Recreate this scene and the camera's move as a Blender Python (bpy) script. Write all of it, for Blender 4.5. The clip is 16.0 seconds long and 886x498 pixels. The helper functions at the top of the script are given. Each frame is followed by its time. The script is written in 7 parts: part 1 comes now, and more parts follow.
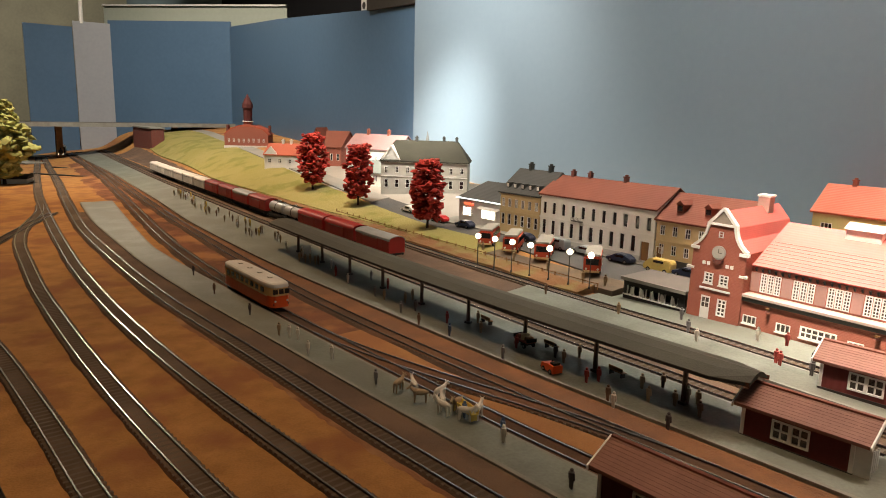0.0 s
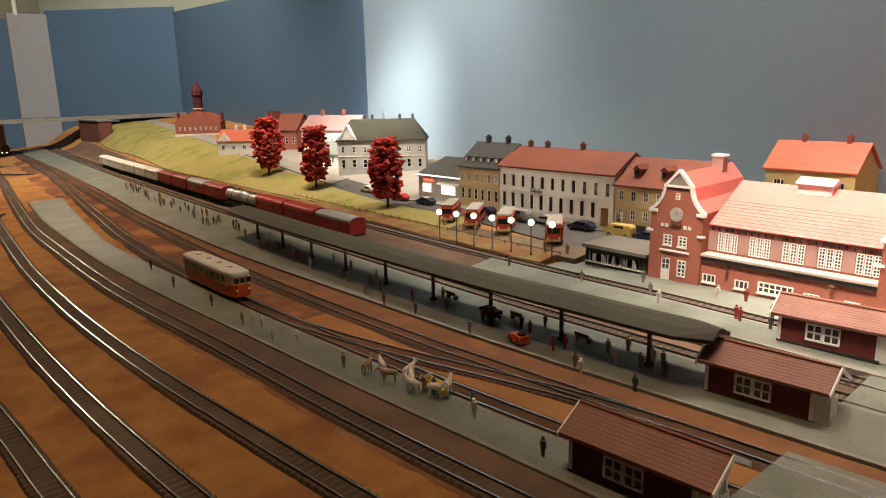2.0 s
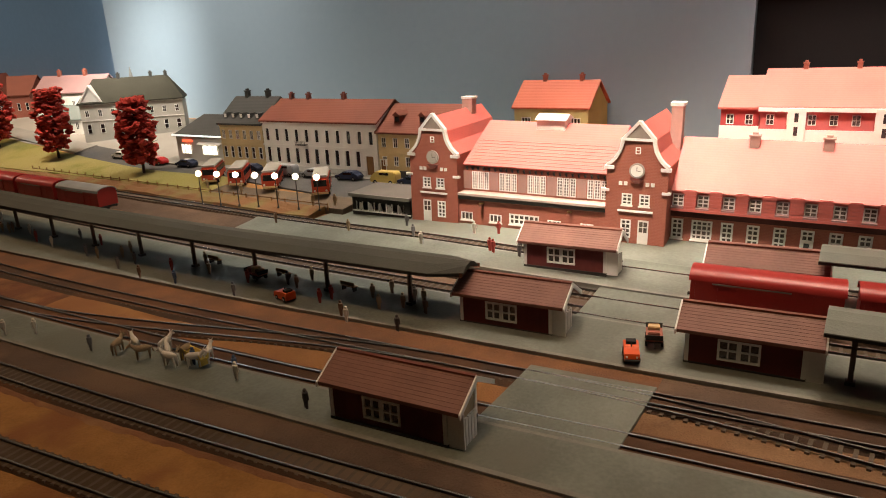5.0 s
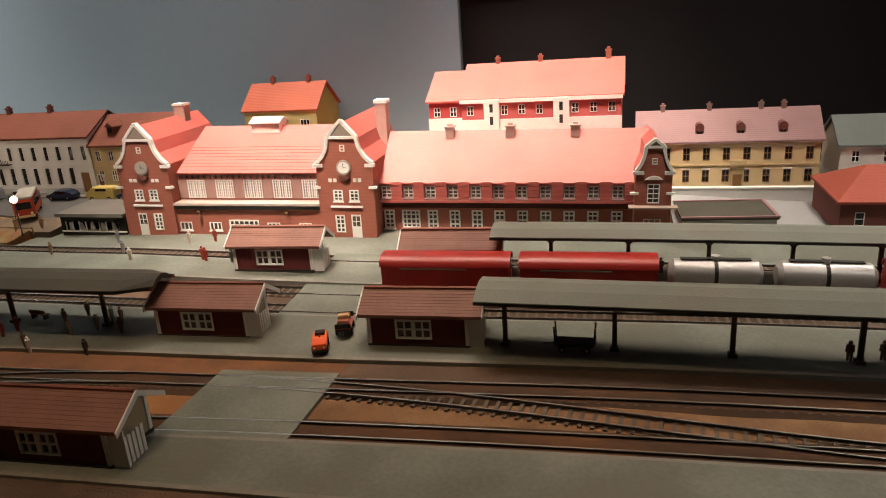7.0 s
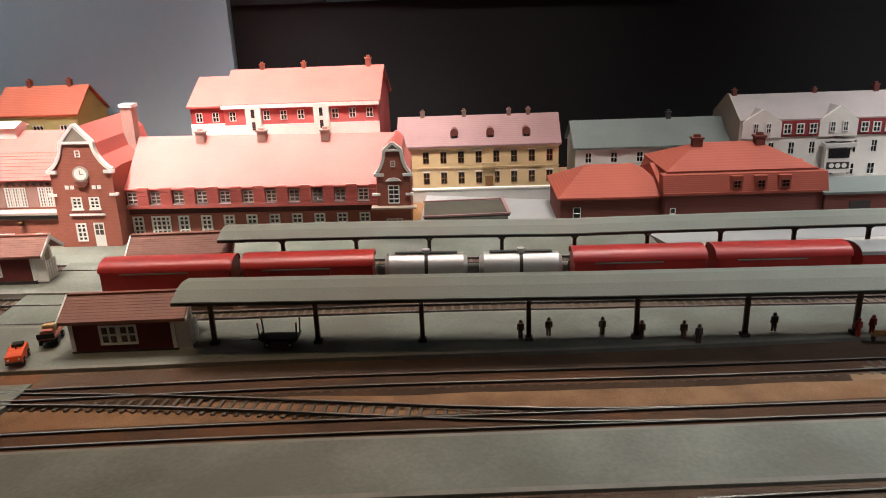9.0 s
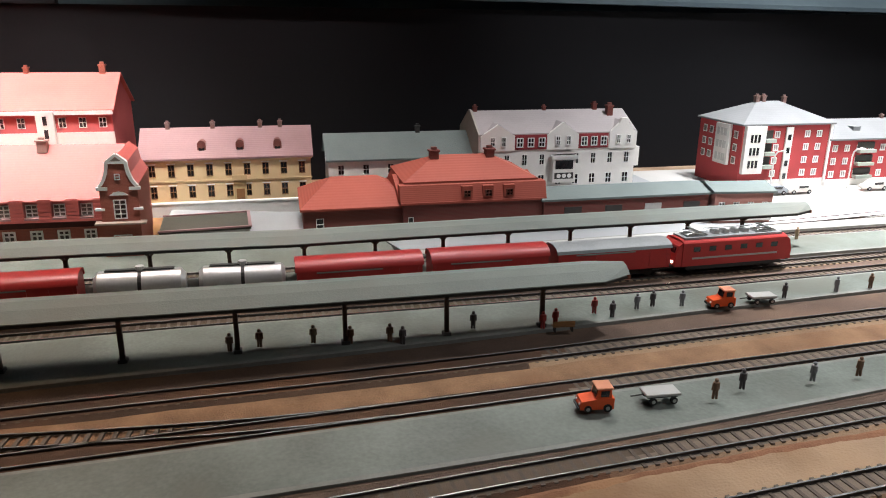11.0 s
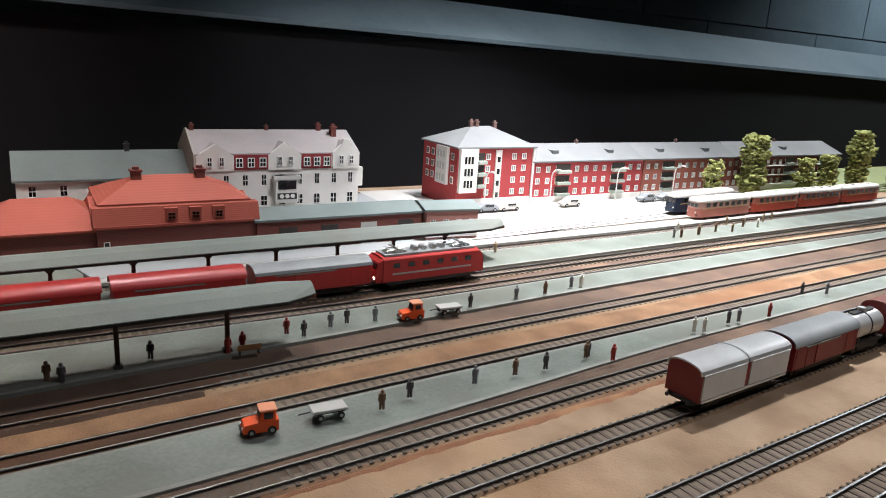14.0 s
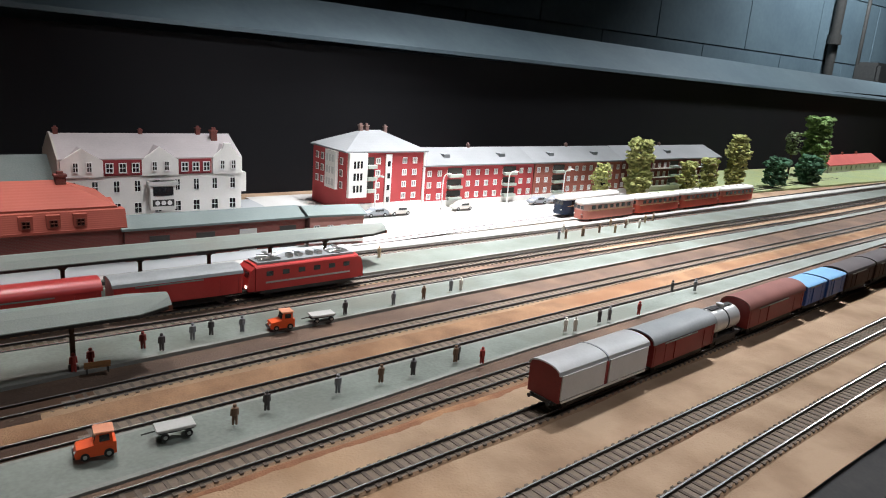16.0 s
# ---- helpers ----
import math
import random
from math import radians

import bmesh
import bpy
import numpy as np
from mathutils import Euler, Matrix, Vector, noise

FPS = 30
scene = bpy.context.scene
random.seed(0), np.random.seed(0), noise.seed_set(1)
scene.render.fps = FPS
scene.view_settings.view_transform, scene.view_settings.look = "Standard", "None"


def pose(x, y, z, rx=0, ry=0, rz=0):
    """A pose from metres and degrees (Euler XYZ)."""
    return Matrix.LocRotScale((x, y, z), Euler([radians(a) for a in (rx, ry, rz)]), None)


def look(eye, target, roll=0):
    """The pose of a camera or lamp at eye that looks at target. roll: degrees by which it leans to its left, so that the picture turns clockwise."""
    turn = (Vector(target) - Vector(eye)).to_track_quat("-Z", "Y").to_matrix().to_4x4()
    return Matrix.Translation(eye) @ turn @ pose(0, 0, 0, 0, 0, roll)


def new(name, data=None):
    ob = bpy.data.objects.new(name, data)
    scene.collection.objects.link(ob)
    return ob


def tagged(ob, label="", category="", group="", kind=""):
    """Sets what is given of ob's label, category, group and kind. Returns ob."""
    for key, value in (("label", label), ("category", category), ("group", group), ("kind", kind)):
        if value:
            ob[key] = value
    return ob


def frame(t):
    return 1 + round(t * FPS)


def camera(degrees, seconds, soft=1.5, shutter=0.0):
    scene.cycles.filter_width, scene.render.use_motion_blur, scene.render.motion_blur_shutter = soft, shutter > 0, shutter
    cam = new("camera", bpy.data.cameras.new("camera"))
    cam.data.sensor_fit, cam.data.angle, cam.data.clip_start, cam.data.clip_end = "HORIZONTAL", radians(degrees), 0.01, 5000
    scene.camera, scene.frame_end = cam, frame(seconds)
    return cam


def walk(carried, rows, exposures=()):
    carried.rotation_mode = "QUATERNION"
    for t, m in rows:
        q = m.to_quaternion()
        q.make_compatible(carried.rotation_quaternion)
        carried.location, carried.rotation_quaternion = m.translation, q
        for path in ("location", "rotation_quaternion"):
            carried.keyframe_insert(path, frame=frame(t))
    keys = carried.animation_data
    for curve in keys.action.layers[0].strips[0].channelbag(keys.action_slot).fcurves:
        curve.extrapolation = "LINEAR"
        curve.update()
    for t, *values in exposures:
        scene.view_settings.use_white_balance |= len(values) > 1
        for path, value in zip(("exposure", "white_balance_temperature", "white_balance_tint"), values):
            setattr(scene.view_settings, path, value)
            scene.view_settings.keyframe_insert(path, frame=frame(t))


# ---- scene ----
cam = camera(64.5, 16.0, 1.0)
PATH = [
    (0, (0.122, 0.051, 0.285), (1.326, 1.602, -0.097), 1.4),
    (0.5, (0.123, 0.052, 0.287), (1.349, 1.582, -0.109), 0.9),
    (1, (0.126, 0.052, 0.285), (1.371, 1.564, -0.124), 0.1),
    (1.5, (0.126, 0.053, 0.285), (1.39, 1.542, -0.143), -0.7),
    (2, (0.128, 0.052, 0.284), (1.401, 1.529, -0.162), -1.5),
    (2.5, (0.131, 0.052, 0.284), (1.408, 1.518, -0.182), -2.2),
    (3, (0.136, 0.054, 0.282), (1.43, 1.497, -0.21), -2.8),
    (3.2, (0.141, 0.052, 0.28), (1.446, 1.481, -0.223), -3.0),
    (5.3, (0.162, 0.014, 0.277), (1.819, 0.959, -0.325), -3.4),
    (5.5, (0.169, 0.005, 0.276), (1.848, 0.906, -0.331), -3.8),
    (6, (0.189, -0.017, 0.272), (1.922, 0.766, -0.347), -4.6),
    (6.5, (0.187, -0.045, 0.275), (1.974, 0.6, -0.352), -4.5),
    (7, (0.182, -0.078, 0.274), (2.011, 0.435, -0.35), -4.1),
    (7.5, (0.178, -0.11, 0.271), (2.036, 0.295, -0.347), -3.6),
    (8, (0.18, -0.14, 0.272), (2.053, 0.167, -0.357), -3.3),
    (8.5, (0.18, -0.172, 0.267), (2.068, 0.041, -0.358), -2.8),
    (9, (0.174, -0.206, 0.267), (2.071, -0.105, -0.358), -2.3),
    (9.5, (0.173, -0.23, 0.264), (2.074, -0.27, -0.353), -1.6),
    (9.7, (0.17, -0.237, 0.266), (2.07, -0.337, -0.351), -1.2),
    (11.8, (0.149, -0.329, 0.266), (1.971, -0.921, -0.307), 1.1),
    (12, (0.147, -0.335, 0.266), (1.957, -0.972, -0.3), 1.3),
    (12.5, (0.147, -0.345, 0.265), (1.919, -1.089, -0.289), 2.0),
    (13, (0.145, -0.356, 0.265), (1.877, -1.196, -0.278), 2.9),
    (13.5, (0.14, -0.367, 0.265), (1.832, -1.293, -0.265), 3.4),
    (14, (0.126, -0.374, 0.269), (1.776, -1.376, -0.253), 3.6),
    (14.5, (0.119, -0.388, 0.27), (1.733, -1.451, -0.245), 3.8),
    (15, (0.12, -0.406, 0.27), (1.698, -1.523, -0.243), 3.9),
    (15.5, (0.112, -0.412, 0.271), (1.658, -1.575, -0.234), 4.1),
    (16, (0.108, -0.417, 0.271), (1.629, -1.618, -0.224), 4.3),
]
walk(cam, [(t, look(eye, target, roll)) for t, eye, target, roll in PATH],
     exposures=[(0, 0.05, 7700, 12), (3.2, 0.01, 7700, 12), (5.5, -0.36, 7900, 14), (7, -0.38, 7650, 14), (8, -0.28, 7150, 13), (9, -0.14, 6750, 12), (9.7, -0.06, 6500, 12), (12, -0.06, 6300, 11), (16, -0.02, 6250, 11)])

# ---- world and light ----
world = bpy.data.worlds.new("room_air")
scene.world = world
world.use_nodes = True
world.node_tree.nodes["Background"].inputs[0].default_value = (0.95, 0.95, 0.95, 1)
world.node_tree.nodes["Background"].inputs[1].default_value = 0.15


def spot(name, eye, target, watts, degrees, soft, blend, colour):
    data = bpy.data.lights.new(name, "SPOT")
    data.energy, data.spot_size, data.spot_blend, data.shadow_soft_size, data.color = watts, radians(degrees), blend, soft, colour
    ob = new(name, data)
    ob.matrix_world = look(eye, target)
    return ob


# Unseen spots: some inferred from pools of light, others added as fill and wash.
LAMPS = [
    # eye, target, watts, cone, colour
    ((0.95, 1.45, 0.85), (1.43, 1.77, 0.12), 135, 36, (1.0, 0.97, 0.93)),
    ((0.88, 1.45, 1.10), (1.43, 1.70, 0.26), 80, 86, (1.0, 0.97, 0.94)),
    ((0.47, 0.40, 1.40), (1.06, 0.36, 0.125), 305, 27, (1.0, 0.89, 0.83)),
    ((1.05, 0.10, 1.55), (1.02, 0.06, 0.05), 50, 44, (1.0, 0.86, 0.80)),
    ((0.72, 0.0, 1.40), (1.25, 0.06, 0.15), 190, 27, (1.0, 0.90, 0.84)),
    ((0.94, -1.32, 1.50), (1.00, -1.27, 0.0), 330, 44, (1.0, 0.99, 1.0)),
    ((0.60, 2.42, 2.2), (0.52, 2.08, 0.0), 175, 68, (1.0, 0.70, 0.45)),
    ((0.25, 0.44, 2.2), (0.38, 0.42, 0.0), 74, 42, (1.0, 0.70, 0.46)),
    ((1.05, -1.55, 2.2), (0.60, -1.55, 0.0), 310, 68, (0.98, 0.99, 1.0)),
    ((0.90, -2.90, 2.2), (0.98, -2.92, 0.0), 330, 72, (0.98, 0.99, 1.0)),
    ((1.22, 0.72, 1.9), (1.43, 0.66, 0.60), 250, 66, (1.0, 0.95, 0.90)),
    ((-0.6, 1.2, 2.2), (1.43, 0.9, 0.55), 100, 36, (1.0, 0.94, 0.88)),
    ((1.40, -0.60, 1.35), (0.74, -0.55, 0.0), 56, 42, (1.0, 0.94, 0.90)),
    ((0.55, -0.40, 2.1), (1.24, -0.22, 0.05), 210, 26, (1.0, 0.93, 0.89)),
    ((0.45, 2.4, 2.2), (1.30, 3.5, 0.25), 330, 80, (1.0, 0.94, 0.88)),
    ((0.20, -1.00, 1.70), (1.22, -0.98, 0.08), 110, 32, (1.0, 0.98, 0.98)),
    ((-0.10, 0.80, 1.20), (1.12, 0.98, 0.08), 34, 24, (1.0, 0.88, 0.76)),
    # these two are added low beyond the ends to make rail tops glint
    ((0.95, 3.90, 1.05), (0.33, 0.95, 0.0), 22, 46, (1.0, 0.92, 0.80)),
    ((1.25, -4.10, 1.35), (0.50, -1.20, 0.0), 70, 44, (0.97, 0.99, 1.0)),
    ((1.95, -4.9, 2.4), (2.34, -5.0, 0.5), 1000, 100, (0.85, 0.95, 1.0)),
    ((0.6, 6.2, 1.6), (0.9, 8.9, 1.2), 300, 130, (0.95, 1.0, 0.92)),
    # added fill from the viewing side
    ((-0.45, -1.05, 2.0), (0.60, -0.80, 0.0), 55, 34, (0.98, 0.98, 1.0)),
    ((1.22, 0.02, 1.35), (0.72, -0.04, 0.0), 36, 36, (1.0, 0.84, 0.70)),
]
for eye, target, watts, cone, colour in LAMPS:
    spot("unseen_spot", eye, target, watts, cone, 0.09, 1.0, colour)

# ---- materials ----
MATS = {}


def mat(name, colour, colour2=None, scale=30.0, rough=0.75, bump=0.0, bump_scale=400.0, metal=0.0, spec=0.35, island=0.0, ridge=None, glow=0.0, spots=None, spot_scale=9.0):
    """A paint or ground: two colours mixed by noise of two sizes, with fine relief; ridge: (axis, waves per metre, depth) for tiles or boards."""
    if name in MATS:
        return MATS[name]
    m = bpy.data.materials.new(name)
    m.use_nodes = True
    nt = m.node_tree
    n, l = nt.nodes, nt.links
    b = n["Principled BSDF"]
    b.inputs["Roughness"].default_value, b.inputs["Metallic"].default_value = rough, metal
    b.inputs["Specular IOR Level"].default_value = spec
    if colour2 is None:
        colour2 = tuple(c * 0.82 for c in colour)
    co = n.new("ShaderNodeTexCoord")
    big = n.new("ShaderNodeTexNoise")
    big.inputs["Scale"].default_value, big.inputs["Detail"].default_value = scale, 5
    fine = n.new("ShaderNodeTexNoise")
    fine.inputs["Scale"].default_value, fine.inputs["Detail"].default_value = bump_scale, 3
    for t in (big, fine):
        l.new(co.outputs["Object"], t.inputs["Vector"])
    add = n.new("ShaderNodeMath")
    add.operation = "MULTIPLY_ADD"
    l.new(fine.outputs["Fac"], add.inputs[0])
    add.inputs[1].default_value = 0.45
    l.new(big.outputs["Fac"], add.inputs[2])
    ramp = n.new("ShaderNodeMapRange")
    ramp.inputs["From Min"].default_value, ramp.inputs["From Max"].default_value = 0.5, 0.95
    l.new(add.outputs[0], ramp.inputs["Value"])
    mix = n.new("ShaderNodeMix")
    mix.data_type = "RGBA"
    mix.inputs["A"].default_value, mix.inputs["B"].default_value = (*colour, 1), (*colour2, 1)
    l.new(ramp.outputs["Result"], mix.inputs["Factor"])
    out = mix.outputs["Result"]
    if spots:
        sp = n.new("ShaderNodeTexNoise")
        sp.inputs["Scale"].default_value, sp.inputs["Detail"].default_value = spot_scale, 6
        l.new(co.outputs["Object"], sp.inputs["Vector"])
        r2 = n.new("ShaderNodeMapRange")
        r2.inputs["From Min"].default_value, r2.inputs["From Max"].default_value = 0.5, 0.62
        l.new(sp.outputs["Fac"], r2.inputs["Value"])
        m2 = n.new("ShaderNodeMix")
        m2.data_type = "RGBA"
        m2.inputs["B"].default_value = (*spots, 1)
        l.new(out, m2.inputs["A"])
        l.new(r2.outputs["Result"], m2.inputs["Factor"])
        out = m2.outputs["Result"]
    if island:
        geo = n.new("ShaderNodeNewGeometry")
        hs = n.new("ShaderNodeHueSaturation")
        mr = n.new("ShaderNodeMapRange")
        mr.inputs["To Min"].default_value, mr.inputs["To Max"].default_value = 1 - island, 1 + island
        l.new(geo.outputs["Random Per Island"], mr.inputs["Value"])
        l.new(mr.outputs["Result"], hs.inputs["Value"])
        l.new(out, hs.inputs["Color"])
        out = hs.outputs["Color"]
    l.new(out, b.inputs["Base Color"])
    height = fine.outputs["Fac"]
    strength = bump
    if ridge:
        axis, waves, depth = ridge
        w = n.new("ShaderNodeTexWave")
        w.bands_direction = axis
        w.inputs["Scale"].default_value = waves * 0.05
        w.inputs["Distortion"].default_value = 0.15
        w.inputs["Detail"].default_value = 1
        l.new(co.outputs["Object"], w.inputs["Vector"])
        height, strength = w.outputs["Fac"], depth
    if strength:
        bp = n.new("ShaderNodeBump")
        bp.inputs["Strength"].default_value, bp.inputs["Distance"].default_value = strength, 0.001
        l.new(height, bp.inputs["Height"])
        l.new(bp.outputs["Normal"], b.inputs["Normal"])
    if glow:
        b.inputs["Emission Color"].default_value, b.inputs["Emission Strength"].default_value = (*colour, 1), glow
    MATS[name] = m
    return m


def brick_mat(name, colour, colour2, mortar):
    if name in MATS:
        return MATS[name]
    m = mat(name, colour, colour2, 25, 0.85, 0.2, 500)
    n, l = m.node_tree.nodes, m.node_tree.links
    b = n["Principled BSDF"]
    old = b.inputs["Base Color"].links[0].from_socket
    co = next(x for x in n if x.bl_idname == "ShaderNodeTexCoord")
    sep, com, ad = n.new("ShaderNodeSeparateXYZ"), n.new("ShaderNodeCombineXYZ"), n.new("ShaderNodeMath")
    l.new(co.outputs["Object"], sep.inputs[0])
    l.new(sep.outputs[0], ad.inputs[0])
    l.new(sep.outputs[1], ad.inputs[1])
    l.new(ad.outputs[0], com.inputs[0])
    l.new(sep.outputs[2], com.inputs[1])
    bt = n.new("ShaderNodeTexBrick")
    bt.inputs["Scale"].default_value = 140
    bt.inputs["Mortar Size"].default_value = 0.03
    bt.inputs["Mortar"].default_value = (*mortar, 1)
    bt.inputs["Color2"].default_value = (*colour2, 1)
    l.new(com.outputs[0], bt.inputs["Vector"])
    l.new(old, bt.inputs["Color1"])
    l.new(bt.outputs["Color"], b.inputs["Base Color"])
    return m


def two_sands(name, ochre, pale, **k):
    """Scattered sand that turns from ochre to pale along the board, with a ragged border."""
    m = mat(name, *ochre, **k)
    n, l = m.node_tree.nodes, m.node_tree.links
    b = n["Principled BSDF"]
    old = b.inputs["Base Color"].links[0].from_socket
    co = next(x for x in n if x.bl_idname == "ShaderNodeTexCoord")
    sep, ns, ad, mr, mx, tone = n.new("ShaderNodeSeparateXYZ"), n.new("ShaderNodeTexNoise"), n.new("ShaderNodeMath"), n.new("ShaderNodeMapRange"), n.new("ShaderNodeMix"), n.new("ShaderNodeMix")
    ns.inputs["Scale"].default_value, ns.inputs["Detail"].default_value = 6, 6
    l.new(co.outputs["Object"], sep.inputs[0])
    l.new(co.outputs["Object"], ns.inputs["Vector"])
    ad.operation = "ADD"
    l.new(sep.outputs[1], ad.inputs[0])
    l.new(ns.outputs["Fac"], ad.inputs[1])
    mr.inputs["From Min"].default_value, mr.inputs["From Max"].default_value = -0.25, 0.65
    l.new(ad.outputs[0], mr.inputs["Value"])
    tone.data_type = mx.data_type = "RGBA"
    tone.inputs["A"].default_value, tone.inputs["B"].default_value = (*pale[0], 1), (*pale[1], 1)
    blot = n.new("ShaderNodeTexNoise")
    blot.inputs["Scale"].default_value, blot.inputs["Detail"].default_value = 16, 7
    l.new(co.outputs["Object"], blot.inputs["Vector"])
    sh = n.new("ShaderNodeMapRange")
    sh.inputs["From Min"].default_value, sh.inputs["From Max"].default_value = 0.4, 0.66
    l.new(blot.outputs["Fac"], sh.inputs["Value"])
    l.new(sh.outputs["Result"], tone.inputs["Factor"])
    l.new(tone.outputs["Result"], mx.inputs["A"])
    l.new(old, mx.inputs["B"])
    l.new(mr.outputs["Result"], mx.inputs["Factor"])
    l.new(mx.outputs["Result"], b.inputs["Base Color"])
    return m


SAND = two_sands("sandy_ground", ((0.41, 0.205, 0.068), (0.27, 0.130, 0.042)), ((0.34, 0.235, 0.152), (0.225, 0.145, 0.088)), scale=34, rough=0.95, bump=0.8, bump_scale=500, spots=(0.25, 0.105, 0.042), spot_scale=10)
RUST = mat("rust_stained_ground", (0.22, 0.082, 0.038), (0.105, 0.043, 0.023), 20, 0.95, 0.9, 500, spots=(0.33, 0.15, 0.06), spot_scale=9)
SHOULDER = mat("dark_ballast_shoulder", (0.130, 0.086, 0.062), (0.078, 0.050, 0.036), 24, 0.95, 0.9, 500, spots=(0.155, 0.098, 0.066), spot_scale=12)
PALEBED = mat("sandy_pale_bed", (0.31, 0.205, 0.125), (0.235, 0.148, 0.088), 14, 0.95, 0.9, 900, spots=(0.19, 0.105, 0.06), spot_scale=7)
GREYBED = mat("sandy_grey_bed", (0.20, 0.155, 0.118), (0.15, 0.112, 0.083), 14, 0.95, 0.9, 1000, spots=(0.17, 0.125, 0.09), spot_scale=6)
BALLAST = mat("brown_ballast", (0.080, 0.045, 0.027), (0.050, 0.030, 0.019), 22, 0.95, 0.9, 1200, spots=(0.12, 0.055, 0.028), spot_scale=7)
RUSTBED = mat("rust_brown_bed", (0.105, 0.052, 0.028), (0.048, 0.030, 0.021), 14, 0.95, 0.9, 1200, spots=(0.135, 0.062, 0.030), spot_scale=6)
TRODDEN = mat("trodden_ballast", (0.088, 0.059, 0.036), (0.056, 0.037, 0.023), 14, 0.95, 0.9, 1200, spots=(0.14, 0.10, 0.072), spot_scale=5)
SLEEPER = mat("worn_sleeper", (0.066, 0.047, 0.033), (0.145, 0.114, 0.088), 9, 0.8, 0.3, 900)
RAIL_SIDE = mat("brown_rail_side", (0.020, 0.012, 0.008), (0.014, 0.009, 0.007), 80, 0.5, 0.1)
RAIL_TOP = mat("polished_rail_top", (0.88, 0.87, 0.85), (0.36, 0.33, 0.30), 5, 0.27, 0, 120, metal=0.8)
CONCRETE = mat("grey_platform", (0.188, 0.210, 0.182), (0.106, 0.118, 0.098), 16, 0.5, 0.3, 300, spots=(0.135, 0.142, 0.117), spot_scale=8)
KERB = mat("pale_kerb", (0.245, 0.245, 0.22), (0.18, 0.18, 0.16), 40, 0.8, 0.2)
ASPHALT = mat("dark_street", (0.09, 0.088, 0.085), (0.065, 0.064, 0.062), 20, 0.85, 0.3, 900)
PAVING = mat("pale_paving", (0.42, 0.41, 0.38), (0.36, 0.35, 0.33), 10, 0.8, 0.2, 700)
GRASS = mat("model_grass", (0.24, 0.215, 0.065), (0.29, 0.245, 0.095), 8, 1.0, 1.0, 1500, spots=(0.19, 0.185, 0.05), spot_scale=12)
SCRUB = mat("dry_scrub", (0.24, 0.12, 0.055), (0.16, 0.08, 0.035), 14, 1.0, 1.0, 1100, spots=(0.20, 0.15, 0.06), spot_scale=16)
BLUE = mat("blue_painted_board", (0.19, 0.268, 0.338), (0.172, 0.248, 0.318), 1.2, 0.55, 0.03, 60)
DEEP = mat("deep_blue_board", (0.078, 0.148, 0.240), (0.06, 0.122, 0.205), 1.5, 0.35, 0.03, 60, spec=0.5)
PALE = mat("pale_blue_panel", (0.30, 0.32, 0.35), (0.25, 0.27, 0.30), 2, 0.5, 0.03, 60)
BLACK = mat("black_cloth", (0.0118, 0.0118, 0.0132), (0.0145, 0.0145, 0.016), 3, 0.9, 0.1, 300, spec=0.08)
STEELBLUE = mat("blue_grey_ledge", (0.085, 0.120, 0.135), (0.060, 0.088, 0.105), 5, 0.6, 0.1, 60)
ROOMWALL = mat("dim_concrete_wall", (0.10, 0.14, 0.16), (0.07, 0.10, 0.12), 3, 0.7, 0.2, 40)
BRICK = brick_mat("red_brick", (0.37, 0.115, 0.078), (0.30, 0.092, 0.064), (0.36, 0.135, 0.098))
BRICK2 = brick_mat("dark_red_brick", (0.20, 0.05, 0.04), (0.15, 0.04, 0.033), (0.16, 0.08, 0.065))
CRIMSON = mat("crimson_plaster", (0.42, 0.055, 0.06), (0.36, 0.05, 0.05), 30, 0.8, 0.1)
WHITE = mat("white_plaster", (0.74, 0.72, 0.68), (0.64, 0.62, 0.58), 20, 0.7, 0.1)
TRIM = mat("white_paint", (0.78, 0.77, 0.74), (0.70, 0.69, 0.66), 50, 0.5, 0.05)
CREAM = mat("cream_plaster", (0.52, 0.40, 0.22), (0.45, 0.34, 0.18), 20, 0.8, 0.1)
YELLOW = mat("yellow_plaster", (0.68, 0.52, 0.30), (0.62, 0.47, 0.265), 20, 0.75, 0.1)
GREYWALL = mat("pale_grey_plaster", (0.55, 0.55, 0.52), (0.45, 0.45, 0.43), 20, 0.8, 0.1)
REDTILE = mat("red_tile_roof", (0.50, 0.123, 0.104), (0.43, 0.100, 0.084), 15, 0.5, 0.5, ridge=("Z", 2600, 0.05), spec=0.4)
ORANGETILE = mat("orange_tile_roof", (0.40, 0.082, 0.042), (0.34, 0.070, 0.036), 15, 0.6, 0.5, ridge=("Z", 2600, 0.15))
BROWNTILE = mat("brown_red_roof", (0.175, 0.050, 0.030), (0.135, 0.038, 0.024), 15, 0.7, 0.5, ridge=("Z", 2600, 0.15))
PINKTILE = mat("faded_pink_roof", (0.29, 0.172, 0.172), (0.24, 0.142, 0.142), 15, 0.7, 0.4, ridge=("Z", 2600, 0.15))
SLATE = mat("grey_slate_roof", (0.17, 0.18, 0.18), (0.13, 0.14, 0.14), 15, 0.6, 0.4, ridge=("Z", 2600, 0.15))
GREYGREEN = mat("grey_green_roof", (0.150, 0.180, 0.170), (0.12, 0.146, 0.138), 15, 0.7, 0.3)
FLATROOF = mat("grey_flats_roof", (0.175, 0.18, 0.18), (0.14, 0.145, 0.145), 15, 0.7, 0.3, ridge=("Z", 2600, 0.06))
PALEROOF = mat("pale_grey_roof", (0.36, 0.32, 0.315), (0.29, 0.265, 0.26), 15, 0.7, 0.3, ridge=("Z", 2600, 0.06))
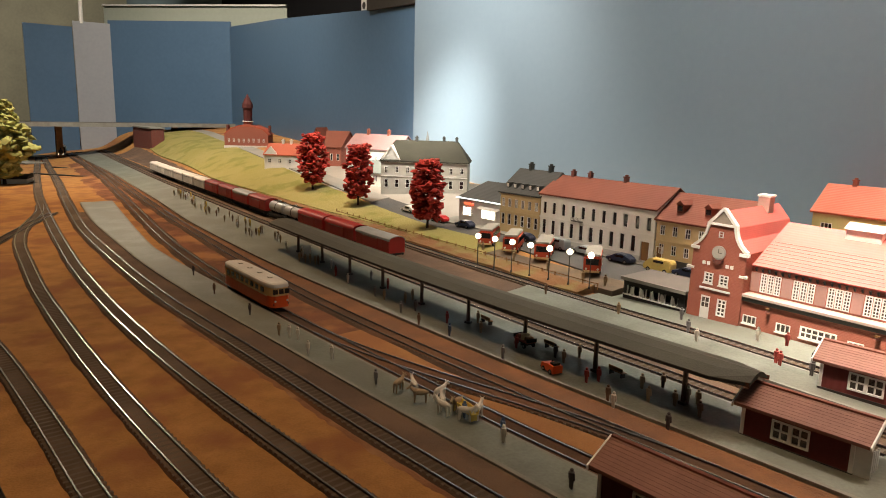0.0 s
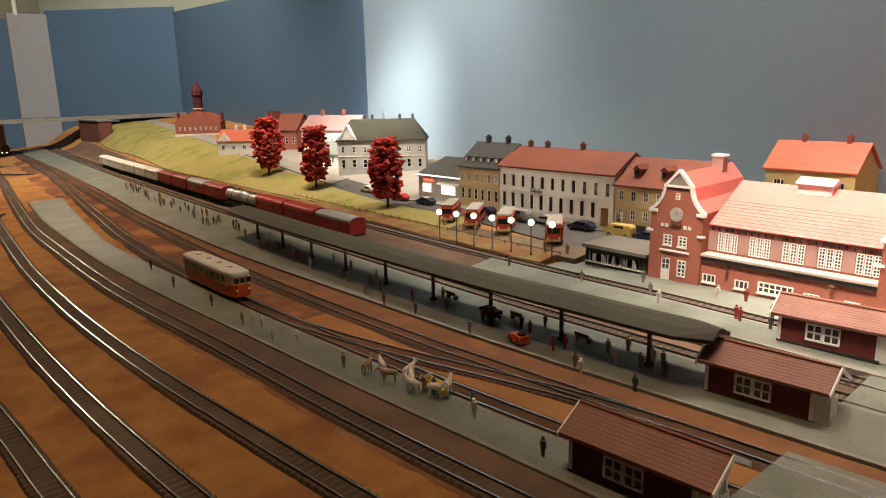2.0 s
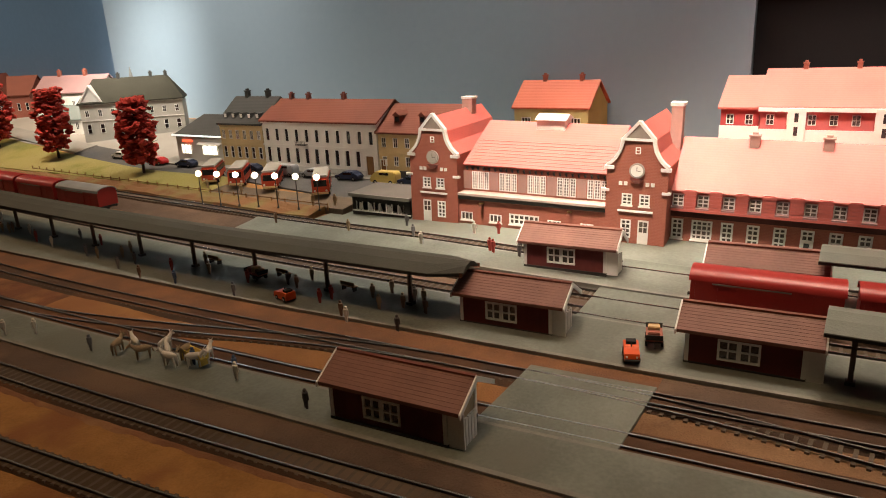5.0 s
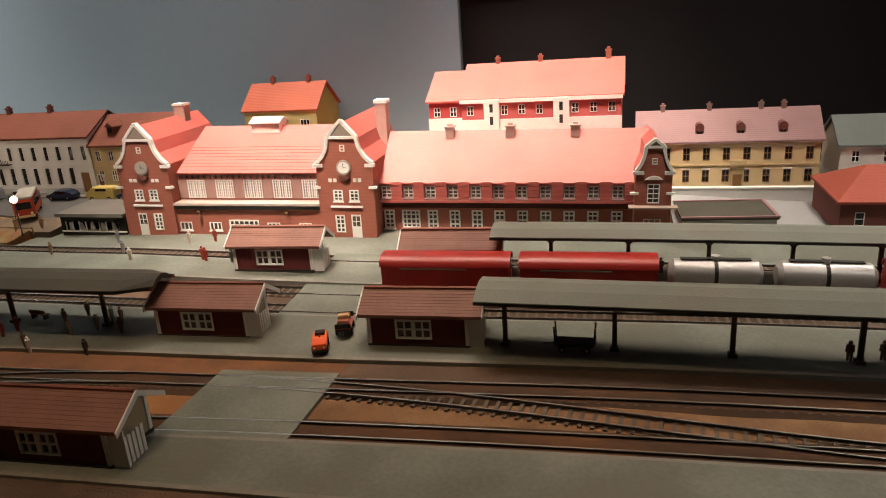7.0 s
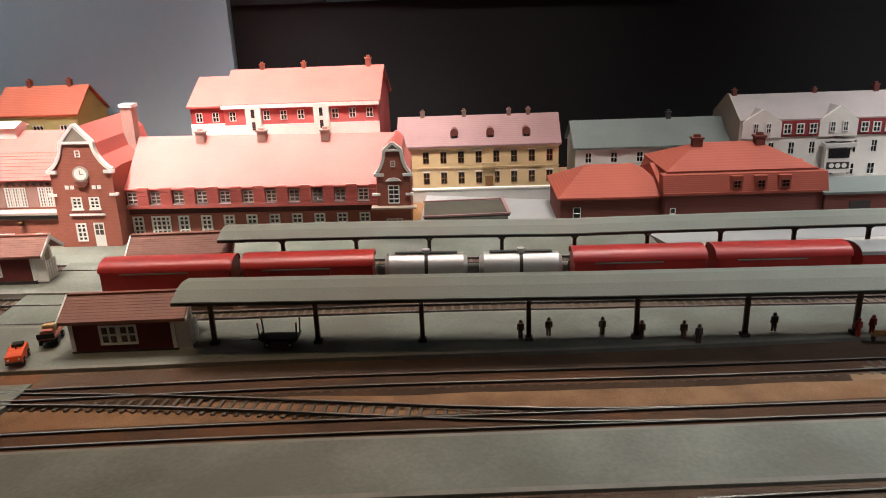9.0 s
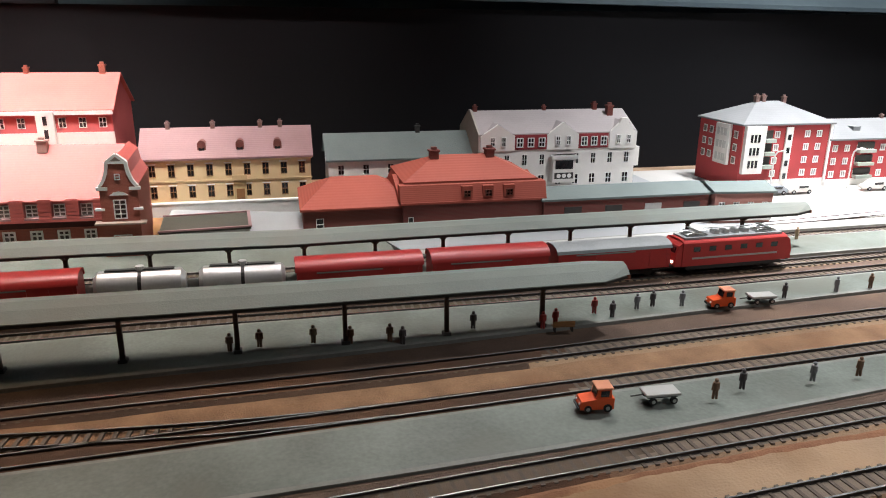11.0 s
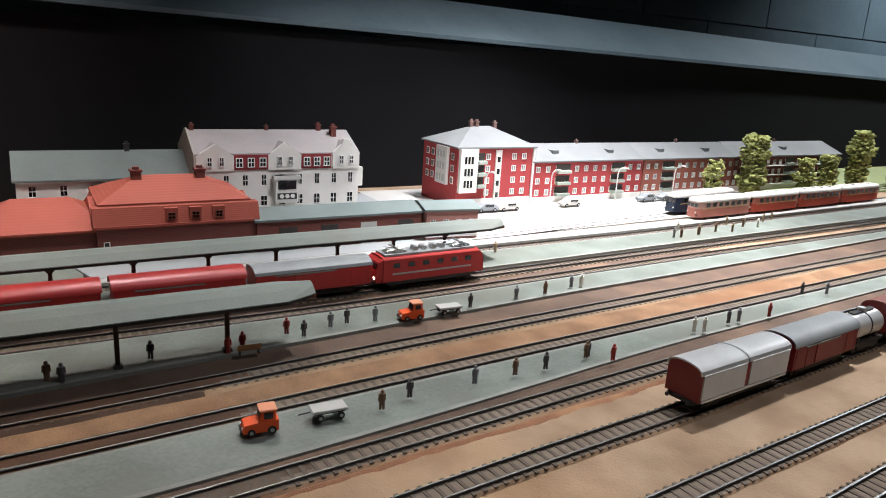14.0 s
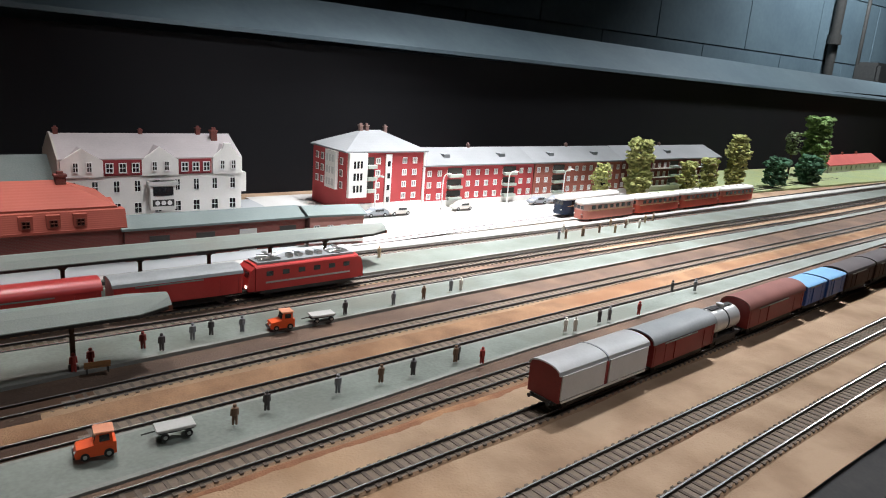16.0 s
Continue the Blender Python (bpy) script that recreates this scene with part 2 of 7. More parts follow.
DARKROOF = mat("near_black_roof", (0.035, 0.037, 0.036), (0.05, 0.052, 0.05), 15, 0.7, 0.4, ridge=("Z", 2600, 0.15))
CANOPY = mat("grey_felt_roof", (0.195, 0.215, 0.19), (0.145, 0.162, 0.143), 9, 0.75, 0.3, 600, spots=(0.17, 0.175, 0.15), spot_scale=10)
DARKFELT = mat("dark_felt_roof", (0.072, 0.070, 0.052), (0.048, 0.047, 0.036), 9, 0.75, 0.3, 600)
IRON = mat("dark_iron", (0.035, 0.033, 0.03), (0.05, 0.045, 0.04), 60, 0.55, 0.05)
HUTRED = mat("falu_red_boards", (0.14, 0.022, 0.02), (0.10, 0.017, 0.016), 40, 0.75, 0.3, ridge=("X", 900, 0.3))
HUTROOF = mat("dull_red_roof_boards", (0.255, 0.118, 0.09), (0.195, 0.09, 0.07), 30, 0.65, 0.3, ridge=("Z", 500, 0.3))
BEIGE = mat("beige_boards", (0.45, 0.36, 0.24), (0.38, 0.30, 0.20), 40, 0.75, 0.2)
STATIONGLASS = mat("curtained_window_glass", (0.045, 0.038, 0.034), (0.16, 0.13, 0.115), 300, 0.15, 0, spec=0.6)
GLASS = mat("dark_window_glass", (0.012, 0.013, 0.015), (0.02, 0.02, 0.022), 40, 0.12, 0, spec=0.6)
LITGLASS = mat("lit_shop_window", (1.0, 0.93, 0.82), (1.0, 0.93, 0.82), 40, 0.4, 0, glow=3.5)
GLOBE = mat("lit_globe", (1.0, 0.86, 0.68), (1.0, 0.86, 0.68), 10, 0.4, 0, glow=6.0)
NEON = mat("red_neon", (1.0, 0.12, 0.06), (1.0, 0.12, 0.06), 10, 0.4, 0, glow=2.0)
TRAINRED = mat("signal_red_paint", (0.42, 0.030, 0.027), (0.34, 0.026, 0.023), 30, 0.38, 0.05, spec=0.4)
OXIDE = mat("oxide_red_paint", (0.22, 0.025, 0.022), (0.17, 0.02, 0.018), 30, 0.5, 0.1)
LOCORED = mat("locomotive_red_paint", (0.44, 0.036, 0.032), (0.36, 0.031, 0.027), 30, 0.38, 0.05)
ORANGE = mat("orange_paint", (0.76, 0.10, 0.02), (0.68, 0.085, 0.018), 30, 0.4, 0.05)
CREAMPAINT = mat("cream_paint", (0.68, 0.50, 0.26), (0.6, 0.44, 0.23), 30, 0.4, 0.05)
SILVER = mat("silver_paint", (0.55, 0.55, 0.54), (0.45, 0.45, 0.44), 30, 0.35, 0.05, metal=0.4)
GREYROOF = mat("grey_wagon_roof", (0.27, 0.28, 0.28), (0.21, 0.22, 0.22), 30, 0.5, 0.05)
WAGONWHITE = mat("off_white_paint", (0.66, 0.63, 0.58), (0.55, 0.52, 0.48), 30, 0.5, 0.05)
NAVY = mat("navy_paint", (0.02, 0.035, 0.07), (0.016, 0.03, 0.06), 30, 0.4, 0.05)
BLUEPAINT = mat("bright_blue_paint", (0.03, 0.10, 0.38), (0.025, 0.08, 0.30), 30, 0.45, 0.05)
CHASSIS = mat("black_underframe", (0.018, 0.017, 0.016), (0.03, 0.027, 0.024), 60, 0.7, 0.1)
TYRE = mat("black_rubber", (0.015, 0.015, 0.015), (0.025, 0.025, 0.025), 60, 0.85, 0.1)
CHROME = mat("dull_steel", (0.45, 0.45, 0.44), (0.38, 0.38, 0.37), 60, 0.3, 0, metal=1.0)
WOOD = mat("brown_wood", (0.26, 0.13, 0.05), (0.18, 0.09, 0.035), 40, 0.75, 0.2)
REDLEAF = mat("red_leaf_foam", (0.50, 0.048, 0.035), (0.27, 0.024, 0.018), 60, 0.95, 0.6, 700, island=0.45)
GREENLEAF = mat("yellow_green_leaf_foam", (0.40, 0.41, 0.15), (0.31, 0.33, 0.115), 40, 0.95, 0.5, 700, island=0.2)
DARKLEAF = mat("dark_green_leaf_foam", (0.065, 0.15, 0.085), (0.048, 0.115, 0.062), 40, 0.95, 0.5, 700, island=0.25)
BARK = mat("dark_bark", (0.035, 0.022, 0.015), (0.05, 0.035, 0.025), 90, 0.9, 0.4)


# ---- mesh helpers ----
def finish(name, bm, material, smooth=False):
    me = bpy.data.meshes.new(name)
    bmesh.ops.recalc_face_normals(bm, faces=bm.faces)
    if smooth:
        for e in bm.edges:
            e.smooth = len(e.link_faces) == 2 and e.calc_face_angle(0) < 0.6
    bm.to_mesh(me)
    bm.free()
    for m in material if isinstance(material, (list, tuple)) else (material,):
        me.materials.append(m)
    if smooth:
        me.polygons.foreach_set("use_smooth", [True] * len(me.polygons))
    return me


def part(name, bm, material, parent=None, label="", smooth=False, at=None):
    me = bm if isinstance(bm, bpy.types.Mesh) else finish(name, bm, material, smooth)
    ob = new(name, me)
    if parent is not None:
        ob.parent = parent
    if at is not None:
        ob.matrix_basis = at
    if label:
        ob["label"] = label
    return ob


def thing(name, label, category, m, group="", kind=""):
    ob = new(name)
    ob.empty_display_size = 0.01
    ob.matrix_basis = m
    return tagged(ob, label, category, group, kind)


def box(bm, x0, x1, y0, y1, z0, z1, mi=0, bevel=0.0):
    vs = [bm.verts.new((x, y, z)) for x in (x0, x1) for y in (y0, y1) for z in (z0, z1)]
    fs = []
    for q in ((0, 1, 3, 2), (4, 6, 7, 5), (0, 4, 5, 1), (2, 3, 7, 6), (0, 2, 6, 4), (1, 5, 7, 3)):
        f = bm.faces.new([vs[i] for i in q])
        f.material_index = mi
        fs.append(f)
    if bevel:
        es = list({e for f in fs for e in f.edges})
        bmesh.ops.bevel(bm, geom=es, offset=bevel, segments=2, affect="EDGES")
    return bm


def B(*a, **k):
    return box(bmesh.new(), *a, **k)


def prism(bm, pts, axis, a, b, mi=0):
    """A flat outline, drawn in the plane across the axis, drawn out from a to b. Points: (y, z) for x, (x, z) for y, (x, y) for z."""
    def at(p, c):
        return {"x": (c, p[0], p[1]), "y": (p[0], c, p[1]), "z": (p[0], p[1], c)}[axis]
    v0, v1 = [bm.verts.new(at(p, a)) for p in pts], [bm.verts.new(at(p, b)) for p in pts]
    n = len(pts)
    faces = [bm.faces.new(v0), bm.faces.new(v1[::-1])]
    for i in range(n):
        faces.append(bm.faces.new((v0[i], v0[(i + 1) % n], v1[(i + 1) % n], v1[i])))
    for f in faces:
        f.material_index = mi
    return bm


def PR(*a, **k):
    return prism(bmesh.new(), *a, **k)


def tube(bm, p, q, r, r2=None, n=8, mi=0):
    p, q = Vector(p), Vector(q)
    d = q - p
    m = Matrix.Translation((p + q) / 2) @ d.to_track_quat("Z", "Y").to_matrix().to_4x4()
    bmesh.ops.create_cone(bm, cap_ends=True, segments=n, radius1=r, radius2=r if r2 is None else r2, depth=d.length, matrix=m)
    return bm


def TU(*a, **k):
    return tube(bmesh.new(), *a, **k)


def gz(x, y):
    """The height of the board: level by the tracks, rising a little under the town."""
    return min(max((y + 0.3) / 0.8, 0), 1) * 0.1 * max(0.0, x - 0.66)


def hill(x, y):
    s = min(max((x - 0.95 - 0.03 * max(0, y - 2)) / 0.2, 0), 1)
    s = s * s * (3 - 2 * s)
    r = min(max((y - 1.35) / 2.3, 0), 1)
    return gz(x, y) + s * r * 0.08


# ---- plan of the tracks: x as a smooth function of y ----
PLAN = {
    "front_1": [(-3.4, 0.47), (-2.0, 0.385), (-1.1, 0.348), (-0.93, 0.3385), (-0.81, 0.331), (0.577, 0.2105), (0.716, 0.206), (0.83, 0.199), (0.91, 0.195), (1.0, 0.188), (1.2, 0.165), (1.6, 0.10)],
    "front_2": [(-3.4, 0.55), (-2.0, 0.455), (-1.27, 0.4145), (-1.0, 0.3995), (-0.83, 0.3915), (-0.71, 0.386), (0.525, 0.2825), (0.743, 0.2715), (0.83, 0.2705), (0.935, 0.2685), (1.25, 0.272), (1.685, 0.2975), (1.86, 0.325), (2.0, 0.362), (2.13, 0.402), (2.4, 0.44)],
    "front_3": [(-3.4, 0.66), (-2.2, 0.57), (-1.42, 0.514), (-1.12, 0.492), (-0.95, 0.479), (-0.82, 0.4685), (-0.70, 0.4655), (-0.58, 0.4575), (0.478, 0.367), (0.54, 0.361), (0.633, 0.3545), (0.79, 0.343), (0.935, 0.3405), (1.08, 0.339), (1.4, 0.350), (1.795, 0.382), (2.13, 0.413), (2.57, 0.459), (3.22, 0.546), (4.4, 0.72)],
    "front_4": [(-3.4, 0.71), (-2.2, 0.62), (-1.4, 0.565), (-0.82, 0.5365), (-0.74, 0.532), (-0.59, 0.5205), (-0.49, 0.516), (0.52, 0.4375), (0.655, 0.433), (0.80, 0.4295), (1.065, 0.4155), (1.295, 0.4185), (1.79, 0.438), (2.3, 0.495), (3.0, 0.583), (3.38, 0.625), (3.69, 0.66), (4.4, 0.74)],
    "middle_1": [(-3.4, 0.76), (-2.2, 0.68), (-1.2, 0.638), (-0.633, 0.615), (-0.5, 0.608), (-0.384, 0.6025), (-0.24, 0.5955), (-0.03, 0.5870), (0.07, 0.579), (0.19, 0.5715), (0.42, 0.548), (0.7, 0.536), (0.9, 0.529), (1.1, 0.527), (1.285, 0.5365), (1.52, 0.5535), (1.8, 0.588), (2.3, 0.655), (3.0, 0.74), (4.4, 0.86)],
    "middle_2": [(-3.4, 0.81), (-2.2, 0.74), (-1.2, 0.702), (-0.72, 0.682), (-0.56, 0.6735), (-0.437, 0.6635), (-0.15, 0.6565), (-0.033, 0.6515), (0.10, 0.640), (0.235, 0.632), (0.42, 0.620), (0.62, 0.606), (0.87, 0.600), (1.1, 0.605), (1.44, 0.628), (1.67, 0.646), (1.9, 0.665), (2.6, 0.73), (3.3, 0.80), (4.4, 0.91)],
    "middle_3": [(-3.4, 0.90), (-2.2, 0.835), (-1.2, 0.812), (-0.9, 0.802), (-0.73, 0.7945), (-0.6, 0.794), (-0.4, 0.796), (-0.233, 0.795), (-0.126, 0.788), (0.03, 0.776), (0.2, 0.765), (0.6, 0.758), (1.1, 0.775), (1.8, 0.81), (2.66, 0.86), (3.6, 0.93), (4.4, 1.0)],
    "main": [(-3.4, 0.955), (-2.2, 0.885), (-1.1, 0.851), (-0.73, 0.839), (-0.6, 0.837), (-0.3, 0.836), (-0.1, 0.828), (0.2, 0.804), (0.6, 0.80), (1.14, 0.825), (1.8, 0.852), (2.66, 0.895), (3.6, 0.96), (4.4, 1.03)],
    "station_track": [(-3.4, 1.04), (-2.2, 0.985), (-1.3, 0.95), (-0.9, 0.946), (-0.5, 0.942), (-0.2, 0.922), (0.2, 0.890), (0.5, 0.883), (0.735, 0.885), (1.08, 0.90), (1.6, 0.925), (2.4, 0.97), (3.4, 1.05), (4.4, 1.13)],
    "front_kerb": [(-3.4, 0.745), (-2.2, 0.652), (-1.4, 0.600), (-0.886, 0.571), (-0.757, 0.556), (-0.6, 0.541), (-0.485, 0.531), (0.417, 0.486), (0.6, 0.475), (0.788, 0.468), (1.1, 0.454), (1.365, 0.452), (1.65, 0.466), (1.91, 0.480), (2.3, 0.526)],
    "island_kerb": [(-3.4, 0.88), (-2.2, 0.805), (-1.4, 0.760), (-0.89, 0.737), (-0.746, 0.727), (-0.57, 0.714), (-0.44, 0.706), (-0.253, 0.694), (-0.108, 0.689), (0.07, 0.680), (0.14, 0.673), (0.41, 0.663), (0.6, 0.652), (0.835, 0.650), (1.19, 0.646), (1.33, 0.650), (1.8, 0.675), (2.23, 0.719), (2.98, 0.783), (3.9, 0.836), (4.4, 0.88)],
}


def along(points):
    ys = np.array([p[0] for p in points])
    xs = np.array([p[1] for p in points])
    dense = np.linspace(ys[0], ys[-1], 700)
    v = np.interp(dense, ys, xs)
    pad = np.concatenate([2 * v[0] - v[20:0:-1], v, 2 * v[-1] - v[-2:-22:-1]])
    return dense, np.convolve(pad, np.hanning(41) / np.hanning(41).sum(), "valid")[: len(dense)]


LINES = {k: along(v) for k, v in PLAN.items()}


def tx(name, y):
    d, v = LINES[name]
    return float(np.interp(y, d, v))


def ribbon(bm, rows, mi=0):
    """Joins rows of points, one row a step along the way, with quads."""
    last = None
    for row in rows:
        cur = [bm.verts.new(p) for p in row]
        if last:
            for i in range(len(cur) - 1):
                bm.faces.new((last[i], last[i + 1], cur[i + 1], cur[i])).material_index = mi
        last = cur
    return bm


# ---- ground, boards and room ----
def sheet(name, fx0, fx1, y0, y1, nx, ny, fz, material, label, category, thick=0.0):
    bm = bmesh.new()
    rows = []
    for j in range(ny + 1):
        y = y0 + (y1 - y0) * j / ny
        a, b = fx0(y), fx1(y)
        row = [(a + (b - a) * i / nx, y) for i in range(nx + 1)]
        pts = [(x, yy, fz(x, yy)) for x, yy in row]
        if thick:
            pts = [(pts[0][0], y, pts[0][2] - thick)] + pts + [(pts[-1][0], y, pts[-1][2] - thick)]
        rows.append(pts)
    ribbon(bm, rows)
    ob = part(name, bm, material)
    return tagged(ob, label, category, kind="structure")


def front_edge(y):
    return tx("front_1", max(-3.3, min(1.5, y))) - 0.052 - 0.004 * math.sin(y * 9) - (0.35 * max(0, y - 1.3))


def ground_z(x, y):
    """The sandy board, dipping a little under the station and its platform."""
    dip = max(0, gz(x, y) - gz(0.875, y)) * min(1, max(0, (0.80 - y) / 0.08)) * min(1, max(0, (1.30 - x) / 0.1))
    return hill(x, y) - dip - (0.0022 if 0.90 < x < 1.2 and y < 0.74 else 0) - 0.0008 + 0.0012 * noise.noise((x * 14, y * 9, 0))


sheet("ground", front_edge, lambda y: 1.75, -4.2, 5.2, 90, 200, ground_z, SAND, "sandy brown scattered baseboard under the tracks", "ground")
sheet("layout_edge", lambda y: front_edge(y) - 0.03, front_edge, -4.2, 3.0, 3, 150, lambda x, y: -0.004 + 0.6 * min(0, x - front_edge(y)) * 0.4, CHASSIS, "dark rough edge strip of the layout board", "edge", thick=0.12)
room_floor = part("floor", B(-6, 6, -8, 9, -0.92, -0.90), mat("dull_grey_floor", (0.12, 0.125, 0.13), (0.09, 0.095, 0.10), 2, 0.6, 0.1, 50))
tagged(room_floor, "dim grey floor of the exhibition room", "floor", kind="structure")
ceil = part("ceiling", B(-6, 6, -8, 9, 2.6, 2.65), mat("dark_ceiling", (0.10, 0.11, 0.11), (0.07, 0.08, 0.08), 2, 0.8, 0.1, 30))
tagged(ceil, "dark unlit ceiling of the room", "ceiling", kind="structure")
for nm, a in (("wall_west", (-6, -5.9, -8, 9)), ("wall_south", (-6, 6, -8, -7.9)), ("wall_east", (2.35, 2.45, -8, 9))):
    tagged(part(nm, B(*a, -0.92, 2.65), ROOMWALL), "dim blue-grey concrete room wall", "wall", kind="structure")


tagged(part("wall_north", B(-6, 6, 8.9, 9, -0.92, 2.65), mat("dim_tan_wall", (0.17, 0.15, 0.11), (0.12, 0.105, 0.08), 3, 0.8, 0.2, 40)), "dim tan room wall", "wall", kind="structure")


def board(name, p, q, z0, z1, material, label, thick=0.012):
    p, q = Vector((*p, 0)), Vector((*q, 0))
    d = q - p
    bm = B(0, d.length, 0, thick, z0, z1)
    ob = part(name, bm, material, at=Matrix.Translation(p) @ Matrix.Rotation(math.atan2(d.y, d.x), 4, "Z"))
    return tagged(ob, label, "backdrop", kind="structure")


board("backdrop_1", (1.43, 0.215), (1.44, 1.92), -0.02, 0.9, BLUE, "grey-blue painted backdrop board behind the town", -0.012)
far = part("backdrop_2", PR([(0, -0.02), (2.1086, -0.02), (2.1086, 0.722), (1.3, 0.69), (0, 0.612)], "y", 0, 0.012), DEEP, at=Matrix.Translation((1.47, 1.90, 0)) @ Matrix.Rotation(math.atan2(2.1, 0.19), 4, "Z"))
tagged(far, "deep blue painted backdrop board behind the church", "backdrop", kind="structure")
board("backdrop_3", (1.66, 4.0), (1.14, 4.5), -0.02, 0.75, DEEP, "deep blue painted backdrop board in the corner")
board("backdrop_4", (1.14, 4.49), (0.95, 4.49), -0.02, 0.73, PALE, "pale grey-blue backdrop panel")
board("backdrop_5", (0.95, 4.52), (0.71, 4.50), -0.02, 0.70, DEEP, "deep blue narrow backdrop panel")
board("backdrop_6", (1.45, -4.6), (1.45, 0.215), -0.02, 0.30, BLACK, "black cloth backdrop hung behind the station", -0.01)
board("backdrop_7", (1.445, 0.05), (1.445, 0.213), 0.30, 0.95, BLACK, "black upright cloth strip beside the blue board", -0.02)
board("backdrop_8", (2.0, 4.0), (1.20, 4.84), 0.45, 0.865, mat("pale_green_board", (0.42, 0.47, 0.40), (0.36, 0.41, 0.35), 2, 0.6, 0.03, 60), "pale green upper wall board behind the blue boards")
board("trim", (1.996, 3.996), (1.196, 4.836), 0.865, 0.875, TRIM, "white top edge of the pale green board", 0.02)
board("panel", (2.15, 1.2), (2.15, 5.4), 0.50, 1.9, BLACK, "dark hanging above the blue boards")
sg = thing("sign", "small white square sign with a black disc on the board top", "sign", Matrix.Translation((1.512, 2.335, 0.655)) @ Matrix.Rotation(radians(-6), 4, "Z"))
part("plate", B(-0.004, 0.0, -0.026, 0.026, -0.025, 0.025, bevel=0.002), TRIM, sg)
part("disc", TU((-0.0062, 0, 0.002), (-0.0042, 0, 0.002), 0.012, n=20), IRON, sg)
bar = part("beam", PR([(0, 0.0), (0.34, 0.012), (0.34, 0.06), (0, 0.045)], "y", 0, 0.02), IRON, at=Matrix.Translation((1.468, 1.93, 0.618)) @ Matrix.Rotation(math.atan2(2.1, 0.19), 4, "Z"))
tagged(bar, "black bar along the top of the blue board", "bar", kind="structure")
pl = thing("upright_rod", "thin white rod standing on the pale panel", "rod", pose(0.995, 4.485, 0.72))
part("rod", TU((0, 0, 0), (0.012, 0, 1.2), 0.011, n=10), TRIM, pl)
bm = bmesh.new()
ribbon(bm, [[(x, y, z + 0.0125 * (y + 0.8)) for x, z in ((1.43, 0.313), (1.432, 0.321), (1.56, 0.400), (1.56, 0.380), (1.46, 0.313), (1.43, 0.313))] for y in (-4.6, -3.0, -1.5, -0.8, 0.05)])
tagged(part("ledge", bm, STEELBLUE), "blue-grey painted ledge above the black cloth", "ledge", kind="structure")
panelling = thing("panelling", "blue-grey block facing of the room wall", "wall", pose(0, 0, 0), kind="structure")
BLOCK_MESH = finish("block", B(-0.007, 0.007, 0, 0.797, 0, 0.397, bevel=0.002), ROOMWALL)
for i in range(9):
    for j in range(4):
        part("block", BLOCK_MESH, None, panelling, at=pose(2.342, -7.0 + i * 0.8 - (0.4 if j % 2 else 0), 0.1 + j * 0.4))
pipe = thing("drain_pipe", "dark vertical pipe fixed to the room wall", "pipe", pose(2.30, -5.15, -0.9))
part("pipe", TU((0, 0, 0), (0, 0, 3.4), 0.03, n=14), IRON, pipe, smooth=True)
part("collar", TU((0, 0, 1.50), (0, 0, 1.56), 0.042, n=14), IRON, pipe)
thin = thing("conduit", "thin dark conduit running up the room wall", "pipe", pose(2.325, -5.60, -0.9))
part("tube", TU((0, 0, 0), (0, 0, 3.4), 0.012, n=10), IRON, thin, smooth=True)
crate = thing("storage_box", "dark box on a stand beside the room wall", "box", pose(2.24, -5.75, -0.9))
part("body", B(-0.08, 0.08, -0.2, 0.2, 1.12, 1.42, bevel=0.02), CHASSIS, crate)
for sx in (-0.06, 0.06):
    for sy in (-0.18, 0.18):
        part("leg", B(sx - 0.012, sx + 0.012, sy - 0.012, sy + 0.012, 0, 1.12), IRON, crate)
# upper deck at the far end, over the tracks
deck = thing("upper_deck", "dark flat upper deck with a pale edge over the tracks", "deck", pose(0, 0, 0), kind="structure")
part("slab", B(0.4, 1.7, 3.95, 4.2, 0.175, 0.19), mat("dark_deck", (0.08, 0.075, 0.07)), deck)
part("edge_strip", B(0.4, 1.66, 3.944, 3.95, 0.172, 0.193), KERB, deck)
for x in (0.62, 0.78, 1.36):
    part("support", B(x - 0.015, x + 0.015, 4.1, 4.13, -0.01, 0.175), WOOD, deck)
abut = thing("bridge_abutment", "brown-red block abutment beside the grass bank", "abutment", pose(1.12, 3.62, hill(1.1, 3.6) - 0.03))
part("block", B(-0.03, 0.03, -0.03, 0.3, 0, 0.12, bevel=0.003), BRICK2, abut)
part("cap", B(-0.034, 0.034, -0.034, 0.305, 0.12, 0.126), KERB, abut)


# ---- tracks ----
def strip(name, fx0, fx1, y0, y1, h, material, label, category, edge=None, steps=None, zf=gz):
    """A slab laid along the tracks, with a kerb along both sides."""
    n = steps or max(4, int((y1 - y0) / 0.03))
    bm = bmesh.new()
    rows = []
    for j in range(n + 1):
        y = y0 + (y1 - y0) * j / n
        a, b = fx0(y), fx1(y)
        e = 0.004
        za, zb = zf(a, y), zf(b, y)
        rows.append([(a, y, za - 0.01), (a, y, za + h), (a + e, y, za + h + 0.0004), (a + (b - a) * 0.33, y, zf(a + (b - a) * 0.33, y) + h), (a + (b - a) * 0.66, y, zf(a + (b - a) * 0.66, y) + h), (b - e, y, zb + h + 0.0004), (b, y, zb + h), (b, y, zb - 0.01)])
    ribbon(bm, rows)
    for end in (rows[0], rows[-1]):
        bm.faces.new([bm.verts.new(p) for p in end])
    if edge:
        for f in bm.faces:
            c = f.calc_center_median()
            a, b = fx0(c.y), fx1(c.y)
            if c.x < a + 0.005 or c.x > b - 0.005:
                f.material_index = 1
    ob = part(name, bm, (material, edge) if edge else material)
    return tagged(ob, label, category, kind="structure")


